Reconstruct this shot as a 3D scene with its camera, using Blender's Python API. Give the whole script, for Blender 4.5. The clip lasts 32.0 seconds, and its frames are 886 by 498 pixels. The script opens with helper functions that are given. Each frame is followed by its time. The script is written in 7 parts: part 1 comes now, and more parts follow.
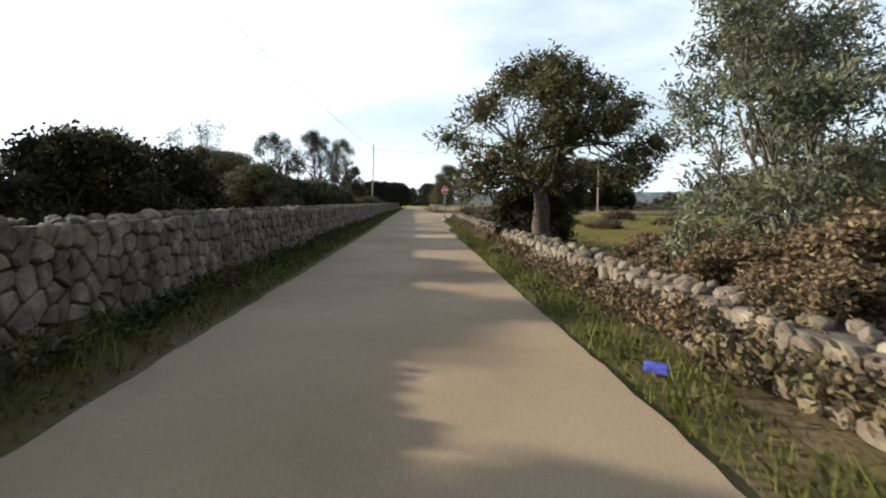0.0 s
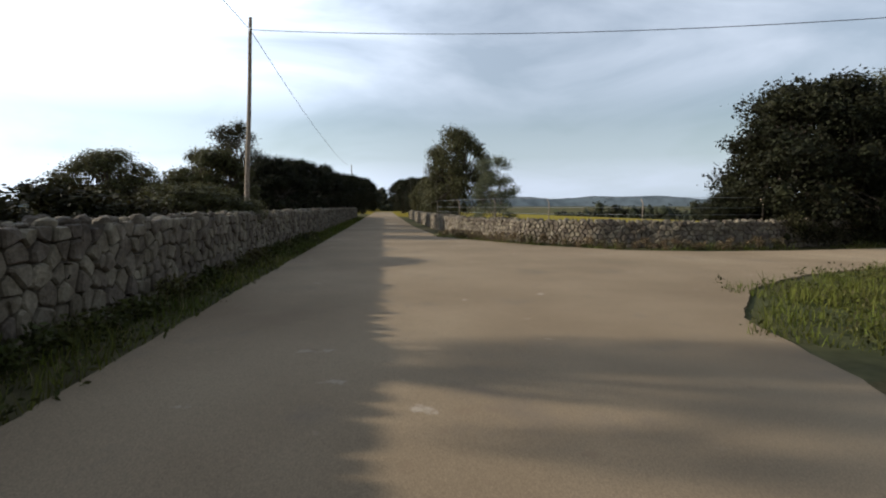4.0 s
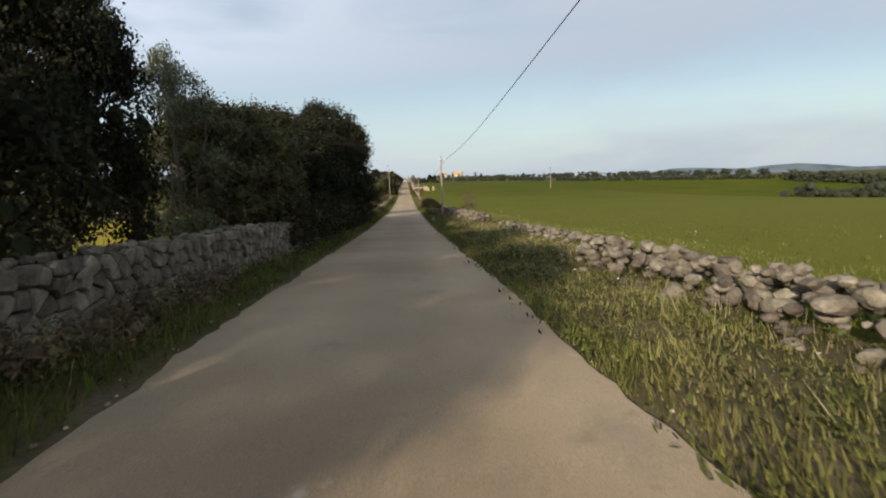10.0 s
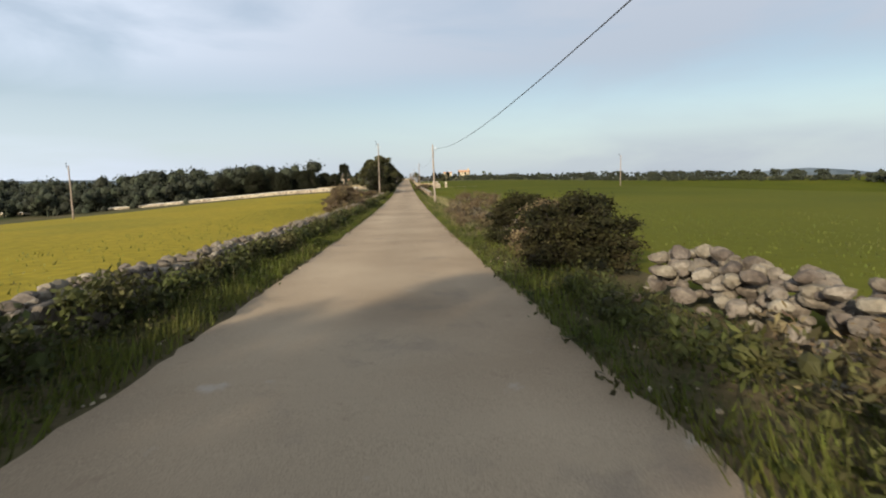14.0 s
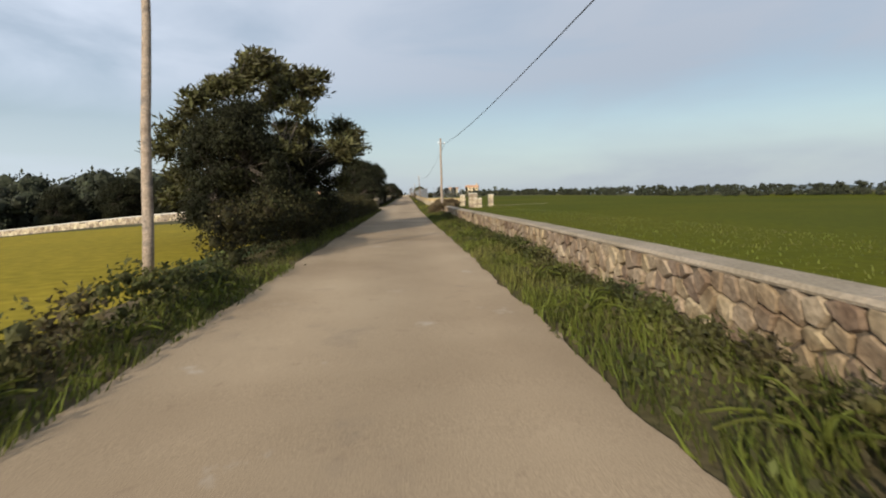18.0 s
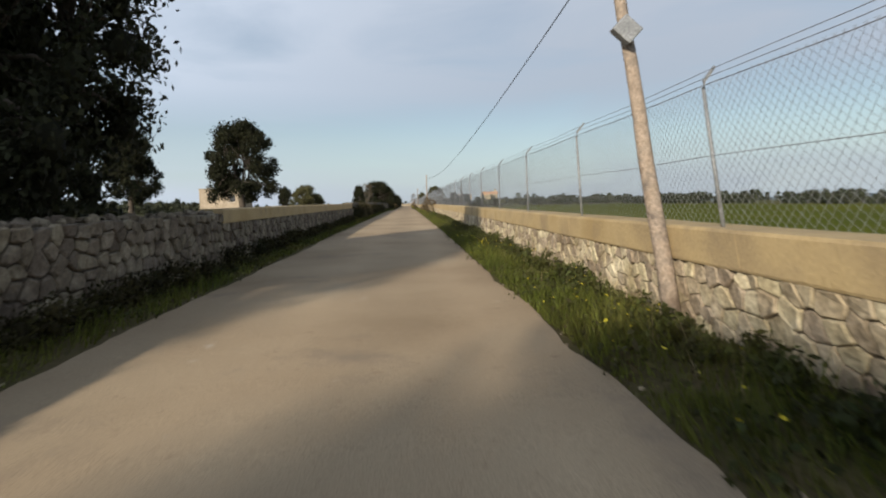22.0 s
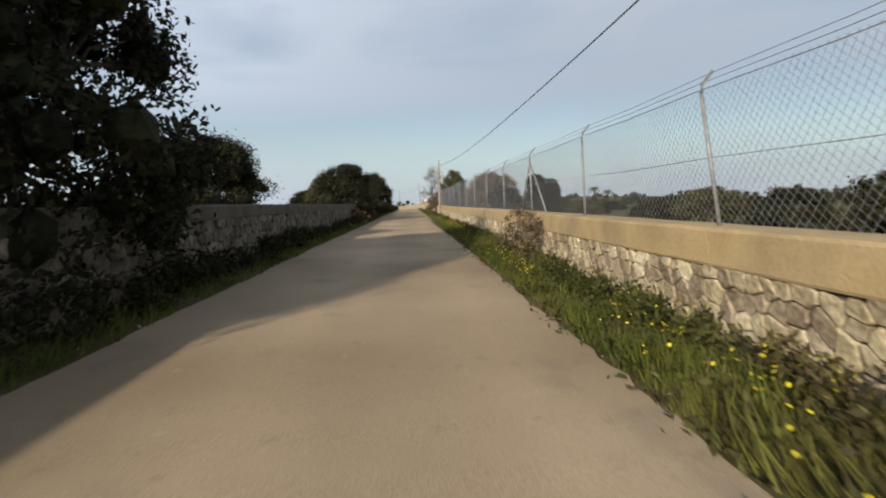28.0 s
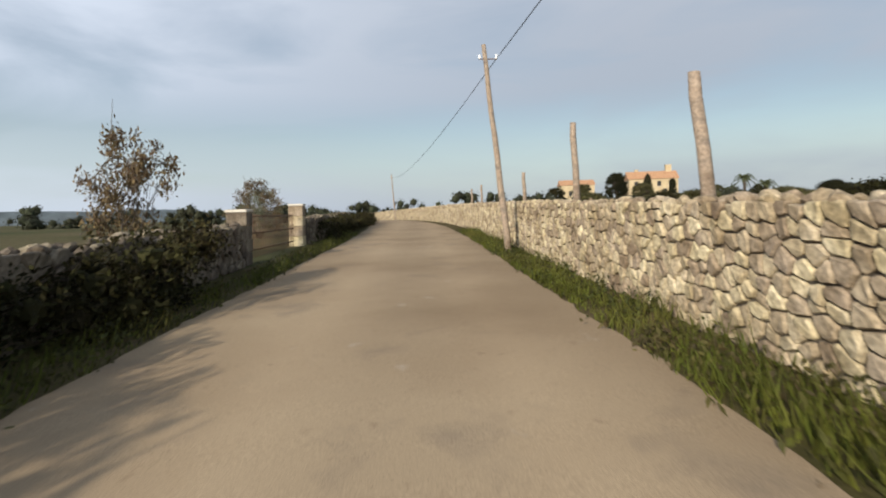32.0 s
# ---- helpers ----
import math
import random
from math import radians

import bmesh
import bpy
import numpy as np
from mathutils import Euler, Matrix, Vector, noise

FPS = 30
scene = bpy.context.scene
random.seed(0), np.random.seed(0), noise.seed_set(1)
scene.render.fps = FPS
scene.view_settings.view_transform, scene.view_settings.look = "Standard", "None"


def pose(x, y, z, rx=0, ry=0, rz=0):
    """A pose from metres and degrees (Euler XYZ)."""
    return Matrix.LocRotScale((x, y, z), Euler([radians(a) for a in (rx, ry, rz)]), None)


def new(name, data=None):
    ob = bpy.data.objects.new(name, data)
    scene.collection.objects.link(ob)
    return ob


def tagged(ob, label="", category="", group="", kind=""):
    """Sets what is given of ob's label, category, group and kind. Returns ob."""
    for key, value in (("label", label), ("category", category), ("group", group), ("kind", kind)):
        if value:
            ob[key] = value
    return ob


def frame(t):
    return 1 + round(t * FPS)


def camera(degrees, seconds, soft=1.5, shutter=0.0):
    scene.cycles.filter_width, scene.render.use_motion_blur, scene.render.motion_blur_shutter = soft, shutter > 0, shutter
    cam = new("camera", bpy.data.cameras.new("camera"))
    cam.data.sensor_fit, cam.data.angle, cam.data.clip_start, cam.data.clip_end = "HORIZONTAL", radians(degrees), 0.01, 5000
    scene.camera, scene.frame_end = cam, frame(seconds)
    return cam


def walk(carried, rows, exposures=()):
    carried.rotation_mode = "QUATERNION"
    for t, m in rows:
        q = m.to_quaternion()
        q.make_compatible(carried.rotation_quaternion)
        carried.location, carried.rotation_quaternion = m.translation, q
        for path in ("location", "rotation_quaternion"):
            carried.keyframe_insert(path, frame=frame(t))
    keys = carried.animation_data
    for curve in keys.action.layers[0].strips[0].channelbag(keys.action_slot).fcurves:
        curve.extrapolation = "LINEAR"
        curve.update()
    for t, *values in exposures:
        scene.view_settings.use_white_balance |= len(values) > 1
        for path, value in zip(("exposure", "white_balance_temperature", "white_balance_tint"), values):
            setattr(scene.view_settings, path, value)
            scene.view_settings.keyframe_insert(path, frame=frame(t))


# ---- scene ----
# how the land lies along the long road: y and height, a dip at a quarter of it and a long climb
LAND_Y = [-40, -20, 0, 20, 40, 60, 80, 100, 120, 140, 160, 180, 200, 220, 240, 260, 280, 300, 320, 340, 360, 380, 400, 420, 440, 460, 480, 500, 520, 540, 560, 590, 640]
LAND_Z = [0.0, 0.0, -0.09, -0.5, -1.24, -1.77, -2.21, -2.41, -2.39, -2.28, -2.02, -1.83, -1.58, -1.29, -0.93, -0.54, -0.12, 0.25, 0.62, 0.94, 1.17, 1.42, 1.7, 2.11, 2.48, 2.9, 3.27, 3.61, 3.99, 4.29, 4.37, 4.19, 3.09]


def smooth_line(y, ys, zs):
    """A smooth curve through the knots."""
    i = min(max(int(np.searchsorted(ys, y)) - 1, 0), len(ys) - 2)
    h = ys[i + 1] - ys[i]
    t = min(max((y - ys[i]) / h, 0.0), 1.0)
    m0 = (zs[i + 1] - zs[i - 1]) / (ys[i + 1] - ys[i - 1]) if i else 0.0
    m1 = (zs[i + 2] - zs[i]) / (ys[i + 2] - ys[i]) if i + 2 < len(ys) else 0.0
    return ((2 * t ** 3 - 3 * t ** 2 + 1) * zs[i] + (t ** 3 - 2 * t ** 2 + t) * h * m0 + (3 * t ** 2 - 2 * t ** 3) * zs[i + 1] + (t ** 3 - t ** 2) * h * m1)


def land(x, y):
    """Height of the land over its level at the junction; far from the road it flattens out, and the western pasture falls away."""
    far = min(max((abs(x) - 60.0) / 300.0, 0.0), 1.0)
    s = min(max((-x - 6.0) / 110.0, 0.0), 1.0)
    t = min(max((y - 45.0) / 80.0, 0.0), 1.0) * min(max((300.0 - y) / 90.0, 0.0), 1.0)
    return smooth_line(y, LAND_Y, LAND_Z) * (1 - 0.7 * far) - 7.0 * s * s * (3 - 2 * s) * t * t * (3 - 2 * t)


# camera: seconds, place (height over the road), tilt, roll, heading
PATH = [
    (0.0, 51.52, -44.10, 1.40, 84.84, 0.00, 73.90),
    (0.5, 44.41, -42.46, 1.40, 84.78, 0.00, 73.90),
    (1.0, 37.68, -40.90, 1.40, 84.47, 0.00, 74.10),
    (1.5, 31.74, -39.53, 1.40, 84.16, 0.00, 74.50),
    (2.0, 26.28, -38.27, 1.40, 84.29, 0.00, 76.25),
    (2.5, 21.12, -37.08, 1.40, 84.47, 0.00, 77.90),
    (3.0, 16.44, -36.00, 1.40, 84.78, 0.00, 78.00),
    (3.5, 12.35, -35.05, 1.40, 85.09, 0.00, 76.00),
    (4.0, 8.75, -34.22, 1.40, 85.31, 0.00, 70.50),
    (4.5, 5.53, -33.48, 1.40, 85.52, 0.00, 62.10),
    (5.0, 3.20, -31.36, 1.40, 85.46, 0.10, 51.70),
    (5.5, 1.63, -29.07, 1.40, 85.28, 0.20, 41.40),
    (6.0, 0.39, -26.18, 1.40, 85.09, 0.30, 26.60),
    (6.5, -0.10, -23.20, 1.40, 84.97, 0.65, 15.50),
    (7.0, -0.15, -19.35, 1.40, 84.78, 1.00, 3.20),
    (7.5, -0.10, -15.51, 1.40, 84.53, 1.40, -2.50),
    (8.0, -0.05, -10.84, 1.40, 84.21, 1.80, -4.20),
    (8.5, 0.00, -5.97, 1.40, 83.98, 1.90, -4.20),
    (9.0, 0.00, 0.00, 1.40, 83.75, 2.00, -4.10),
    (9.5, 0.00, 6.20, 1.40, 83.56, 1.92, -4.07),
    (10.0, 0.00, 13.50, 1.40, 82.80, 1.84, -4.05),
    (10.5, 0.00, 20.60, 1.40, 82.23, 1.76, -4.02),
    (11.0, 0.00, 28.00, 1.40, 82.35, 1.68, -4.00),
    (11.5, 0.00, 35.10, 1.40, 82.53, 1.60, -3.97),
    (12.0, 0.00, 42.50, 1.40, 82.78, 1.52, -3.95),
    (12.5, 0.00, 49.60, 1.40, 82.78, 1.44, -3.92),
    (13.0, 0.00, 57.00, 1.40, 82.92, 1.36, -3.90),
    (13.5, 0.00, 64.70, 1.40, 82.82, 1.28, -3.91),
    (14.0, 0.00, 72.70, 1.40, 82.96, 1.20, -3.92),
    (14.5, 0.00, 81.20, 1.40, 83.30, 1.22, -3.92),
    (15.5, 0.00, 98.90, 1.40, 83.93, 1.27, -3.94),
    (16.5, 0.00, 118.30, 1.40, 84.56, 1.32, -3.96),
    (17.0, 0.00, 128.30, 1.40, 84.83, 1.35, -3.97),
    (17.5, 0.00, 138.60, 1.40, 84.99, 1.38, -3.98),
    (18.0, 0.00, 149.30, 1.40, 84.88, 1.40, -3.98),
    (18.5, 0.00, 160.20, 1.40, 84.99, 1.40, -3.99),
    (19.0, 0.00, 171.30, 1.40, 85.09, 1.41, -4.00),
    (19.5, 0.00, 182.50, 1.40, 84.86, 1.41, -3.99),
    (20.0, 0.00, 195.00, 1.40, 85.07, 1.41, -3.98),
    (20.5, 0.00, 208.30, 1.40, 85.45, 1.42, -3.96),
    (21.0, 0.00, 222.00, 1.40, 85.61, 1.42, -3.95),
    (21.5, 0.00, 236.00, 1.40, 85.71, 1.42, -3.94),
    (22.0, 0.00, 250.00, 1.40, 85.87, 1.43, -3.92),
    (23.0, 0.00, 275.60, 1.40, 85.93, 1.44, -3.90),
    (24.0, 0.00, 300.40, 1.40, 85.81, 1.44, -3.84),
    (25.0, 0.00, 325.50, 1.40, 85.67, 1.45, -3.78),
    (25.5, 0.00, 338.30, 1.40, 85.60, 1.45, -3.75),
    (26.5, 0.00, 364.00, 1.40, 86.16, 1.46, -3.69),
    (27.5, 0.00, 389.80, 1.40, 86.54, 1.47, -3.63),
    (28.0, 0.00, 402.70, 1.40, 86.01, 1.47, -3.60),
    (29.0, 0.00, 428.50, 1.40, 85.78, 1.48, -3.40),
    (29.5, 0.00, 441.20, 1.40, 85.86, 1.48, -3.30),
    (30.0, 0.00, 454.00, 1.40, 86.12, 1.49, -3.20),
    (31.0, 0.00, 479.20, 1.40, 85.82, 1.49, -3.00),
    (32.0, 0.00, 504.20, 1.40, 86.08, 1.50, -2.80),
]
cam = camera(80.9, 32.0, soft=2.0, shutter=1.65)
scene.cycles.rolling_shutter_type, scene.cycles.rolling_shutter_duration = "TOP", 0.02
walk(cam, [(t, pose(x, y, z + land(x, y), *turn)) for t, x, y, z, *turn in PATH],
     exposures=[(0.0, 0.95, 6500, 10), (1.0, 0.78, 6500, 10), (2.5, 0.48, 6500, 10), (5.0, 0.16, 6250, 9), (6.5, 0.14, 6250, 9), (8.0, 0.40, 6550, 10), (13.0, 0.52, 6550, 10), (17.0, 0.34, 6500, 10), (22.0, 0.32, 6450, 9.5), (25.0, 0.30, 6450, 9.5), (28.0, 0.30, 6500, 10), (32.0, 0.28, 6550, 10)])

# ---- sky and sun ----
SUN_YAW, SUN_UP = 151.0, 18.8
sun_dir = Vector((-math.sin(radians(SUN_YAW)) * math.cos(radians(SUN_UP)),
                  math.cos(radians(SUN_YAW)) * math.cos(radians(SUN_UP)), math.sin(radians(SUN_UP))))
world = bpy.data.worlds.new("world")
scene.world = world
world.use_nodes = True
wn, wl = world.node_tree.nodes, world.node_tree.links
sky = wn.new("ShaderNodeTexSky")
sky.sky_type = "NISHITA"
sky.sun_disc = False
sky.sun_elevation = radians(SUN_UP)
sky.sun_rotation = radians(-SUN_YAW)
sky.air_density, sky.dust_density = 1.1, 0.4
wc = wn.new("ShaderNodeTexCoord")
wm = wn.new("ShaderNodeMapping")
wm.inputs["Scale"].default_value = (1.0, 1.3, 4.5)
wl.new(wc.outputs["Generated"], wm.inputs["Vector"])
cloud = wn.new("ShaderNodeTexNoise")
cloud.inputs["Scale"].default_value = 1.7
cloud.inputs["Detail"].default_value = 7.0
cloud.inputs["Roughness"].default_value = 0.52
cloud.inputs["Distortion"].default_value = 0.5
wl.new(wm.outputs["Vector"], cloud.inputs["Vector"])
cr = wn.new("ShaderNodeValToRGB")
cr.color_ramp.elements[0].position, cr.color_ramp.elements[0].color = 0.36, (0.50, 0.50, 0.50, 1)
cr.color_ramp.elements[1].position, cr.color_ramp.elements[1].color = 0.56, (0.97, 0.97, 0.97, 1)
wl.new(cloud.outputs["Fac"], cr.inputs["Fac"])
# thin cloud glows towards the sun
dot = wn.new("ShaderNodeVectorMath")
dot.operation = "DOT_PRODUCT"
dot.inputs[1].default_value = sun_dir
nrm = wn.new("ShaderNodeVectorMath")
nrm.operation = "NORMALIZE"
wl.new(wc.outputs["Generated"], nrm.inputs[0])
wl.new(nrm.outputs["Vector"], dot.inputs[0])
glow = wn.new("ShaderNodeMapRange")
glow.inputs["From Min"].default_value, glow.inputs["From Max"].default_value = 0.1, 1.0
glow.inputs["To Min"].default_value, glow.inputs["To Max"].default_value = 8.2, 22.0
glow.interpolation_type = "SMOOTHSTEP"
wl.new(dot.outputs["Value"], glow.inputs["Value"])
tint = wn.new("ShaderNodeVectorMath")
tint.operation = "SCALE"
tint.inputs[0].default_value = (0.84, 0.94, 1.10)
# and is greyer in the part of the sky opposite the sun
away = wn.new("ShaderNodeMapRange")
away.inputs["From Min"].default_value, away.inputs["From Max"].default_value = -1.0, -0.35
away.inputs["To Min"].default_value, away.inputs["To Max"].default_value = 0.54, 1.02
wl.new(dot.outputs["Value"], away.inputs["Value"])
gm = wn.new("ShaderNodeMath")
gm.operation = "MULTIPLY"
wl.new(glow.outputs["Result"], gm.inputs[0])
wl.new(away.outputs["Result"], gm.inputs[1])
wl.new(gm.outputs["Value"], tint.inputs["Scale"])
# the cloud sheet thins out overhead
sep = wn.new("ShaderNodeSeparateXYZ")
wl.new(nrm.outputs["Vector"], sep.inputs["Vector"])
thin = wn.new("ShaderNodeMapRange")
thin.inputs["From Min"].default_value, thin.inputs["From Max"].default_value = 0.42, 0.85
thin.inputs["To Min"].default_value, thin.inputs["To Max"].default_value = 1.0, 0.15
wl.new(sep.outputs["Z"], thin.inputs["Value"])
# a clearer band low in the sky
band = wn.new("ShaderNodeValToRGB")
be = band.color_ramp.elements
be[0].position, be[0].color = 0.04, (1, 1, 1, 1)
be[1].position, be[1].color = 0.30, (1, 1, 1, 1)
for pos_, val_ in ((0.09, 0.45), (0.15, 0.40), (0.22, 0.9)):
    k_ = be.new(pos_)
    k_.color = (val_, val_, val_, 1)
wl.new(sep.outputs["Z"], band.inputs["Fac"])
thin2 = wn.new("ShaderNodeMath")
thin2.operation = "MULTIPLY"
wl.new(thin.outputs["Result"], thin2.inputs[0])
wl.new(band.outputs["Color"], thin2.inputs[1])
cover = wn.new("ShaderNodeMath")
cover.operation = "MULTIPLY"
wl.new(cr.outputs["Color"], cover.inputs[0])
wl.new(thin2.outputs["Value"], cover.inputs[1])
# pale haze on the horizon
hz = wn.new("ShaderNodeMapRange")
hz.inputs["From Min"].default_value, hz.inputs["From Max"].default_value = 0.0, 0.13
hz.inputs["To Min"].default_value, hz.inputs["To Max"].default_value = 0.85, 0.0
wl.new(sep.outputs["Z"], hz.inputs["Value"])
haze = wn.new("ShaderNodeMix")
haze.data_type = "RGBA"
wl.new(hz.outputs["Result"], haze.inputs["Factor"])
wl.new(sky.outputs["Color"], haze.inputs["A"])
haze.inputs["B"].default_value = (4.2, 5.6, 7.0, 1)
mixc = wn.new("ShaderNodeMix")
mixc.data_type = "RGBA"
wl.new(cover.outputs["Value"], mixc.inputs["Factor"])
wl.new(haze.outputs["Result"], mixc.inputs["A"])
wl.new(tint.outputs["Vector"], mixc.inputs["B"])
wl.new(mixc.outputs["Result"], wn["Background"].inputs["Color"])
wn["Background"].inputs["Strength"].default_value = 0.082

lamp = bpy.data.lights.new("sun", "SUN")
lamp.energy, lamp.angle, lamp.color = 5.0, radians(1.2), (1.0, 0.905, 0.76)
sun = new("sun", lamp)
sun.rotation_euler = sun_dir.to_track_quat("Z", "Y").to_euler()

# ---- materials ----
def mat(name, cols, scale=4.0, rough=0.9, bump=0.3, bscale=30.0, metal=0.0, vary=0.0, island=False, fine=0.25, coords="Object", spec=0.3, through_light=0.0):
    """Noise between colours at two scales, with relief; vary shifts the value from piece to piece."""
    m = bpy.data.materials.new(name)
    m.use_nodes = True
    n, l = m.node_tree.nodes, m.node_tree.links
    b = n["Principled BSDF"]
    b.inputs["Roughness"].default_value = rough
    b.inputs["Metallic"].default_value = metal
    b.inputs["Specular IOR Level"].default_value = spec
    if coords == "World":
        geo = n.new("ShaderNodeNewGeometry")
        vec = geo.outputs["Position"]
    else:
        vec = n.new("ShaderNodeTexCoord").outputs["Object"]
    t = n.new("ShaderNodeTexNoise")
    t.inputs["Scale"].default_value, t.inputs["Detail"].default_value = scale, 5.0
    l.new(vec, t.inputs["Vector"])
    r = n.new("ShaderNodeValToRGB")
    e = r.color_ramp.elements
    e[0].position, e[1].position = 0.3, 0.7
    e[0].color, e[1].color = (*cols[0], 1), (*cols[-1], 1)
    for i, c in enumerate(cols[1:-1]):
        k = e.new(0.3 + 0.4 * (i + 1) / (len(cols) - 1))
        k.color = (*c, 1)
    l.new(t.outputs["Fac"], r.inputs["Fac"])
    out = r.outputs["Color"]
    f = n.new("ShaderNodeTexNoise")
    f.inputs["Scale"].default_value, f.inputs["Detail"].default_value = bscale, 3.0
    l.new(vec, f.inputs["Vector"])
    hsv = n.new("ShaderNodeHueSaturation")
    mr = n.new("ShaderNodeMapRange")
    mr.inputs["From Min"].default_value, mr.inputs["From Max"].default_value = 0.3, 0.7
    mr.inputs["To Min"].default_value, mr.inputs["To Max"].default_value = 1.0 - fine, 1.0 + fine
    l.new(f.outputs["Fac"], mr.inputs["Value"])
    val = mr.outputs["Result"]
    if vary:
        if island:
            rnd = n.new("ShaderNodeNewGeometry").outputs["Random Per Island"]
        else:
            rnd = n.new("ShaderNodeObjectInfo").outputs["Random"]
        v2 = n.new("ShaderNodeMapRange")
        v2.inputs["To Min"].default_value, v2.inputs["To Max"].default_value = 1.0 - vary, 1.0 + vary
        l.new(rnd, v2.inputs["Value"])
        mul = n.new("ShaderNodeMath")
        mul.operation = "MULTIPLY"
        l.new(val, mul.inputs[0])
        l.new(v2.outputs["Result"], mul.inputs[1])
        val = mul.outputs["Value"]
        h2 = n.new("ShaderNodeMapRange")
        h2.inputs["To Min"].default_value, h2.inputs["To Max"].default_value = 0.5 - 0.04 * vary, 0.5 + 0.04 * vary
        l.new(rnd, h2.inputs["Value"])
        l.new(h2.outputs["Result"], hsv.inputs["Hue"])
    l.new(val, hsv.inputs["Value"])
    l.new(out, hsv.inputs["Color"])
    l.new(hsv.outputs["Color"], b.inputs["Base Color"])
    if bump:
        bp = n.new("ShaderNodeBump")
        bp.inputs["Strength"].default_value = bump
        bp.inputs["Distance"].default_value = 0.02
        l.new(f.outputs["Fac"], bp.inputs["Height"])
        l.new(bp.outputs["Normal"], b.inputs["Normal"])
    if through_light:
        tr = n.new("ShaderNodeBsdfTranslucent")
        l.new(hsv.outputs["Color"], tr.inputs["Color"])
        ms = n.new("ShaderNodeMixShader")
        ms.inputs["Fac"].default_value = through_light
        l.new(b.outputs["BSDF"], ms.inputs[1])
        l.new(tr.outputs["BSDF"], ms.inputs[2])
        l.new(ms.outputs["Shader"], n["Material Output"].inputs["Surface"])
    return m


M_road = mat("pale_asphalt", [(0.2511, 0.1814, 0.1117), (0.3158, 0.234, 0.1477), (0.3704, 0.2808, 0.1802)], 0.35, 0.92, 0.12, 110.0, fine=0.24, coords="World", spec=0.12)


def stains(m, colour, scale, lo, hi, amount, seed):
    """Irregular patches of another colour over a material."""
    n, l = m.node_tree.nodes, m.node_tree.links
    b = n["Principled BSDF"]
    src = b.inputs["Base Color"].links[0].from_socket
    geo = n.new("ShaderNodeNewGeometry")
    mp = n.new("ShaderNodeMapping")
    mp.inputs["Location"].default_value = (seed, seed * 0.7, 0)
    l.new(geo.outputs["Position"], mp.inputs["Vector"])
    t = n.new("ShaderNodeTexNoise")
    t.inputs["Scale"].default_value, t.inputs["Detail"].default_value, t.inputs["Roughness"].default_value = scale, 6.0, 0.62
    l.new(mp.outputs["Vector"], t.inputs["Vector"])
    r = n.new("ShaderNodeMapRange")
    r.inputs["From Min"].default_value, r.inputs["From Max"].default_value, r.inputs["To Max"].default_value = lo, hi, amount
    l.new(t.outputs["Fac"], r.inputs["Value"])
    x = n.new("ShaderNodeMix")
    x.data_type = "RGBA"
    x.inputs["B"].default_value = (*colour, 1)
    l.new(r.outputs["Result"], x.inputs["Factor"])
    l.new(src, x.inputs["A"])
    l.new(x.outputs["Result"], b.inputs["Base Color"])




def wheel_tracks(m):
    """Traffic-worn bands along the long straight, paler under the wheels; the asphalt of the side lane is darker."""
    n, l = m.node_tree.nodes, m.node_tree.links
    b = n["Principled BSDF"]
    src = b.inputs["Base Color"].links[0].from_socket
    sp = n.new("ShaderNodeSeparateXYZ")
    l.new(n.new("ShaderNodeNewGeometry").outputs["Position"], sp.inputs["Vector"])
    ax = n.new("ShaderNodeMapRange")
    ax.inputs["From Min"].default_value, ax.inputs["From Max"].default_value = -3.2, 1.8
    l.new(sp.outputs["X"], ax.inputs["Value"])
    r = n.new("ShaderNodeValToRGB")
    e = r.color_ramp.elements
    e[0].position, e[0].color = 0.0, (0.86, 0.86, 0.86, 1)
    e[1].position, e[1].color = 1.0, (0.88, 0.88, 0.88, 1)
    for pos_, val_ in ((0.22, 0.95), (0.40, 1.05), (0.56, 0.92), (0.66, 0.93), (0.80, 1.05)):
        k_ = e.new(pos_)
        k_.color = (val_, val_, val_, 1)
    l.new(ax.outputs["Result"], r.inputs["Fac"])
    ay = n.new("ShaderNodeMapRange")
    ay.inputs["From Min"].default_value, ay.inputs["From Max"].default_value = -16.0, -6.0
    l.new(sp.outputs["Y"], ay.inputs["Value"])
    x = n.new("ShaderNodeMix")
    x.data_type, x.blend_type = "RGBA", "MULTIPLY"
    l.new(ay.outputs["Result"], x.inputs["Factor"])
    l.new(src, x.inputs["A"])
    l.new(r.outputs["Color"], x.inputs["B"])
    # value factor: 0.72 up to y -26, rising to 1 at y -14
    old = n.new("ShaderNodeMapRange")
    old.inputs["From Min"].default_value, old.inputs["From Max"].default_value = -26.0, -14.0
    old.inputs["To Min"].default_value = 0.72
    l.new(sp.outputs["Y"], old.inputs["Value"])
    y = n.new("ShaderNodeHueSaturation")
    l.new(old.outputs["Result"], y.inputs["Value"])
    l.new(x.outputs["Result"], y.inputs["Color"])
    l.new(y.outputs["Color"], b.inputs["Base Color"])


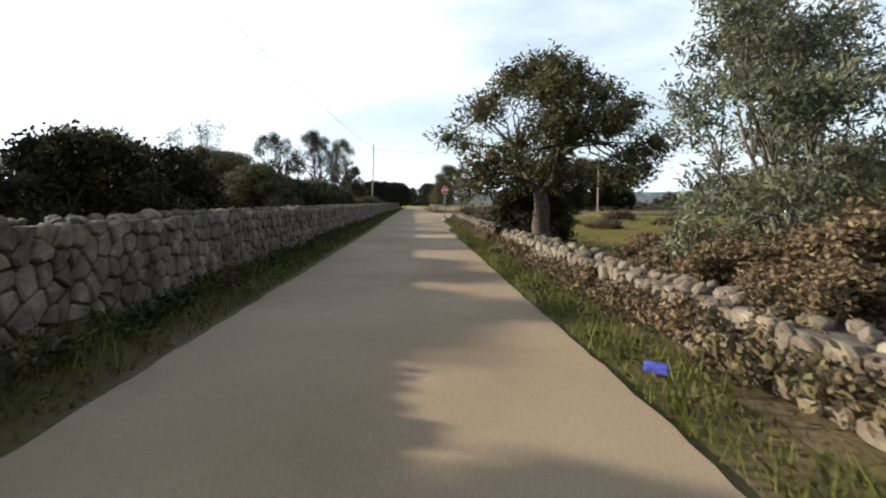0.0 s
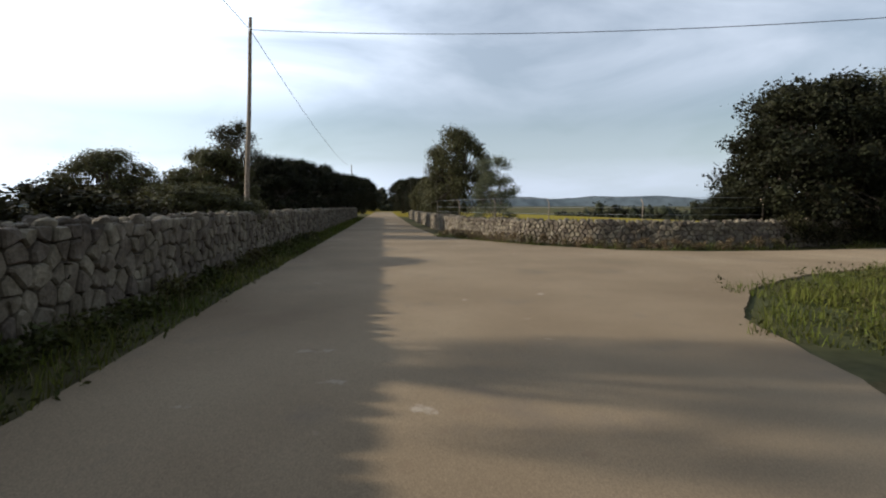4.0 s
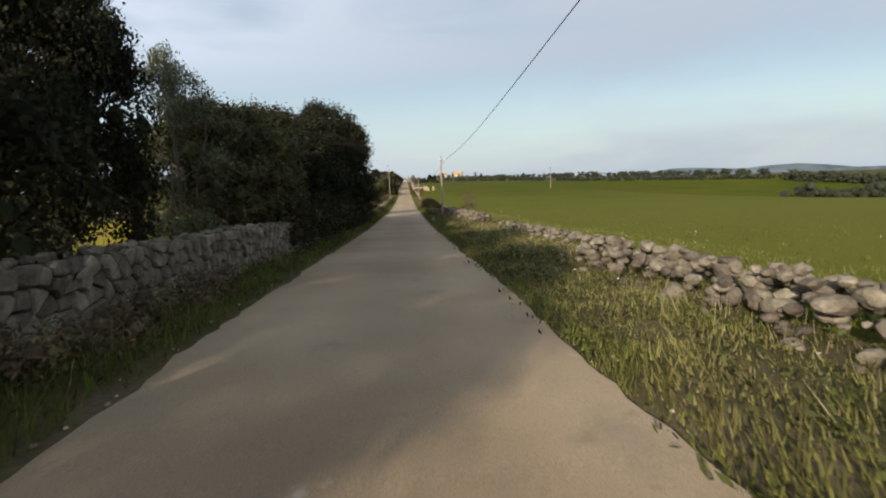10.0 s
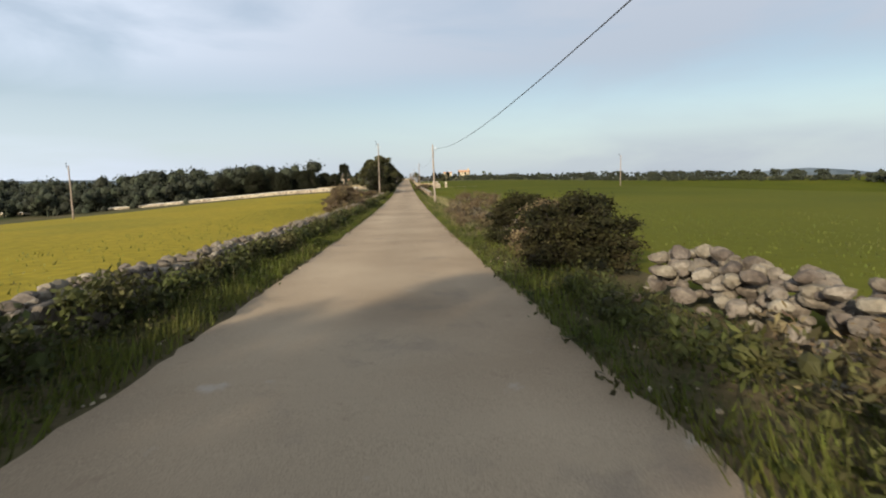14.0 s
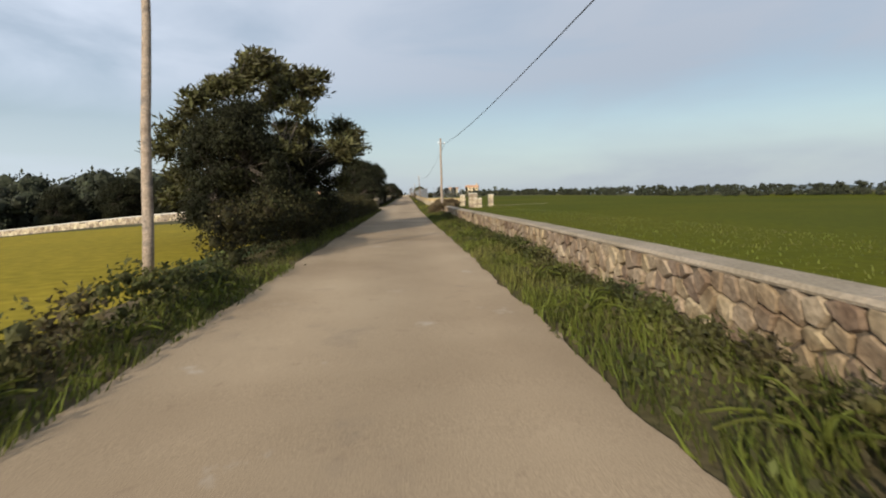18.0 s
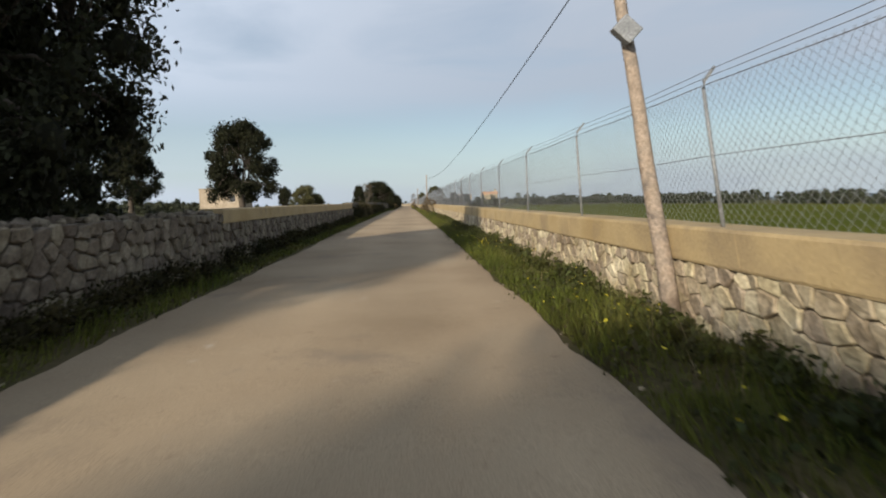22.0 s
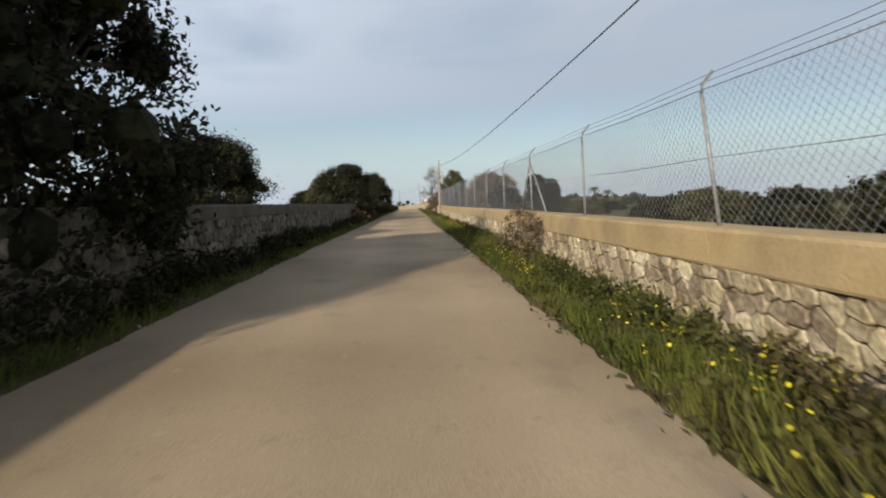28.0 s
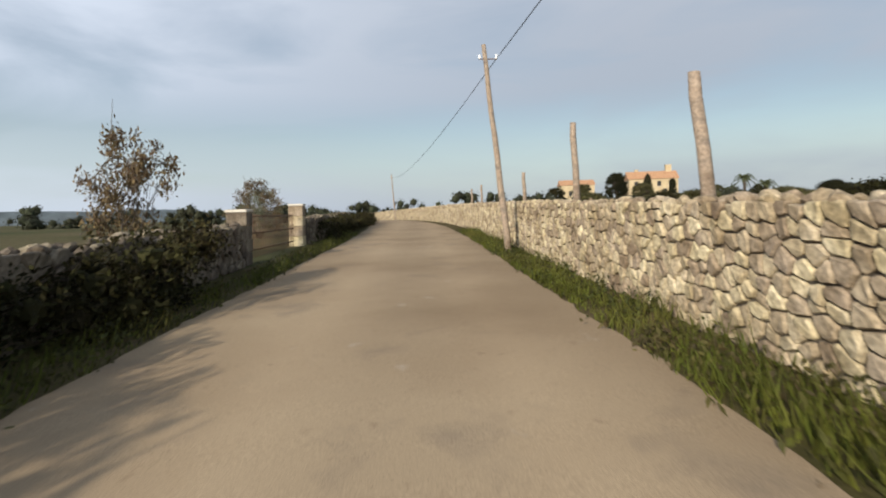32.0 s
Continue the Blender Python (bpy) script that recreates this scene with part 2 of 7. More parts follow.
wheel_tracks(M_road)
stains(M_road, (0.42, 0.36, 0.29), 1.6, 0.66, 0.72, 0.55, 3.0)
stains(M_road, (0.15, 0.12, 0.095), 0.8, 0.58, 0.72, 0.5, 40.0)
stains(M_road, (0.19, 0.13, 0.085), 5.0, 0.62, 0.70, 0.4, 90.0)
M_dirt = mat("dry_soil", [(0.15, 0.11, 0.07), (0.24, 0.18, 0.12), (0.13, 0.12, 0.05)], 0.8, 0.95, 0.5, 14.0, coords="World")
M_verge = mat("verge_ground", [(0.048, 0.046, 0.016), (0.080, 0.066, 0.030), (0.115, 0.086, 0.050)], 0.7, 0.95, 0.6, 18.0, coords="World", spec=0.04)
M_green = mat("crop_field", [(0.0503, 0.0592, 0.003), (0.0668, 0.0727, 0.003), (0.0821, 0.0791, 0.0045)], 0.045, 0.95, 0.7, 3.0, fine=0.22, coords="World", spec=0.04)


def older_crop(m):
    """The crop is younger and paler towards the junction."""
    n, l = m.node_tree.nodes, m.node_tree.links
    b = n["Principled BSDF"]
    src = b.inputs["Base Color"].links[0].from_socket
    sp = n.new("ShaderNodeSeparateXYZ")
    l.new(n.new("ShaderNodeNewGeometry").outputs["Position"], sp.inputs["Vector"])
    r = n.new("ShaderNodeMapRange")
    r.inputs["From Min"].default_value, r.inputs["From Max"].default_value = 40.0, 190.0
    r.inputs["To Min"].default_value, r.inputs["To Max"].default_value = 0.6, 0.0
    l.new(sp.outputs["Y"], r.inputs["Value"])
    x = n.new("ShaderNodeMix")
    x.data_type = "RGBA"
    x.inputs["B"].default_value = (0.135, 0.128, 0.022, 1)
    l.new(r.outputs["Result"], x.inputs["Factor"])
    l.new(src, x.inputs["A"])
    l.new(x.outputs["Result"], b.inputs["Base Color"])


older_crop(M_green)
M_yellow = mat("pasture", [(0.1927, 0.1537, 0.0162), (0.2445, 0.186, 0.0202), (0.1641, 0.1417, 0.0208)], 0.05, 0.95, 0.6, 3.0, fine=0.2, coords="World", spec=0.04)
M_scrub = mat("scrub_ground", [(0.0423, 0.0539, 0.0204), (0.0751, 0.0694, 0.0319), (0.1082, 0.0852, 0.0478)], 0.12, 0.95, 0.7, 4.0, fine=0.25, coords="World", spec=0.04)
M_meadow = mat("rough_meadow", [(0.0524, 0.0634, 0.0081), (0.0785, 0.0714, 0.0121), (0.1248, 0.0866, 0.0282)], 0.09, 0.95, 0.7, 4.0, fine=0.25, coords="World", spec=0.04)
# grey stone painted darker than its own tone: part of the walls' shade is in it
M_stone = mat("limestone_grey_darkened", [(0.0657, 0.0496, 0.0335), (0.1244, 0.0994, 0.0698), (0.2041, 0.17, 0.1235)], 3.0, 0.9, 0.7, 22.0, vary=0.28, island=True)
M_stone_ob = mat("limestone_grey_darkened_loose", [(0.0657, 0.0496, 0.0335), (0.1244, 0.0994, 0.0698), (0.2041, 0.17, 0.1235)], 3.0, 0.9, 0.7, 22.0, vary=0.28)
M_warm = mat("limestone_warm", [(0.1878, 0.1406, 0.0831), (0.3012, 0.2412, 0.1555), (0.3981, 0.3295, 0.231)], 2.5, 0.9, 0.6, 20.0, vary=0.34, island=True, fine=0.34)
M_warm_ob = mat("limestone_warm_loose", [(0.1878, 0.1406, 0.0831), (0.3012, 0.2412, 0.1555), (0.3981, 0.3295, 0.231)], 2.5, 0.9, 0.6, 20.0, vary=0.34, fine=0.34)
M_brown = mat("limestone_brown", [(0.1168, 0.0732, 0.0392), (0.1908, 0.1375, 0.0842), (0.2561, 0.1979, 0.1349)], 2.5, 0.9, 0.6, 20.0, vary=0.3, island=True)
M_brown_ob = mat("limestone_brown_loose", [(0.1168, 0.0732, 0.0392), (0.1908, 0.1375, 0.0842), (0.2561, 0.1979, 0.1349)], 2.5, 0.9, 0.6, 20.0, vary=0.3)
M_core = mat("wall_joint_soil", [(0.0585, 0.0468, 0.0351), (0.0936, 0.078, 0.0608)], 6.0, 0.97, 0.6, 30.0)
M_mortar = mat("weathered_mortar", [(0.0675, 0.051, 0.0345), (0.1275, 0.099, 0.0675)], 5.0, 0.95, 0.5, 30.0)
M_cap = mat("ochre_render", [(0.2944, 0.2073, 0.0946), (0.3641, 0.2668, 0.1335), (0.2481, 0.1815, 0.0995)], 0.9, 0.92, 0.35, 26.0, fine=0.10, coords="World")
stains(M_cap, (0.20, 0.15, 0.095), 1.2, 0.56, 0.72, 0.6, 7.0)
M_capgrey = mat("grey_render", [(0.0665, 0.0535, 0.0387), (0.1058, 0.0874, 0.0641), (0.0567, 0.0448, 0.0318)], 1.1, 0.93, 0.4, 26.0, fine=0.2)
M_capstone = mat("flat_capstones", [(0.2214, 0.1771, 0.1181), (0.3056, 0.2465, 0.1777)], 1.5, 0.92, 0.5, 24.0, fine=0.2)
M_concrete = mat("pale_concrete", [(0.40, 0.365, 0.30), (0.52, 0.48, 0.41)], 2.0, 0.9, 0.35, 30.0)
M_bark = mat("bark", [(0.040, 0.031, 0.024), (0.085, 0.067, 0.050)], 7.0, 0.95, 0.9, 24.0)
M_twig = mat("grey_twig", [(0.065, 0.054, 0.043), (0.12, 0.10, 0.08)], 7.0, 0.95, 0.4, 24.0)
M_pole = mat("weathered_pole_wood", [(0.17, 0.125, 0.09), (0.27, 0.21, 0.155), (0.13, 0.105, 0.085)], 5.0, 0.9, 0.7, 28.0)
M_oak = mat("oak_leaves", [(0.0119, 0.0132, 0.0059), (0.0244, 0.0238, 0.0099)], 0.6, 0.7, 0.0, 3.0, vary=0.5, island=True, fine=0.35, spec=0.12, through_light=0.18)
M_olive = mat("olive_leaves", [(0.0475, 0.0455, 0.0168), (0.0875, 0.0800, 0.0330)], 0.7, 0.6, 0.0, 3.0, vary=0.45, island=True, fine=0.35, spec=0.15, through_light=0.2)
M_sapling = mat("sapling_leaves", [(0.078, 0.085, 0.046), (0.135, 0.140, 0.085)], 0.7, 0.7, 0.0, 3.0, vary=0.45, island=True, fine=0.35, spec=0.15, through_light=0.25)
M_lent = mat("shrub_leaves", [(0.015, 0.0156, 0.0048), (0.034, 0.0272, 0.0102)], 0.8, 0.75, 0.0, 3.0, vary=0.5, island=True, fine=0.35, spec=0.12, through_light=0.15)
M_bramble = mat("bramble_leaves", [(0.072, 0.050, 0.023), (0.120, 0.080, 0.040), (0.056, 0.052, 0.018)], 0.9, 0.75, 0.0, 4.0, vary=0.5, island=True, fine=0.35, through_light=0.15)
M_willow = mat("pale_leaves", [(0.10, 0.105, 0.062), (0.17, 0.165, 0.105)], 0.9, 0.7, 0.0, 4.0, vary=0.5, island=True, fine=0.3, through_light=0.25)
M_wood_far = mat("far_wood", [(0.0144, 0.0176, 0.008), (0.0288, 0.0304, 0.0144)], 0.15, 0.9, 0.0, 1.5, vary=0.4, island=True, fine=0.3)
M_grass = mat("grass_blades", [(0.0519, 0.0659, 0.008), (0.0887, 0.0967, 0.0127), (0.1256, 0.1105, 0.0276)], 0.35, 0.8, 0.0, 3.0, vary=0.4, island=True, fine=0.3, through_light=0.3)
M_drygrass = mat("dry_grass_blades", [(0.21, 0.165, 0.085), (0.30, 0.235, 0.125), (0.14, 0.13, 0.055)], 0.5, 0.85, 0.0, 3.0, vary=0.35, island=True, fine=0.3, through_light=0.3)
M_shortgrass = mat("short_grass_blades", [(0.105, 0.105, 0.022), (0.15, 0.138, 0.034), (0.19, 0.155, 0.062)], 0.5, 0.85, 0.0, 3.0, vary=0.35, island=True, fine=0.3, through_light=0.3)
M_yflower = mat("yellow_petals", [(0.62, 0.48, 0.02), (0.72, 0.60, 0.05)], 3.0, 0.7, 0.0, 5.0)
M_weed = mat("weed_leaves", [(0.0255, 0.0306, 0.0059), (0.0493, 0.051, 0.0094), (0.0723, 0.0544, 0.0204)], 0.6, 0.75, 0.0, 3.0, vary=0.45, island=True, fine=0.3, through_light=0.25)
M_steel = mat("galvanised_steel", [(0.17, 0.17, 0.165), (0.25, 0.25, 0.245)], 8.0, 0.6, 0.1, 40.0, metal=0.3)
M_rust = mat("rusty_iron", [(0.09, 0.055, 0.035), (0.15, 0.09, 0.055)], 9.0, 0.85, 0.3, 40.0, metal=0.3)
M_wire = mat("wire_grey", [(0.22, 0.22, 0.22), (0.30, 0.30, 0.30)], 5.0, 0.55, 0.0, 20.0, metal=0.5)
M_cable = mat("black_cable", [(0.025, 0.025, 0.027), (0.04, 0.04, 0.042)], 5.0, 0.7, 0.0, 20.0)
M_white = mat("sign_white", [(0.74, 0.74, 0.72), (0.80, 0.80, 0.78)], 3.0, 0.45, 0.0, 20.0, fine=0.05)
M_red = mat("sign_red", [(0.45, 0.028, 0.022), (0.53, 0.04, 0.03)], 3.0, 0.45, 0.0, 20.0, fine=0.06)
M_black = mat("sign_black", [(0.02, 0.02, 0.02), (0.03, 0.03, 0.03)], 3.0, 0.5, 0.0, 20.0, fine=0.05)
M_alu = mat("sign_back_grey", [(0.36, 0.37, 0.37), (0.45, 0.46, 0.46)], 4.0, 0.5, 0.0, 20.0, metal=0.4, fine=0.08)
M_house = mat("sandstone_wall", [(0.3385, 0.2668, 0.1591), (0.4181, 0.3373, 0.2118)], 0.8, 0.9, 0.3, 9.0)
M_tile = mat("clay_roof", [(0.33, 0.17, 0.09), (0.45, 0.27, 0.15)], 2.0, 0.9, 0.5, 9.0)
M_dark = mat("interior_shade", [(0.012, 0.012, 0.013), (0.02, 0.02, 0.021)], 2.0, 0.6, 0.0, 9.0)
# the haze of distance is put into this blue-grey colour
M_hill = mat("haze_tinted_hills", [(0.085, 0.105, 0.115), (0.115, 0.135, 0.145)], 0.004, 1.0, 0.0, 0.02, coords="World", spec=0.0)
M_palm = mat("palm_fronds", [(0.06, 0.075, 0.03), (0.10, 0.11, 0.05)], 1.0, 0.7, 0.0, 5.0, vary=0.3, island=True, through_light=0.2)
M_blue = mat("blue_litter", [(0.05, 0.06, 0.30), (0.08, 0.09, 0.40)], 8.0, 0.4, 0.0, 20.0)
M_paper = mat("pale_litter", [(0.70, 0.68, 0.64), (0.80, 0.78, 0.74)], 8.0, 0.8, 0.2, 20.0)

# ---- geometry helpers ----
rng = np.random.default_rng(7)


def fast_mesh(name, v, f, material, smooth=False):
    """A mesh from an array of points and an array of faces that all have the same number of corners."""
    v, f = np.asarray(v, np.float32).reshape(-1, 3), np.asarray(f, np.int32)
    me = bpy.data.meshes.new(name)
    k = f.shape[1]
    me.vertices.add(len(v))
    me.vertices.foreach_set("co", v.ravel())
    me.loops.add(f.size)
    me.loops.foreach_set("vertex_index", f.ravel())
    me.polygons.add(len(f))
    me.polygons.foreach_set("loop_start", np.arange(0, f.size, k, dtype=np.int32))
    me.polygons.foreach_set("loop_total", np.full(len(f), k, np.int32))
    if smooth:
        me.polygons.foreach_set("use_smooth", np.ones(len(f), bool))
    me.update(calc_edges=True)
    me.materials.append(material)
    return me


class Geo:
    """Points and faces of a mesh that is put together piece by piece."""

    def __init__(self):
        self.v, self.f = [], []

    def add(self, v, f):
        o = len(self.v)
        self.v.extend(tuple(p) for p in v)
        self.f.extend(tuple(i + o for i in q) for q in f)

    def box(self, x0, x1, y0, y1, z0, z1):
        self.add([(x0, y0, z0), (x1, y0, z0), (x1, y1, z0), (x0, y1, z0), (x0, y0, z1), (x1, y0, z1), (x1, y1, z1), (x0, y1, z1)],
                 [(0, 3, 2, 1), (4, 5, 6, 7), (0, 1, 5, 4), (1, 2, 6, 5), (2, 3, 7, 6), (3, 0, 4, 7)])

    def tube(self, pts, radii, sides=6, cap=True):
        pts = [Vector(p) for p in pts]
        o = len(self.v)
        n = len(pts)
        for i, p in enumerate(pts):
            d = (pts[min(i + 1, n - 1)] - pts[max(i - 1, 0)])
            d = d.normalized() if d.length else Vector((0, 0, 1))
            a = d.cross(Vector((0, 0, 1)) if abs(d.z) < 0.9 else Vector((1, 0, 0))).normalized()
            b = d.cross(a)
            r = radii[i] if isinstance(radii, (list, tuple)) else radii
            for s in range(sides):
                w = 2 * math.pi * s / sides
                self.v.append(tuple(p + a * (r * math.cos(w)) + b * (r * math.sin(w))))
        for i in range(n - 1):
            for s in range(sides):
                s2 = (s + 1) % sides
                self.f.append((o + i * sides + s, o + i * sides + s2, o + (i + 1) * sides + s2, o + (i + 1) * sides + s))
        if cap:
            self.f.append(tuple(o + s for s in reversed(range(sides))))
            self.f.append(tuple(o + (n - 1) * sides + s for s in range(sides)))

    def mesh(self, name, material, smooth=False):
        me = bpy.data.meshes.new(name)
        me.from_pydata(self.v, [], self.f)
        if smooth:
            me.polygons.foreach_set("use_smooth", np.ones(len(self.f), bool))
        me.update()
        me.materials.append(material)
        return me


def part(name, data, parent, label="", kind=""):
    ob = new(name, data)
    ob.parent = parent
    return tagged(ob, label=label, kind=kind)


def thing(name, place, label, category, group="", turn=0.0, scale=1.0, kind=""):
    ob = new(name)
    ob.empty_display_size = 0.1
    ob.matrix_basis = Matrix.LocRotScale(place, Euler((0, 0, radians(turn))), scale if isinstance(scale, (tuple, list)) else (scale, scale, scale))
    return tagged(ob, label, category, group, kind)


def bevel_box(x, y, z, b=0.02):
    bm = bmesh.new()
    bmesh.ops.create_cube(bm, size=1.0)
    for v in bm.verts:
        v.co = Vector((v.co.x * x, v.co.y * y, (v.co.z + 0.5) * z))
    bmesh.ops.bevel(bm, geom=list(bm.edges), offset=b, segments=2, affect="EDGES", profile=0.6)
    return bm


def bm_mesh(name, bm, material):
    me = bpy.data.meshes.new(name)
    bm.to_mesh(me)
    bm.free()
    me.materials.append(material)
    return me


# road A is told by u along it and l to its right, from the mouth of the junction
HEAD = radians(77.0)
AF, AR = (-math.sin(HEAD), math.cos(HEAD)), (math.cos(HEAD), math.sin(HEAD))


def A(u, l):
    return (5.53 + u * AF[0] + l * AR[0], -33.48 + u * AF[1] + l * AR[1])


def ground_z(x, y):
    """Flat along the roads, falling into a shallow valley east of the long road."""
    s = min(max((x - 45.0) / 110.0, 0.0), 1.0)
    s = s * s * (3 - 2 * s)
    return -10.0 * s * math.exp(-((y - 170.0) / 170.0) ** 2)


def bend(y):
    """Sideways drift of the long road past its last straight."""
    return -0.0022 * max(y - 525.0, 0.0) ** 2

# ---- ground, road ----
def lines(parts):
    out = []
    for a, b, step in parts:
        out += list(np.arange(a, b, step))
    return out


gx = [-4000, -2000, -900, -500] + lines([(-300, -60, 40), (-60, -12, 8), (-12, 12.1, 1.0), (14, 60, 6), (60, 320, 13), (330, 500, 60)]) + [900, 2000, 4000]
gy = [-4000, -1500, -500, -250] + lines([(-150, -60, 15), (-60, 0, 4), (0, 640, 8), (640, 900, 40)]) + [1400, 2500, 4500]
gv = [(x, y, ground_z(x, y)) for y in gy for x in gx]
nx = len(gx)
gf, gm = [], []
for j in range(len(gy) - 1):
    for i in range(nx - 1):
        gf.append((j * nx + i, j * nx + i + 1, (j + 1) * nx + i + 1, (j + 1) * nx + i))
        cx, cy = (gx[i] + gx[i + 1]) / 2, (gy[j] + gy[j + 1]) / 2
        k = 0
        if -20 < cy < 700 and -3.9 < cx < 4.4:
            k = 0
        elif cx > 4.4 and -8 < cy < 395:
            k = 1
        elif cx < -3.9 and -18 < cy < 158 or cx < -5 and 158 < cy < 190:
            k = 2
        elif 6 < cx < 140 and -50 < cy <= -8:
            off = (cx - 5.53) * AR[0] + (cy + 33.48) * AR[1]
            k = 4 if off > 5.0 else 0 if off > -5.0 else 3
        else:
            k = 3
        gm.append(k)
gme = fast_mesh("ground", gv, gf, M_verge)
for m in (M_green, M_yellow, M_scrub, M_meadow):
    gme.materials.append(m)
gme.polygons.foreach_set("material_index", np.array(gm, np.int32))
tagged(new("ground", gme), "flat farmland with verges, green crop and dry pasture", "ground", kind="structure")


def along(pts, step=0.8, wob=0.0):
    out = []
    for (x0, y0), (x1, y1) in zip(pts, pts[1:]):
        n = max(1, int(math.hypot(x1 - x0, y1 - y0) / step))
        for i in range(n):
            t = i / n
            x, y = x0 + (x1 - x0) * t, y0 + (y1 - y0) * t
            w = wob * (noise.noise((x * 0.5, y * 0.5, 3.0)) + 0.7 * noise.noise((x * 3.1, y * 3.1, 9.0)) + 0.5 * noise.noise((x * 7.3, y * 7.3, 5.0)))
            out.append((x + w, y + w * 0.3))
    out.append(pts[-1])
    return out


left_b = [(-2.25, -11.0), (-2.15, 0.0), (-2.1, 46.0), (-2.15, 76.0), (-2.3, 150.0), (-2.6, 190.0), (-2.85, 209.0), (-3.3, 213.0), (-6.0, 214.0),
          (-30.0, 206.0), (-30.0, 210.0), (-8.0, 218.5), (-4.6, 218.6), (-3.6, 221.5), (-3.2, 227.0), (-3.15, 280.0), (-3.25, 340.0), (-3.05, 455.0), (-2.9, 500.0), (-2.8, 525.0)]
left_b += [(-2.8 + bend(y), y) for y in range(535, 640, 8)]
right_b = [(2.0 + bend(y), y) for y in range(631, 530, -8)] + [(2.0, 525.0), (1.98, 500.0), (1.83, 458.0), (1.6, 430.0), (1.58, 342.0), (1.6, 280.0), (1.4, 235.0), (1.35, 199.0),
            (1.4, 157.0), (1.5, 76.0), (1.35, 46.0), (1.45, 3.3), (1.1, -10.0), (1.0, -20.0), (1.35, -24.0), (2.4, -26.6), (4.0, -28.6), (7.5, -30.6)]
right_b += [A(-4, 2.7), A(-8, 2.05), A(-17, 2.0), A(-29, 1.65), A(-45, 1.55), A(-75, 1.55), A(-100, 1.55)]
left_a = [A(-100, -2.3), A(-75, -2.4), A(-20, -2.1), A(0, -2.4), A(25, -2.3), A(60, -2.3), A(130, -2.3), A(130, 1.9), A(60, 1.9), A(32, 2.0)]
left_a += [(-13.1, -26.6), (-7.2, -24.9), (-4.6, -23.4), (-3.5, -21.4), (-2.85, -18.4), (-2.25, -11.0)]
outline = along(left_b, 0.22, 0.085)[:-1] + along(right_b, 0.22, 0.085)[:-1] + along(left_a, 0.22, 0.085)[:-1]
bm = bmesh.new()
loop_v = [bm.verts.new((x, y, 0.03)) for x, y in outline]
face = bm.faces.new(loop_v)
bm.normal_update()
if face.normal.z < 0:
    face.normal_flip()
ext = bmesh.ops.extrude_face_region(bm, geom=[face])
for v in loop_v:
    v.co.z = -0.03
bmesh.ops.triangulate(bm, faces=[q for q in bm.faces if len(q.verts) > 4])
for y in range(-20, 636, 8):
    bmesh.ops.bisect_plane(bm, geom=list(bm.verts) + list(bm.edges) + list(bm.faces), plane_co=(0, y, 0), plane_no=(0, 1, 0))
tagged(new("road", bm_mesh("road", bm, M_road)), "narrow sun-bleached asphalt lane with ragged edges", "road", kind="structure")
g = Geo()
tr = along([(1.3, 213.6), (3.0, 213.9), (6.0, 214.6), (12.0, 217.5), (20.0, 222.0)], 0.7, 0.25)
for i, (x, y) in enumerate(tr):
    w = 0.75 + 0.25 * noise.noise((x, y, 5.0))
    g.v += [(x, y - w, 0.02), (x, y + w, 0.02)]
    if i:
        k = 2 * i
        g.f.append((k - 2, k, k + 1, k - 1))
tagged(new("farm_track", g.mesh("farm_track", M_dirt)), "bare earth farm track through the verge", "path", kind="structure")

# ---- plants ----
def unit(n):
    v = rng.normal(size=(n, 3))
    return v / np.linalg.norm(v, axis=1)[:, None]


def leaves(pos, size, narrow, droop=0.0, lie=None):
    """Rhombic leaves at the given points: an array of corners and of faces."""
    n = len(pos)
    d = unit(n)
    d[:, 2] -= droop
    d /= np.linalg.norm(d, axis=1)[:, None]
    e = np.cross(d, unit(n))
    e /= np.maximum(np.linalg.norm(e, axis=1)[:, None], 1e-6)
    s = size * rng.uniform(0.6, 1.35, (n, 1))
    v = np.stack([pos, pos + d * s * 0.5 + e * s * narrow * 0.5, pos + d * s, pos + d * s * 0.5 - e * s * narrow * 0.5], axis=1)
    return v.reshape(-1, 3), np.arange(4 * n).reshape(-1, 4)


def crown_points(blobs, n, skin=0.5, spray=0.13):
    c = np.array([b[:3] for b in blobs])
    r = np.array([b[3] for b in blobs])
    w = r ** 2
    k = rng.choice(len(blobs), n, p=w / w.sum())
    u = unit(n)
    u[:, 2] *= 0.8
    rad = r[k] * (skin + (1 - skin) * rng.random(n) ** 0.6) * rng.uniform(0.85, 1.15, n)
    rad *= np.where(rng.random(n) < spray, rng.uniform(1.05, 1.55, n), 1.0)
    return c[k] + u * rad[:, None]


def core_mesh(blobs, material, shrink=0.62):
    g = Geo()
    for x, y, z, r in blobs:
        v = []
        for p in ICO0:
            k = r * shrink * random.uniform(0.7, 1.1)
            v.append((x + p[0] * k, y + p[1] * k, max(z + p[2] * k, 0.02)))
        g.add(v, ICF0)
    return g.mesh("inner_foliage", material)


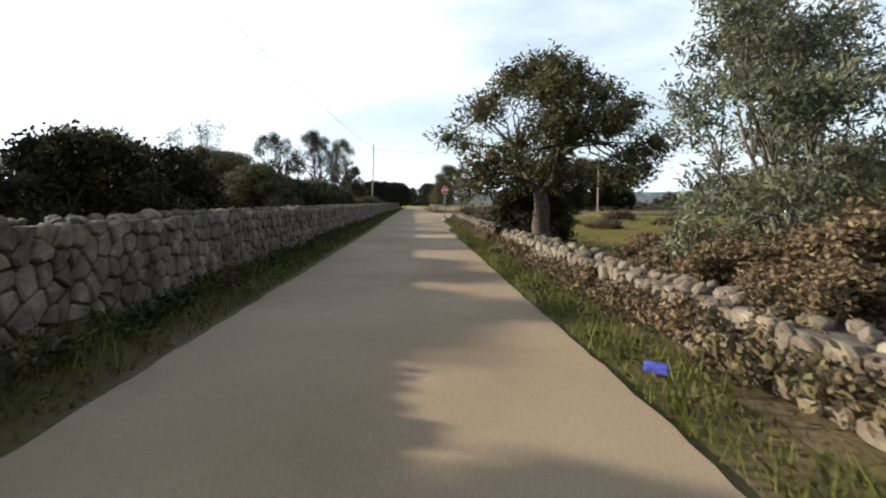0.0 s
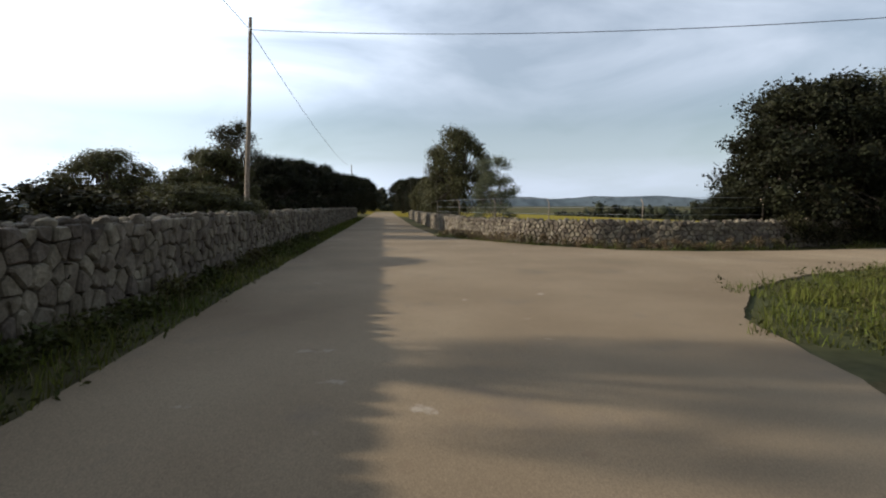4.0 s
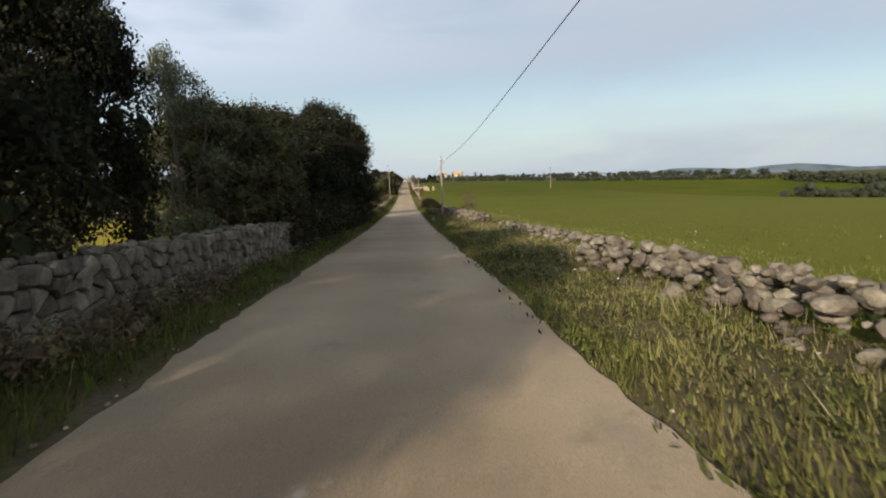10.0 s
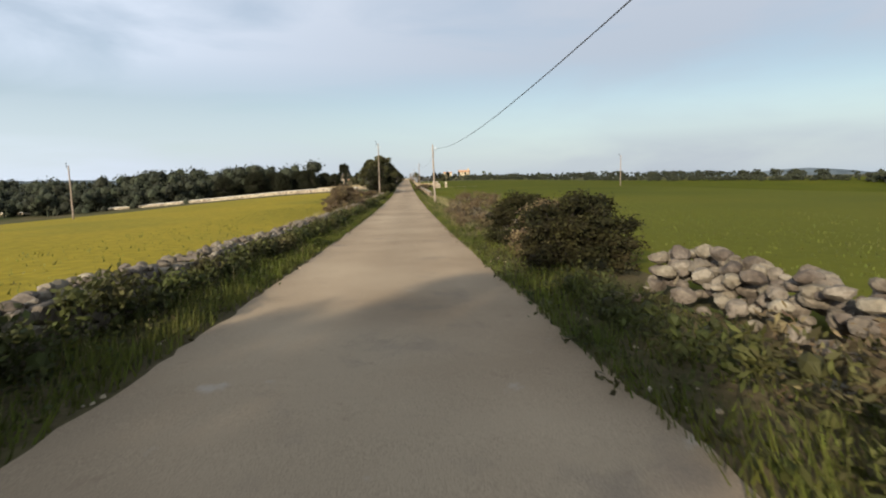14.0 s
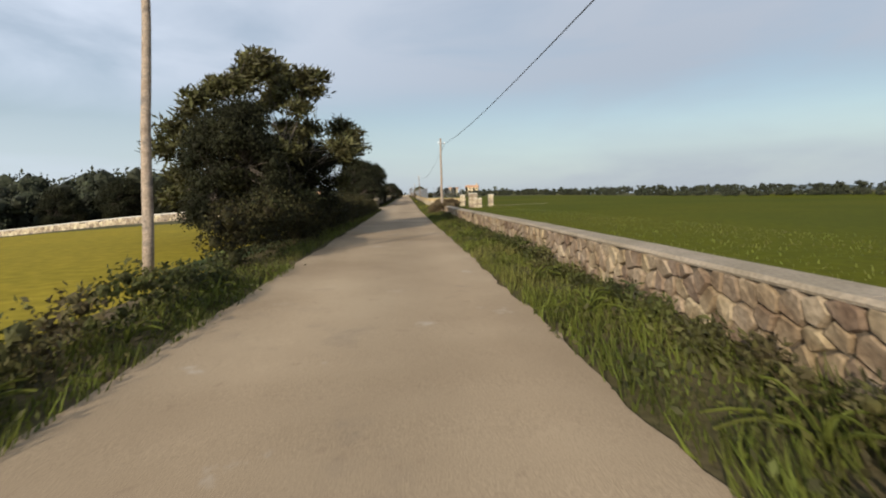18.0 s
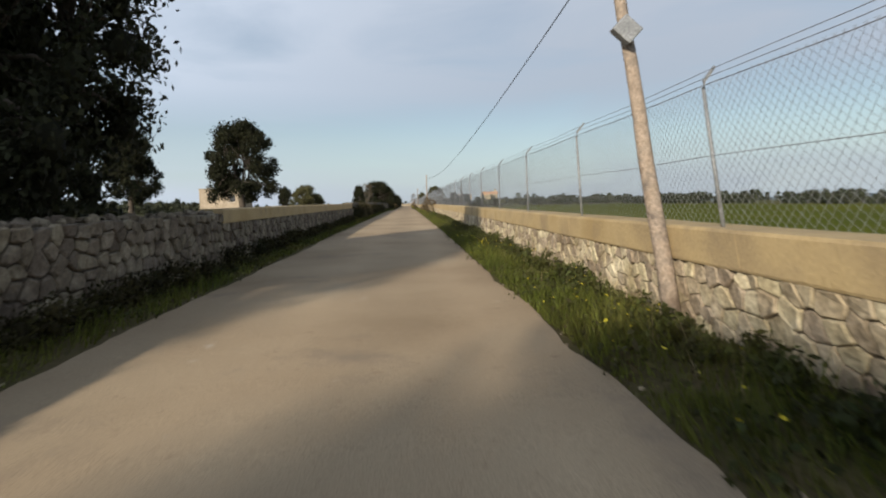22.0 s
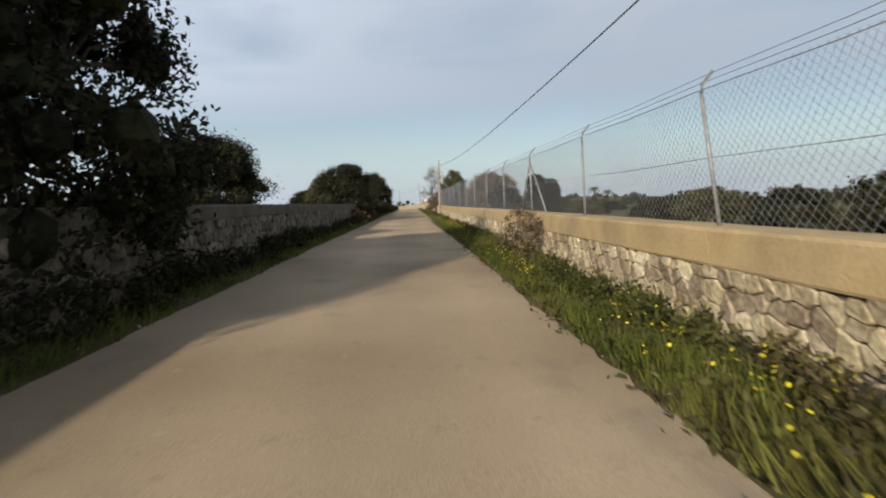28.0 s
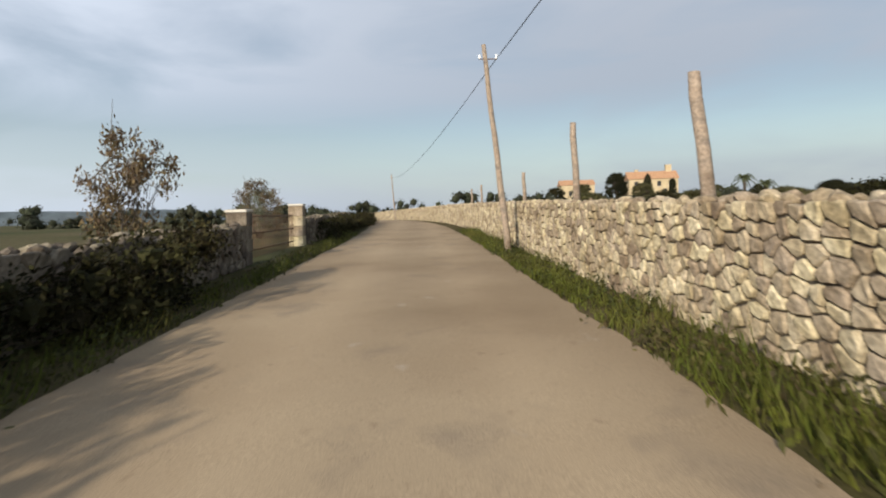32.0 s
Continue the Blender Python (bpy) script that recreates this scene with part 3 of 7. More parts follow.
ICO0 = [(0, 0, 1), (0.894, 0, 0.447), (0.276, 0.851, 0.447), (-0.724, 0.526, 0.447), (-0.724, -0.526, 0.447), (0.276, -0.851, 0.447),
        (0.724, 0.526, -0.447), (-0.276, 0.851, -0.447), (-0.894, 0, -0.447), (-0.276, -0.851, -0.447), (0.724, -0.526, -0.447), (0, 0, -1)]
ICF0 = [(0, 1, 2), (0, 2, 3), (0, 3, 4), (0, 4, 5), (0, 5, 1), (1, 6, 2), (2, 7, 3), (3, 8, 4), (4, 9, 5), (5, 10, 1),
        (6, 7, 2), (7, 8, 3), (8, 9, 4), (9, 10, 5), (10, 6, 1), (11, 7, 6), (11, 8, 7), (11, 9, 8), (11, 10, 9), (11, 6, 10)]


def crooked(a, b, n, wob):
    a, b = Vector(a), Vector(b)
    out = []
    for i in range(n + 1):
        t = i / n
        p = a.lerp(b, t)
        if 0 < i < n:
            p += Vector((random.uniform(-1, 1), random.uniform(-1, 1), random.uniform(-0.5, 0.5))) * wob
        out.append(p)
    return out


def dome(seed, n, h0, h1, spread, r0, r1):
    """Clump centres of a crown one metre wide and one high, as (x, y, z, radius): most near the outside, a few inside."""
    rs = random.Random(seed)
    out = []
    lobes = [(rs.uniform(0, 6.283), rs.uniform(0.2, 0.9), rs.uniform(0.78, 1.08)) for _ in range(5)]
    for i in range(n):
        a = rs.uniform(0, 6.283)
        t = rs.random() ** 0.85
        q = rs.uniform(0.72, 1.0) if i % 4 else rs.uniform(0.0, 0.7)
        z = h0 + (h1 - h0) * t
        lim = math.sqrt(max(0.03, 1 - abs((t - 0.38) / 0.64) ** 1.8))
        k = 1.0
        for la, lz, lk in lobes:
            d = math.cos(a - la) - 1.5 * abs(t - lz)
            if d > 0.3:
                k = lk
        rr = spread * q * lim * k
        out.append((rr * math.cos(a), rr * math.sin(a), z, rs.uniform(r0, r1)))
    return out


def leaning(seed, n):
    """Clumps of a wind-bent crown: thick over an overgrown trunk at +x, trailing low towards -x."""
    rs = random.Random(seed)
    xs, hi, lo = (-3.7, -2.0, -0.5, 0.8, 1.7, 2.3), (1.6, 3.3, 4.1, 4.35, 3.9, 3.1), (0.9, 0.55, 0.7, 0.15, 1.5, 2.5)
    out = []
    for i in range(n):
        x = rs.uniform(-3.7, 2.3)
        a, b = float(np.interp(x, xs, lo)), float(np.interp(x, xs, hi))
        d = 2.2 * math.sqrt(max(0.02, 1 - ((x + 0.4) / 3.5) ** 2))
        t = rs.random()
        out.append((x, d * rs.uniform(-1, 1) * (0.45 + 0.55 * math.sqrt(max(0.0, 1 - (2 * t - 1) ** 2))), a + (b - a) * t, rs.uniform(0.26, 0.5)))
    for i in range(36):
        out.append((0.9 + rs.gauss(0, 0.42), rs.gauss(0, 0.4), rs.uniform(0.15, 2.4), rs.uniform(0.25, 0.42)))
    return out


# each kind: height and width as built, trunk, leaf material, leaf size and slenderness, leaf count, clumps
KINDS = {
    "oak": dict(h=7.0, w=7.0, mat=M_oak, size=0.125, narrow=0.55, n=52000, blobs=lambda s: [(x * 7, y * 7, z * 7, r * 7) for x, y, z, r in dome(s, 150, 0.10, 0.92, 0.40, 0.07, 0.12)], trunk=0.24, core=0.42, skin=0.4),
    "round_oak": dict(h=6.0, w=7.0, mat=M_oak, size=0.115, narrow=0.55, n=54000, blobs=lambda s: [(x * 7, y * 7, z * 6, r * 6.5) for x, y, z, r in dome(s, 150, 0.08, 0.90, 0.42, 0.075, 0.125)], trunk=0.24, core=0.48, skin=0.45),
    "olive": dict(h=6.0, w=6.0, mat=M_olive, size=0.13, narrow=0.30, n=44000, blobs=lambda s: [(x * 6, y * 6, z * 6, r * 6) for x, y, z, r in dome(s, 120, 0.12, 0.92, 0.40, 0.065, 0.115)], trunk=0.24, core=0.34, skin=0.3, droop=-0.2),
    "bushy_olive": dict(h=4.6, w=5.6, mat=M_olive, size=0.14, narrow=0.32, n=36000, blobs=lambda s: [(x * 5.6, y * 5.6, z * 4.6, r * 5) for x, y, z, r in dome(s, 110, 0.10, 0.90, 0.42, 0.07, 0.12)], trunk=0.22, core=0.55, skin=0.45),
    "wild_olive": dict(h=4.6, w=6.2, mat=M_olive, size=0.10, narrow=0.32, n=90000, blobs=lambda s: leaning(s, 230), trunk=0.26, core=0.42, skin=0.3, droop=-0.35),
    "tamarisk": dict(h=3.6, w=5.0, mat=M_bramble, size=0.075, narrow=0.26, n=60000, blobs=lambda s: [(x * 5, y * 5, z * 3.6, r * 3.6) for x, y, z, r in dome(s, 100, 0.06, 0.92, 0.44, 0.08, 0.14)], trunk=0.07, core=0.4, skin=0.05, droop=-0.7, stems=40),
    "shrub": dict(h=2.4, w=3.0, mat=M_lent, size=0.095, narrow=0.5, n=15000, blobs=lambda s: [(x * 3, y * 3, z * 2.4, r * 2.6) for x, y, z, r in dome(s, 60, 0.04, 0.88, 0.42, 0.09, 0.15)], trunk=0.05, core=0.5, skin=0.4),
    "bramble": dict(h=1.6, w=2.6, mat=M_bramble, size=0.08, narrow=0.5, n=11000, blobs=lambda s: [(x * 2.6, y * 2.6, z * 1.6, r * 2.0) for x, y, z, r in dome(s, 50, 0.03, 0.86, 0.44, 0.09, 0.16)], trunk=0.03, core=0.5, skin=0.35),
    "willow": dict(h=4.0, w=5.0, mat=M_willow, size=0.085, narrow=0.28, n=34000, blobs=lambda s: [(x * 5, y * 5, z * 4, r * 4) for x, y, z, r in dome(s, 70, 0.10, 0.92, 0.44, 0.09, 0.15)], trunk=0.07, core=0.0, skin=0.05, droop=-0.7, stems=26),
    "sapling": dict(h=4.5, w=3.0, mat=M_sapling, size=0.09, narrow=0.3, n=19000, blobs=lambda s: [(x * 3, y * 3, z * 4.5, r * 3) for x, y, z, r in dome(s, 44, 0.10, 0.95, 0.42, 0.09, 0.15)], trunk=0.06, core=0.0, skin=0.05, droop=-0.4, stems=22),
    "oleander": dict(h=4.4, w=4.6, mat=M_olive, size=0.16, narrow=0.26, n=24000, blobs=lambda s: [(x * 4.6, y * 4.6, z * 4.4, r * 3.4) for x, y, z, r in dome(s, 60, 0.08, 0.96, 0.44, 0.06, 0.10)], trunk=0.06, core=0.22, skin=0.05, droop=-0.5, stems=26),
    "leggy": dict(h=1.6, w=2.0, mat=M_bramble, size=0.06, narrow=0.5, n=4200, blobs=lambda s: [(x * 2, y * 2, z * 1.6, r * 1.7) for x, y, z, r in dome(s, 40, 0.03, 0.98, 0.42, 0.09, 0.15)], trunk=0.02, core=0.0, skin=0.05, droop=-0.6, stems=40),
    "umbrella": dict(h=7.0, w=7.0, mat=M_oak, size=0.18, narrow=0.55, n=28000, blobs=lambda s: [(x * 7, y * 7, z * 7, r * 7) for x, y, z, r in dome(s, 90, 0.22, 0.93, 0.42, 0.06, 0.11)], trunk=0.24, core=0.34, skin=0.35),
    "old_olive": dict(h=6.4, w=6.4, mat=M_olive, size=0.16, narrow=0.30, n=22000, blobs=lambda s: [(x * 6.4 - 0.5 * z, y * 6.4, z * 6.4, r * 6.4) for x, y, z, r in dome(s, 64, 0.34, 0.93, 0.42, 0.06, 0.11)], trunk=0.20, core=0.4, skin=0.4),
    "bare": dict(h=5.0, w=4.0, mat=M_bramble, size=0.06, narrow=0.4, n=5000, blobs=lambda s: [(x * 4, y * 4, z * 5, r * 3) for x, y, z, r in dome(s, 60, 0.2, 0.96, 0.42, 0.10, 0.17)], trunk=0.09, core=0.0, skin=0.05, stems=70),
    "scraggly": dict(h=5.0, w=4.0, mat=M_bramble, size=0.05, narrow=0.4, n=9000, blobs=lambda s: [(x * 4 + 0.35 * z, y * 4, z * 5, r * 3) for x, y, z, r in dome(s, 80, 0.10, 0.98, 0.46, 0.10, 0.17)], trunk=0.06, core=0.0, skin=0.05, droop=-0.2, stems=80),
    "thin_oak": dict(h=11.0, w=8.0, mat=M_lent, size=0.17, narrow=0.5, n=12000, blobs=lambda s: [(x * 8, y * 8, z * 11, r * 8) for x, y, z, r in dome(s, 60, 0.35, 0.97, 0.42, 0.07, 0.12)], trunk=0.26, core=0.0, skin=0.1, stems=90),
}
BUILT = {}


def build_kind(kind, variant):
    key = (kind, variant)
    if key in BUILT:
        return BUILT[key]
    k = KINDS[kind]
    random.seed(sum(kind.encode()) + 100 * variant)
    blobs = k["blobs"](31 * variant + len(kind))
    h = k["h"]
    fork = 0.32 * h if k["trunk"] > 0.1 else 0.08 * h
    pts = crooked((0, 0, -0.1), (random.uniform(-0.2, 0.2), random.uniform(-0.2, 0.2), fork), 4, 0.10 * k["trunk"] * 4)
    g = Geo()
    g.tube(pts, [k["trunk"] * (1.35 - 0.5 * i / 4) for i in range(5)], 8)
    trunk = g.mesh("trunk", M_bark, True)
    limbs = []
    order = sorted(range(len(blobs)), key=lambda i: math.atan2(blobs[i][1], blobs[i][0]))
    stems = k.get("stems", 0)
    groups = 6 if stems else 4
    tr = k["trunk"]
    for q in range(groups):
        g = Geo()
        mine = [blobs[i] for i in order[q * len(order) // groups:(q + 1) * len(order) // groups]]
        mid = Vector((sum(b[0] for b in mine), sum(b[1] for b in mine), sum(b[2] for b in mine))) / len(mine)
        root = pts[-1] + Vector((0, 0, -0.1))
        bough = crooked(root, root.lerp(mid, 1.15), 5, 0.03 * h)
        g.tube(bough, [tr * 0.62, tr * 0.52, tr * 0.42, tr * 0.33, tr * 0.24, tr * 0.12], 6)
        for b in mine:
            away = min(range(1, 6), key=lambda m: (bough[m] - Vector(b[:3])).length + (0.25 * h if m > 3 else 0))
            br = crooked(bough[away], b[:3], 4, 0.025 * h)
            r0 = tr * (0.30 - 0.035 * away)
            g.tube(br, [r0, r0 * 0.8, r0 * 0.6, r0 * 0.4, r0 * 0.2], 4)
            for s in range(max(1, stems // 12) if stems else 0):
                a = br[random.randint(2, 4)]
                tip = a + Vector((random.gauss(0, 0.6), random.gauss(0, 0.6), random.gauss(0.45, 0.5))) * b[3]
                tw = crooked(a, tip, 3, b[3] * 0.12)
                g.tube(tw, [0.010, 0.008, 0.006, 0.003], 3, False)
                if stems > 60:
                    for w in range(3):
                        t0 = tw[random.randint(1, 2)]
                        g.tube([t0, t0 + Vector((random.gauss(0, 1), random.gauss(0, 1), random.gauss(0.4, 0.7))) * b[3] * 0.5], [0.006, 0.002], 3, False)
        limbs.append(g.mesh("limb", M_twig if stems else M_bark, True))
    pos = crown_points(blobs, k["n"], k["skin"])
    pos[:, 2] = np.maximum(pos[:, 2], 0.03)
    v, f = leaves(pos, k["size"], k["narrow"], k.get("droop", 0.0))
    crown = fast_mesh("crown", v, f, k["mat"])
    core = core_mesh(blobs, k["mat"], k["core"]) if k["core"] else None
    BUILT[key] = (trunk, limbs, crown, core)
    return BUILT[key]


PLANT_N = [0]


def plant(kind, x, y, h, w, label, name="tree", category="tree", group="", variant=0, z=None, turn=None):
    trunk, limbs, crown, core = build_kind(kind, variant)
    k = KINDS[kind]
    PLANT_N[0] += 1
    ob = thing(name, (x, y, ground_z(x, y) if z is None else z), label, category, group, turn=(PLANT_N[0] * 137.5) % 360 if turn is None else turn, scale=(w / k["w"], w / k["w"], h / k["h"]))
    part("trunk", trunk, ob)
    for m in limbs:
        part("limb", m, ob)
    c = part("crown", crown, ob)
    if core:
        part("inner_foliage", core, c)
    return ob


OAK = "dark evergreen holm oak with dense crown"
OLIVE = "wild olive tree with grey-green leaves"
# beside the lane before the junction
for u, l, h, w, kind, v in [(-60, -8, 3.8, 5, "olive", 0), (-53, -9, 3.9, 5.5, "olive", 1), (-46, -9, 3.6, 6, "round_oak", 0), (-39, -9.5, 3.6, 5.5, "olive", 0), (-33, -8.5, 3.4, 5, "bushy_olive", 0), (-27, -8.0, 3.6, 4.6, "olive", 1),
                            (-21, -9.0, 4.0, 5.5, "olive", 1), (-15, -9.0, 3.2, 5, "bushy_olive", 1), (-9, -10.5, 3.2, 5.5, "olive", 0), (-3, -10.5, 2.9, 5.0, "bushy_olive", 0), (3, -11, 3.0, 5, "olive", 1),
                            (9, -11, 3.0, 5.5, "bushy_olive", 1), (16, -9.5, 3.4, 5, "olive", 0), (22, -8, 4.2, 5, "bushy_olive", 0), (28, -6.5, 4.4, 5, "round_oak", 1), (35, -6, 5.0, 5.5, "round_oak", 0), (43, -5.5, 5.0, 5, "oak", 1)]:
    p = A(u, l)
    plant(kind, p[0], p[1], h, w, OLIVE + " behind the lane wall" if "ol" in kind else OAK + " behind the lane wall", group="trees along the lane", variant=v)
for u, l, h, w, v in [(-4, -8.0, 7.2, 4.6, 0), (3, -6.9, 7.4, 4.0, 1), (-10, -9.8, 6.2, 4.4, 1), (30, -9, 6.5, 5, 0)]:
    p = A(u, l)
    plant("thin_oak", p[0], p[1], h, w, "tall half-bare oak with open twiggy crown", group="bare oaks", variant=v)
p = A(-17, -12)
plant("bare", p[0], p[1], 6.2, 6, "leafless tree with thin grey twigs", variant=1)
p = A(-34.0, 3.3)
plant("old_olive", p[0], p[1], 5.3, 6.4, "large old olive tree leaning over the low wall", variant=1)
p = A(-31.5, 3.7)
plant("shrub", p[0], p[1], 2.4, 3.0, "dense brown shrub under the olive", "shrub", "shrub", variant=1)
p = A(-40.6, 4.8)
plant("sapling", p[0], p[1], 5.6, 3.6, "slender pale olive saplings among brambles", variant=0)
p = A(-39.0, 6.0)
plant("sapling", p[0], p[1], 4.8, 3.6, "slender pale olive saplings among brambles", variant=1)
for u, l, h, w in [(-43.2, 3.3, 1.0, 1.8), (-41.6, 3.6, 1.05, 2.0), (-40.2, 4.0, 1.1, 2.2), (-38.4, 4.2, 0.9, 2.2), (-42.5, 4.9, 1.5, 3.0), (-45.5, 3.6, 1.0, 2.4), (-29, 3.8, 1.0, 2.0), (-26, 4.4, 0.9, 2.0), (-12, 4.4, 0.8, 1.8), (-9, 4.2, 0.9, 2.0), (-16, 4.2, 0.7, 1.8), (-5.6, 4.3, 1.1, 2.0), (-2.5, 4.6, 1.0, 2.0)]:
    p = A(u, l)
    plant("bramble", p[0], p[1], h, w, "brown bramble thicket beside the low wall", "bramble_bush", "bush", "brambles by the lane", variant=int(abs(u)) % 2)
for u, l, h, w, kind, v in [(36, 5.4, 7.4, 6.6, "olive", 0), (31.5, 7.4, 4.8, 4.4, "sapling", 0), (46, 5.5, 4.6, 4.5, "olive", 1), (54, 5, 4.8, 5, "bushy_olive", 1), (66, 5, 5.4, 6, "oak", 0), (80, 4.5, 6, 7, "oak", 1), (52, -5.5, 5, 6, "oak", 0), (62, -5.5, 5.6, 6, "oak", 1), (74, -5, 6, 7, "oak", 1), (95, -4, 7, 8, "oak", 0), (105, 4, 7, 8, "oak", 1)]:
    p = A(u, l)
    plant(kind, p[0], p[1], h, w, OLIVE + " by the far lane" if kind in ("olive", "bushy_olive") else "leafy tree by the far lane", group="trees by the far lane", variant=v)
random.seed(17)
for i in range(13):
    u = -44 + 4.6 * i
    p = A(u + random.uniform(-1, 1), -5.6 + random.uniform(-0.5, 0.5))
    plant("shrub" if i % 3 else "bushy_olive", p[0], p[1], random.uniform(2.2, 2.9) if u < -8 else random.uniform(1.7, 2.1), random.uniform(3.4, 4.6), "dense dark scrub behind the tall lane wall", "bush", "bush", "scrub behind the lane wall", i % 2)
# north of the lane, in the rough meadow
for x, y, h, w, kind, v in [(26, -8, 4.5, 5.5, "olive", 0), (34, 2, 5, 6, "olive", 1), (15, -6, 3.2, 4, "shrub", 0), (42, -6, 4.5, 5, "bushy_olive", 0), (17, -20, 0.8, 3.2, "bramble", 0), (25, -22, 0.55, 2.6, "bramble", 1), (8.5, -25.5, 1.3, 2.4, "shrub", 1), (*A(-8, 7.5), 1.9, 4.0, "shrub", 0), (*A(-13, 9), 1.3, 4.4, "shrub", 1), (*A(-3, 9), 1.2, 3.6, "bramble", 1), (*A(-20, 10), 0.5, 2.6, "bramble", 0), (5.6, -24.0, 1.0, 2.0, "bramble", 1), (4.6, -20.0, 0.9, 2.0, "bramble", 0)]:
    plant(kind, x, y, h, w, "scrubby tree in the rough meadow" if h > 3 else "low scrub in the rough meadow", "tree" if h > 3 else "bush", "tree" if h > 3 else "bush", "meadow scrub", v)
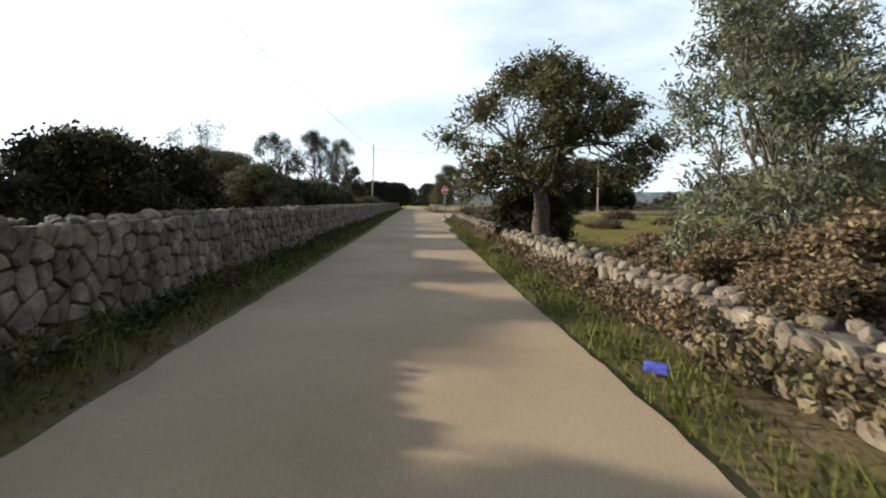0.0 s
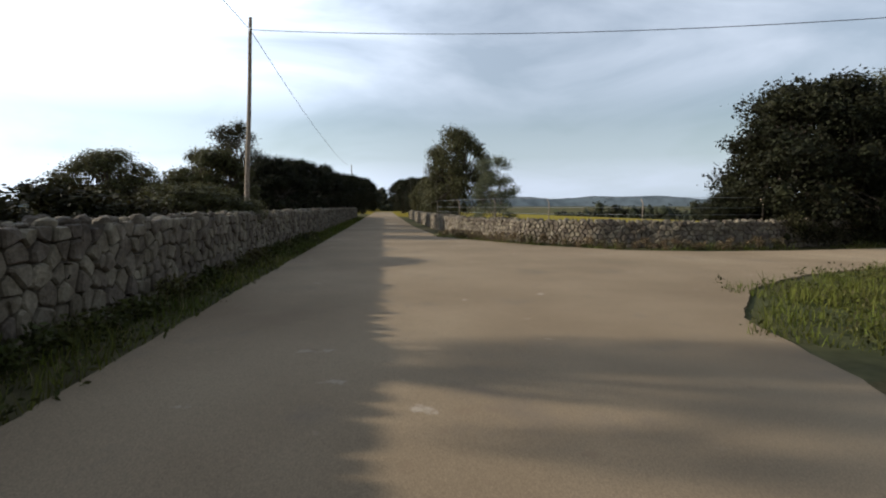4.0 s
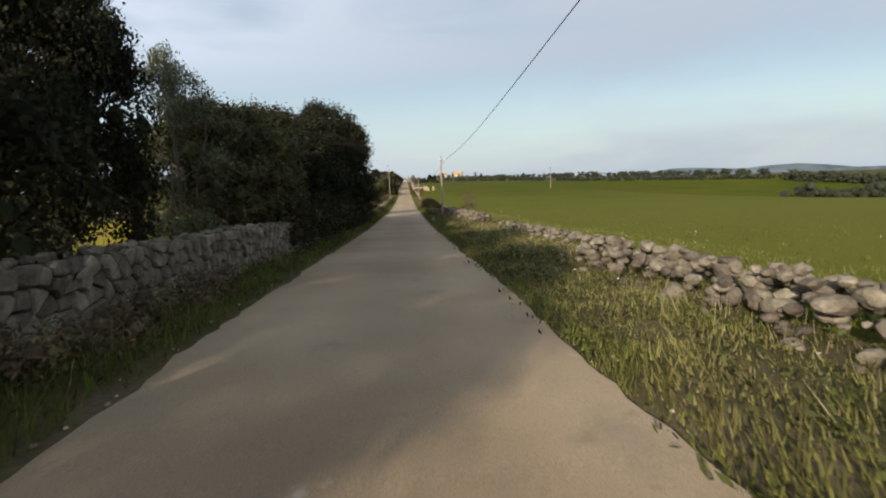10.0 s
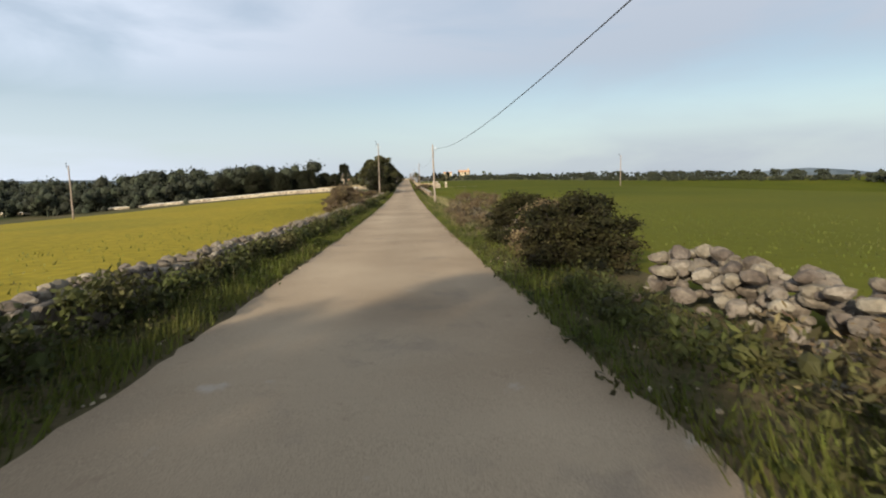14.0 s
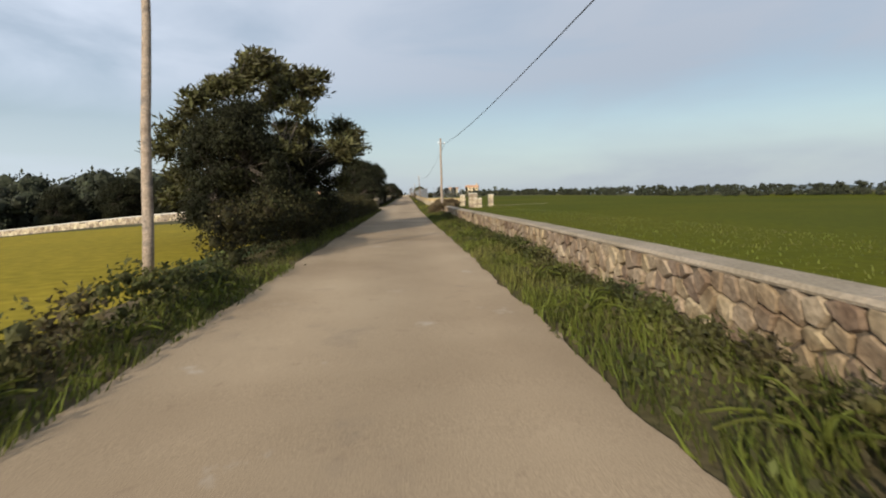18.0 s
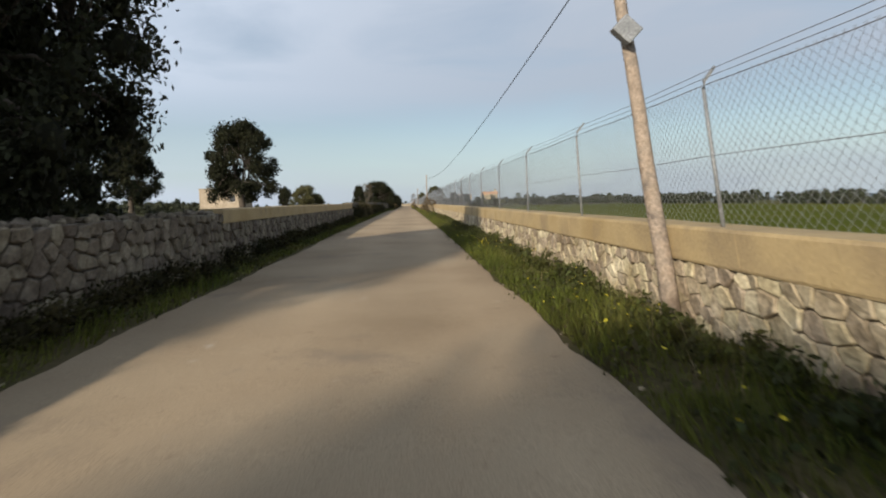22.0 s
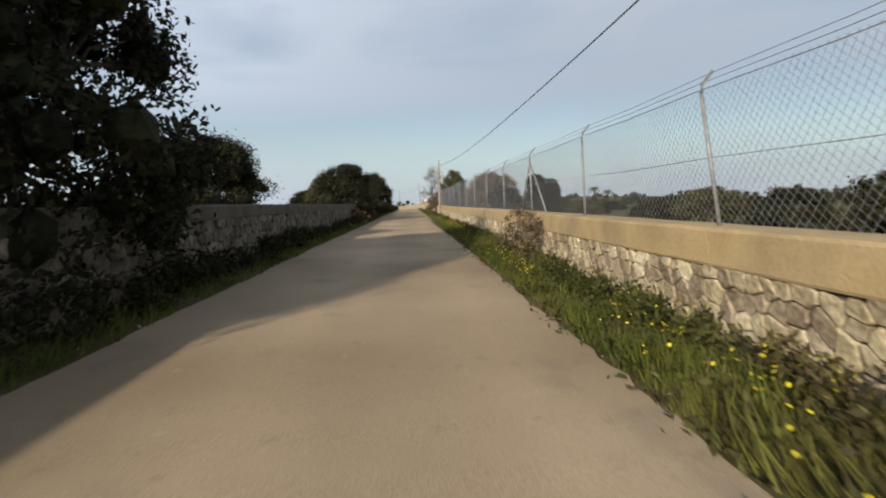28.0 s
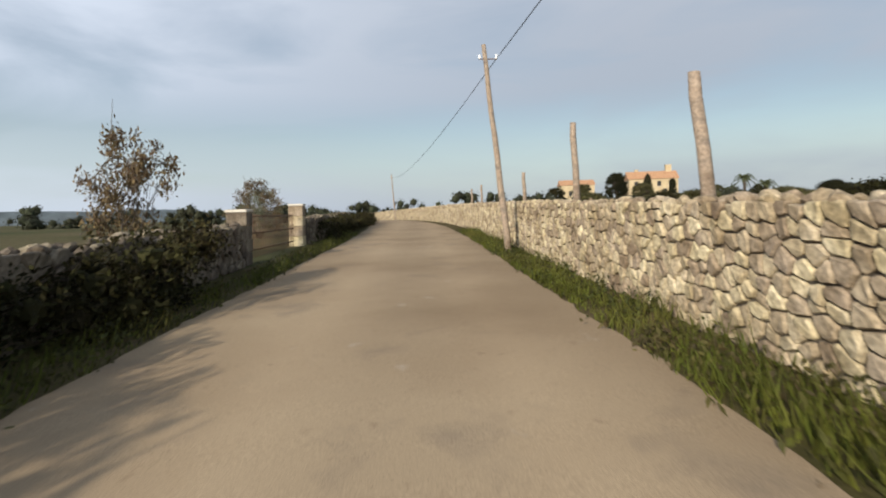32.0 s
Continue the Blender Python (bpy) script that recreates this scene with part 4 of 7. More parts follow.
# west side of the long road
for x, y, h, w, kind, v, what in [(-5.6, -13.9, 6.6, 9.0, "oak", 0, "big dark holm oak over the wall corner"), (-4.9, -10.2, 7.1, 5.8, "olive", 1, "tall dark olive behind the oak"), (-5.7, -7.4, 6.8, 5.4, "oak", 1, OAK), (-6.4, -16.6, 2.2, 3.6, "round_oak", 1, "low oak growth behind the corner wall"), (-3.9, -12.0, 2.4, 3.2, "round_oak", 1, "low oak growth over the wall"),
                                  (-4.8, -4.5, 3.8, 3.7, "round_oak", 0, "dense dark shrub oak on the wall"), (-4.9, -6.3, 4.2, 4.7, "round_oak", 1, "dense dark shrub oak on the wall"),
                                  (-4.8, 12.2, 5.6, 5.2, "olive", 0, "wild olive with brownish twigs behind the wall"), (-5.7, 8.4, 2.1, 3.2, "tamarisk", 1, "brown scrub behind the wall"), (-5.4, 18.0, 6.6, 5.4, "oak", 1, OAK),
                                  # the oak at (-7.5, 37.6) is added unseen, to cast shade on the road
                                  (-5.4, 29.0, 4.6, 6.0, "bushy_olive", 1, "dense clipped shrub oak hedge"), (-5.2, 34.5, 5.4, 5.6, "oak", 1, OAK), (-7.5, 37.6, 6.2, 5.5, "oak", 0, OAK), (-5.0, 40.5, 6.2, 5.6, "oak", 0, OAK), (-4.8, 46.0, 7.7, 6.4, "oak", 1, OAK), (-4.7, 51.6, 7.6, 6.2, "oak", 0, "dark oak leaning over the wall"),
                                  (-4.7, 69.3, 4.55, 6.2, "wild_olive", 0, "wind-shaped wild olive with flat dense crown"),
                                  (-4.1, 67.6, 1.7, 1.5, "shrub", 1, "brown scrub on the wall under the olive"), (-9.5, 249.0, 8.4, 8.0, "oak", 0, OAK), (-5.65, 452.5, 4.7, 5.2, "round_oak", 1, "dense rounded oak over the wall"), (-6.8, 406.0, 6.4, 6.4, "round_oak", 0, "dense dark oak rising over the wall"), (-6.4, 23.4, 6.2, 4.6, "oak", 0, OAK), (-5.6, 26.8, 5.4, 2.6, "sapling", 1, "slender pale sapling behind the wall"),
                                  (-5.4, 166.5, 4.7, 4.2, "oak", 1, OAK), (-31.0, 240.0, 6.8, 8.0, "oak", 0, "dark oak behind the farm wall"), (-39.0, 239.0, 6.4, 7.6, "round_oak", 0, "dark oak behind the farm wall"), (-47.0, 240.0, 7.2, 8.6, "oak", 1, "dark oak behind the farm wall"), (-56.0, 238.0, 6.6, 8.0, "round_oak", 1, "dark oak behind the farm wall"), (-23.0, 241.0, 4.9, 5.6, "oak", 1, "dark oak behind the farm wall"), (-27.0, 246.0, 5.6, 7.0, "round_oak", 0, "dark oak behind the farm wall"), (-35.0, 246.0, 6.6, 8.2, "round_oak", 1, "dark oak behind the farm wall"), (-43.0, 247.0, 6.8, 8.4, "round_oak", 0, "dark oak behind the farm wall"), (-52.0, 248.0, 6.8, 8.6, "round_oak", 1, "dark oak behind the farm wall"), (-17.2, 243.0, 3.4, 4.4, "olive", 1, "grey olive bush by the shed"), (-10.5, 469.0, 3.4, 6.0, "round_oak", 0, "low dark oak behind the wall"), (-14.0, 475.0, 3.6, 6.0, "round_oak", 1, "low dark oak behind the wall"),
                                  (-5.25, 169.6, 6.9, 9.2, "oleander", 0, "big broad-leaved shrub tree over the hedge"), (-4.9, 172.0, 4.5, 4.8, "oak", 1, "dark leafy undergrowth beside the lane"),
                                  (-7.2, 236.5, 7.6, 9.0, "oak", 1, "big dark holm oak behind the wall"), (-6.0, 231.0, 4.6, 5.0, "round_oak", 1, OAK), (-4.9, 243.0, 3.6, 3.6, "shrub", 0, "brown-green shrub on the wall"), (-5.0, 244.0, 5.0, 2.6, "bare", 0, "bare twiggy tree on the wall"), (-6.4, 258.4, 8.2, 6.0, "oak", 1, OAK),
                                  (-27.0, 303.0, 9.2, 7.0, "umbrella", 0, "umbrella-shaped oak in the field"), (-16.4, 303.0, 9.8, 8.6, "umbrella", 1, "umbrella-shaped oak in the field"), (-9.0, 297.5, 3.2, 3.4, "bushy_olive", 0, "rounded olive bush by the wall"),
                                  (-5.6, 311.0, 3.6, 1.9, "oak", 0, "small lone wild olive on the wall"), (-5.9, 326.5, 4.4, 2.6, "bare", 0, "dead leafless tree beside the wall"),
                                  (-6.3, 366.0, 6.8, 8.0, "round_oak", 0, "broad domed holm oak behind the wall"), (-5.8, 384.0, 4.6, 5.6, "round_oak", 1, OAK), (-28.0, 372.0, 6.0, 4.0, "oak", 1, "distant oak in the field"), (-36.5, 470.0, 4.8, 6.0, "oak", 1, "distant oak in the field"), (-42.0, 473.0, 4.4, 5.4, "round_oak", 1, "distant oak in the field"),
                                  (-6.4, 409.8, 7.2, 7.6, "round_oak", 1, "dense dark oak rising over the wall"), (-6.8, 421.0, 4.0, 4.6, "oak", 0, "dense dark oak behind the wall"), (-5.2, 445.0, 4.9, 6.0, "round_oak", 0, "dense domed oak over the wall"), (-4.4, 466.0, 5.2, 5.4, "round_oak", 1, "dense rounded oak over the wall"),
                                  (-5.4, 474.5, 5.0, 4.6, "oak", 0, OAK), (-9.0, 459.0, 4.6, 4.6, "olive", 0, OLIVE), (-11.0, 504.0, 5.0, 6.4, "bare", 1, "leafless almond tree with dark twigs in the field"), (-6.8, 517.0, 3.4, 2.6, "leggy", 1, "leggy shrub above the scrub"), (-7.5, 529.0, 2.6, 3.0, "leggy", 0, "leggy shrub above the scrub"), (-12.0, 545.0, 3.0, 4.0, "willow", 0, "pale shrub in the field")]:
    plant(kind, x, y, h, w, what, variant=v, group="trees on the west side", turn=0 if kind == "wild_olive" else None)
for x, y, h, w, v in [(-4.6, 120.0, 1.0, 2.6, 0), (-4.7, 109.5, 1.9, 2.6, 1), (-4.9, 113.5, 2.0, 3.0, 0), (-5.5, 138.0, 1.15, 3.2, 1), (-4.8, 143.5, 1.1, 2.6, 0), (-8.0, 131.0, 0.9, 3.0, 1), (-5.5, 112.0, 1.0, 2.4, 1), (-4.4, 295.0, 1.5, 2.4, 0), (-4.4, 301.0, 1.6, 2.4, 1), (-4.5, 318.0, 1.5, 2.2, 0), (-4.4, 334.0, 1.5, 2.0, 1), (-4.2, 392.0, 1.9, 3.6, 0), (-4.2, 396.5, 1.9, 3.6, 1), (-4.2, 401.0, 1.8, 3.2, 0), (-3.9, 440.0, 1.2, 2.2, 1), (-3.9, 450.0, 1.1, 2.2, 0)]:
    plant("bramble", x, y, h, w, "dark bramble bush against the west wall", "bramble_bush", "bush", "brambles on the west side", v)
# east side of the long road
for x, y, h, w, kind, v, what in [(4.9, -1.0, 3.5, 5.6, "willow", 0, "pale feathery tamarisk bush in dry grass"), (6.4, 67.5, 2.0, 2.0, "leggy", 0, "thin brown tamarisk by the stone bank"),
                                  (5.6, 352.0, 4.6, 4.6, "oleander", 1, "tall leggy oleander behind the fence"), (6.8, 356.0, 2.8, 4.2, "shrub", 0, "dark lentisk shrub behind the fence"), (5.4, 401.0, 3.0, 3.6, "shrub", 1, "brown-green shrub behind the fence"), (6.6, 404.5, 2.6, 3.6, "shrub", 0, "brown-green shrub behind the fence"),
                                  (5.9, 439.0, 3.5, 5.0, "tamarisk", 1, "brown tamarisk thicket behind the fence"), (6.2, 444.0, 3.5, 5.2, "tamarisk", 0, "brown tamarisk thicket behind the fence"), (5.6, 434.0, 2.4, 3.2, "shrub", 1, "brown-green shrub behind the fence"), (7.0, 452.0, 3.4, 4.6, "bushy_olive", 0, "olive thicket behind the fence"),
                                  (5.6, 462.0, 3.2, 4.2, "olive", 0, "olive thicket behind the fence"), (6.2, 470.0, 3.6, 4.6, "olive", 1, "olive thicket behind the fence"), (6.6, 480.0, 6.2, 5.4, "olive", 0, "large olive tree behind the fence"), (2.95, 459.7, 5.2, 3.7, "scraggly", 1, "leaning half-dead tree against the wall"), (4.6, 461.5, 3.0, 2.8, "shrub", 0, "dusty shrub by the wall")]:
    plant(kind, x, y, h, w, what, variant=v, group="trees on the east side")
for x, y, h, w, kind, v in [(2.9, 70.5, 1.25, 2.6, "shrub", 0), (2.9, 81.6, 1.45, 2.6, "shrub", 1), (3.0, 86.0, 1.4, 2.4, "shrub", 0), (3.2, 84.0, 1.3, 2.4, "bramble", 1), (2.75, 90.5, 1.3, 2.4, "leggy", 0), (2.85, 94.5, 1.4, 2.4, "leggy", 1), (2.8, 98.0, 1.2, 2.2, "leggy", 0), (2.7, 189.5, 1.0, 2.4, "bramble", 1), (2.8, 198.4, 0.85, 2.2, "bramble", 0), (3.7, 202.6, 1.05, 2.2, "bramble", 0), (4.5, 204.4, 1.25, 2.8, "bramble", 1), (3.9, 206.6, 1.2, 2.6, "bramble", 0), (4.6, 208.6, 1.1, 2.4, "bramble", 1), (4.4, 200.2, 0.9, 1.8, "bramble", 1),
                            (6.3, 218.3, 0.9, 1.6, "shrub", 1), (4.3, 219.0, 0.6, 2.0, "shrub", 0), (2.6, 306.8, 1.7, 1.9, "leggy", 1), (2.7, 321.4, 1.9, 1.8, "leggy", 0), (2.75, 322.4, 1.5, 1.4, "leggy", 1), (2.7, 331.0, 1.1, 1.5, "leggy", 1), (2.6, 397.5, 0.9, 1.8, "bramble", 0), (2.65, 414.5, 1.2, 1.8, "leggy", 1), (2.8, 459.4, 1.9, 2.2, "leggy", 0), (2.9, 461.4, 1.6, 2.2, "leggy", 1), (2.6, 478.0, 0.8, 1.6, "bramble", 1)]:
    plant(kind, x, y, h, w, "reddish-brown bramble against the east wall" if kind in ("bramble", "leggy") else "dark lentisk bush on the east verge", "bramble_bush" if kind in ("bramble", "leggy") else "bush", "bush", "bushes on the east side", v)
random.seed(5)
for i in range(48):
    y = 395 + i * 3.3
    plant("shrub" if i % 3 else "bushy_olive", 11 + random.uniform(0, 16), y + random.uniform(-2, 2), random.uniform(1.1, 2.2), random.uniform(2.2, 4.2), "brownish scrub beyond the wire fence", "bush", "bush", "scrub beyond the fence", i % 2)


def hedge(name, pts, h, w, n, material, label, size=0.085, narrow=0.5):
    """A run of growth along pts: leafy outside over a lumpy dark inside."""
    p = np.array(pts, float)
    seg = np.hypot(*(p[1:] - p[:-1]).T)
    cum = np.concatenate([[0], np.cumsum(seg)])
    top = tagged(new(name), label, "hedge", kind="structure")
    blobs = []
    for s in np.arange(0, cum[-1], 0.45):
        i = min(np.searchsorted(cum, s, side="right") - 1, len(seg) - 1)
        x, y = p[i] + (p[i + 1] - p[i]) * ((s - cum[i]) / seg[i])
        k = 0.8 + 0.35 * noise.noise((s * 0.35, h, w))
        for j in range(3):
            blobs.append((x + random.uniform(-0.5, 0.5) * w, y, h * k * random.uniform(0.15, 0.85), random.uniform(0.22, 0.36) * h))
    pos = crown_points(blobs, int(2.6 * n * cum[-1]), 0.5, 0.04)
    pos[:, 2] = np.clip(pos[:, 2], 0.02, None)
    v, f = leaves(pos, size, narrow)
    part("foliage", fast_mesh("foliage", v, f, material), top, kind="stuff")
    part("inner_foliage", core_mesh(blobs, material, 0.38), top, kind="stuff")


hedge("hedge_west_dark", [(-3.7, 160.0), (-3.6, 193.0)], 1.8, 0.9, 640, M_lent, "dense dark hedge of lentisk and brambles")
hedge("hedge_west_turning", [(-3.6, 193.0), (-3.6, 204.0), (-4.6, 207.5), (-9.0, 208.0)], 1.35, 0.9, 600, M_lent, "lower dark hedge by the farm turning")
hedge("brush_lane_north", [A(-60, 2.45), A(-30, 2.45), A(-16, 2.55), A(-9, 2.8), A(-6, 3.2)], 0.58, 0.32, 190, M_bramble, "brown and green weeds at the foot of the low wall", 0.07)
hedge("brush_lane_south", [A(-60, -3.0), A(-20, -3.0), A(20, -3.0)], 0.45, 0.3, 150, M_weed, "dark weeds at the foot of the tall wall", 0.075)
hedge("brush_junction", [(-14.0, -26.2), (-8.6, -25.3), (-5.6, -23.7), (-4.1, -21.05), (-3.5, -17.8)], 0.5, 0.4, 420, M_bramble, "brown dry weeds at the foot of the corner wall", 0.055, 0.3)
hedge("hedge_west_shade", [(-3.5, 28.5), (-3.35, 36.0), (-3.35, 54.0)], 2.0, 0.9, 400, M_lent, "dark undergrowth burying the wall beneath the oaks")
hedge("brush_west_verge", [(-3.1, 60.0), (-3.1, 159.0)], 0.74, 0.35, 220, M_weed, "rank weeds along the low wall", 0.075)
hedge("brush_west_brown", [(-3.3, 96.0), (-3.3, 150.0)], 0.72, 0.3, 110, M_bramble, "brown bramble runners along the low wall", 0.07)
# the corner run is added: its dark leaves stand for deep shade on the wall
hedge("growth_west_corner", [(-3.85, -17.4), (-3.5, -8.0)], 1.35, 0.7, 380, M_lent, "dark leafy fill standing for the deep shade on the corner wall")
hedge("brush_west_mid", [(-3.85, 227.0), (-3.85, 288.0)], 0.62, 0.4, 200, M_lent, "dark weeds at the foot of the west wall", 0.07)
hedge("brush_west_long", [(-3.85, 334.0), (-3.85, 386.0)], 0.55, 0.4, 180, M_weed, "dark weeds at the foot of the west wall", 0.07)
hedge("brush_west_far", [(-3.75, 403.0), (-3.7, 482.0)], 0.74, 0.6, 240, M_lent, "dark weeds at the foot of the west wall", 0.07)
hedge("brush_west_oaks", [(-3.0, -9.0), (-2.95, 22.0)], 0.72, 0.45, 300, M_bramble, "brown undergrowth against the wall", 0.06, 0.35)
hedge("brush_east_verge", [(2.5, 57.5), (2.6, 76.0)], 0.74, 0.6, 200, M_bramble, "tall brown weeds on the shaded verge", 0.07, 0.35)
hedge("weeds_east_verge", [(2.2, 57.5), (2.3, 80.0)], 0.6, 0.5, 130, M_weed, "dark green weeds on the shaded verge", 0.09, 0.3)
hedge("brush_east_bank", [(3.6, 58.0), (3.6, 73.0)], 0.6, 0.7, 240, M_bramble, "brown weeds over the stone bank", 0.08)
hedge("brush_east_shoulder", [(2.4, -18.0), (2.4, 0.0), (2.5, 16.0)], 0.5, 0.5, 200, M_bramble, "brown dead weeds along the verge", 0.075)
hedge("weeds_east_wall", [(2.55, 227.5), (2.5, 345.0), (2.62, 482.0)], 0.46, 0.32, 150, M_weed, "rank green weeds at the foot of the fenced wall", 0.085, 0.38)
hedge("weeds_east_low_wall", [(2.5, 145.0), (2.55, 198.0)], 0.42, 0.35, 150, M_weed, "rank green weeds at the foot of the flat-topped wall", 0.085, 0.34)
hedge("hedge_west_last", [(-3.8, 482.5), (-3.75, 513.0)], 1.38, 0.9, 560, M_lent, "dark scrub hedge along the west verge")
hedge("hedge_west_end", [(-3.7, 525.0), (-3.7, 545.0), (-3.8 + bend(575), 575.0)], 1.2, 0.8, 200, M_lent, "dark scrub hedge along the west verge")
hedge("hedge_west_wall", [(-4.05, 290.0), (-4.05, 334.0)], 1.45, 0.6, 330, M_lent, "dark growth spilling over the west wall")
hedge("hedge_west_brambles", [(-4.0, 386.0), (-4.0, 403.0)], 1.5, 0.7, 330, M_lent, "dark brambles burying the west wall")


# grass and flowers, too many to count
def grass(name, rows, material, label, hmin, hmax, seed, wide=0.014):
    """Blades in strips: rows of (x0, y0, x1, y1, width to each side, blades per square metre)."""
    r = np.random.default_rng(seed)
    vs = []
    for x0, y0, x1, y1, w, dens in rows:
        L = math.hypot(x1 - x0, y1 - y0)
        n = int(L * 2 * w * dens * 1.5)
        t, o = r.random(n), r.uniform(-1, 1, n) * w
        px = x0 + (x1 - x0) * t - (y1 - y0) / L * o
        py = y0 + (y1 - y0) * t + (x1 - x0) / L * o
        clump = 0.55 + 0.45 * np.sin(px * 3.1 + np.sin(py * 1.3) * 2) * np.sin(py * 2.3 + px)
        h = r.uniform(hmin, hmax, n) * clump
        a = r.uniform(0, 6.283, n)
        lean = r.uniform(0.1, 0.6, n) * h
        b = r.uniform(0, 6.283, n)
        ww = wide * r.uniform(0.7, 1.6, n)
        z0 = np.zeros(n)
        p = [np.stack([px - np.cos(a) * ww, py - np.sin(a) * ww, z0], 1), np.stack([px + np.cos(a) * ww, py + np.sin(a) * ww, z0], 1),
             np.stack([px + np.cos(b) * lean, py + np.sin(b) * lean, h], 1)]
        vs.append(np.stack(p, 1).reshape(-1, 3))
    v = np.concatenate(vs)
    tagged(new(name, fast_mesh(name, v, np.arange(len(v)).reshape(-1, 3), material)), label, "grass", kind="stuff")


def lane(l, w, d, u0=-66, u1=-8):
    a, b = A(u0, l), A(u1, l)
    return (a[0], a[1], b[0], b[1], w, d)


grass("verge_grass", [(1.5, -22, 1.5, -8, 0.42, 210), (1.75, 226, 1.8, 345, 0.22, 170), (1.85, 345, 2.05, 480, 0.22, 170), (1.6, 143, 1.55, 199, 0.2, 160), (1.68, 60, 1.6, 143, 0.2, 150), (1.65, -8, 1.6, 60, 0.2, 130), (-3.4, 226, -3.45, 345, 0.16, 140), (-3.3, 345, -3.2, 482, 0.16, 140), (-2.45, 60, -2.6, 160, 0.16, 140), (-2.4, -10, -2.35, 60, 0.16, 100), (2.25, 483, 2.3, 530, 0.22, 150),
                      lane(-2.85, 0.5, 150, -66, 60), lane(1.95, 0.34, 190, -66, -22), lane(2.3, 0.3, 170, -22, -12), (3.6, -27.0, 3.0, -22.5, 1.4, 150), (6.0, -28.5, 4.0, -25.0, 1.6, 140), (9.5, -29.6, 6.5, -27.0, 1.2, 140), lane(2.9, 0.4, 80, -12, -5), lane(4.5, 1.2, 14, -66, -8),
                      (-3.0, -16, -2.75, 60, 0.5, 150), (-2.8, 60, -2.85, 160, 0.6, 240), (-2.9, 160, -3.2, 207, 0.4, 120), (-3.7, 226, -3.75, 288, 0.4, 120), (-3.75, 288, -3.7, 482, 0.42, 190), (-3.3, 482, -3.2, 530, 0.4, 110),
                      (-8.5, -25.3, -5, -23.2, 0.4, 80), (-14, -26.4, -8.5, -25.3, 0.4, 80), (-4.6, -22.5, -3.4, -18, 0.4, 80),
                      (2.0, -24, 1.9, -8, 0.55, 200), (1.95, -8, 1.95, 8, 0.5, 190), (2.2, 60, 2.2, 143, 0.75, 130), (4.0, 84, 4.0, 143, 1.2, 40), (2.15, 143, 2.2, 199, 0.65, 260), (2.4, 199, 2.4, 212.5, 1.0, 170), (4.5, 206, 4.5, 212.5, 2.6, 70), (3.2, 216, 3.6, 222, 1.8, 110),
                      (2.2, 222, 2.2, 345, 0.65, 300), (2.25, 345, 2.3, 440, 0.62, 300), (2.4, 440, 2.5, 530, 0.5, 190), (8, 206, 8, 222, 4, 20), (-4.9, -1, -4.9, 60, 0.9, 30)],
      M_grass, "green weedy grass along the verges", 0.08, 0.42, 3, 0.007)
grass("short_grass", [(2.3, 8, 2.4, 60, 0.9, 300), (4.4, -16, 4.4, 60, 1.3, 150), (6.5, 8, 6.5, 60, 1.2, 50)], M_shortgrass, "short yellow-green grass on the open verge", 0.05, 0.2, 31, 0.006)
grass("dry_grass", [(3.6, -16, 3.4, 4, 1.3, 150), (3.4, 4, 3.6, 60, 1.2, 30), (2.6, 88, 2.6, 143, 0.9, 45), (3.9, 95, 3.6, 143, 0.8, 60), lane(3.6, 0.7, 40, -66, -8), lane(-2.9, 0.4, 20, -66, 20), (-3.1, -16, -2.9, 60, 0.35, 30), (-3.0, 60, -3.0, 150, 0.4, 40), (24, -27, 24, -6, 17, 5), (9, -26, 9, -12, 4, 25), (3.0, 188, 3.2, 207, 0.6, 60), (-4.6, 96, -4.6, 150, 1.2, 40), (2.5, 226, 2.5, 480, 0.4, 12), (-3.9, 290, -3.9, 480, 0.3, 20)],
      M_drygrass, "straw-coloured dry grass and stalks", 0.15, 0.5, 4, 0.004)
grass("tall_dry_grass", [(3.0, -21, 2.9, 6, 0.85, 330), (2.6, -2, 2.7, 8, 0.5, 160), (4.6, -18, 4.4, 4, 0.8, 120)], M_drygrass, "tall straw-coloured dry grass round the pole", 0.35, 0.95, 21, 0.005)
grass("field_grass", [(9, -8, 9, 200, 3.6, 9), (-8, 62, -8, 150, 3, 5), (16, -8, 16, 140, 4, 3), (24, -27, 24, -6, 17, 7), (10, -26, 10, -12, 4, 30)], M_grass, "young crop shoots at the field edge", 0.05, 0.14, 8, 0.016)


def weeds(name, rows, label, seed):
    """Small broad leaves in low clumps: rows as for grass."""
    r = np.random.default_rng(seed)
    ps = []
    for x0, y0, x1, y1, w, dens in rows:
        L = math.hypot(x1 - x0, y1 - y0)
        m = int(L * 2 * w * dens / 12)
        t, o = r.random(m), r.uniform(-1, 1, m) * w
        cx, cy = x0 + (x1 - x0) * t - (y1 - y0) / L * o, y0 + (y1 - y0) * t + (x1 - x0) / L * o
        hh = r.uniform(0.06, 0.26, m)
        k = np.repeat(np.arange(m), 12)
        ps.append(np.stack([cx[k] + r.normal(0, 0.09, len(k)), cy[k] + r.normal(0, 0.09, len(k)), hh[k] * r.random(len(k)) + 0.01], 1))
    v, f = leaves(np.concatenate(ps), 0.07, 0.45, -0.5)
    tagged(new(name, fast_mesh(name, v, f, M_weed)), label, "weeds", kind="stuff")


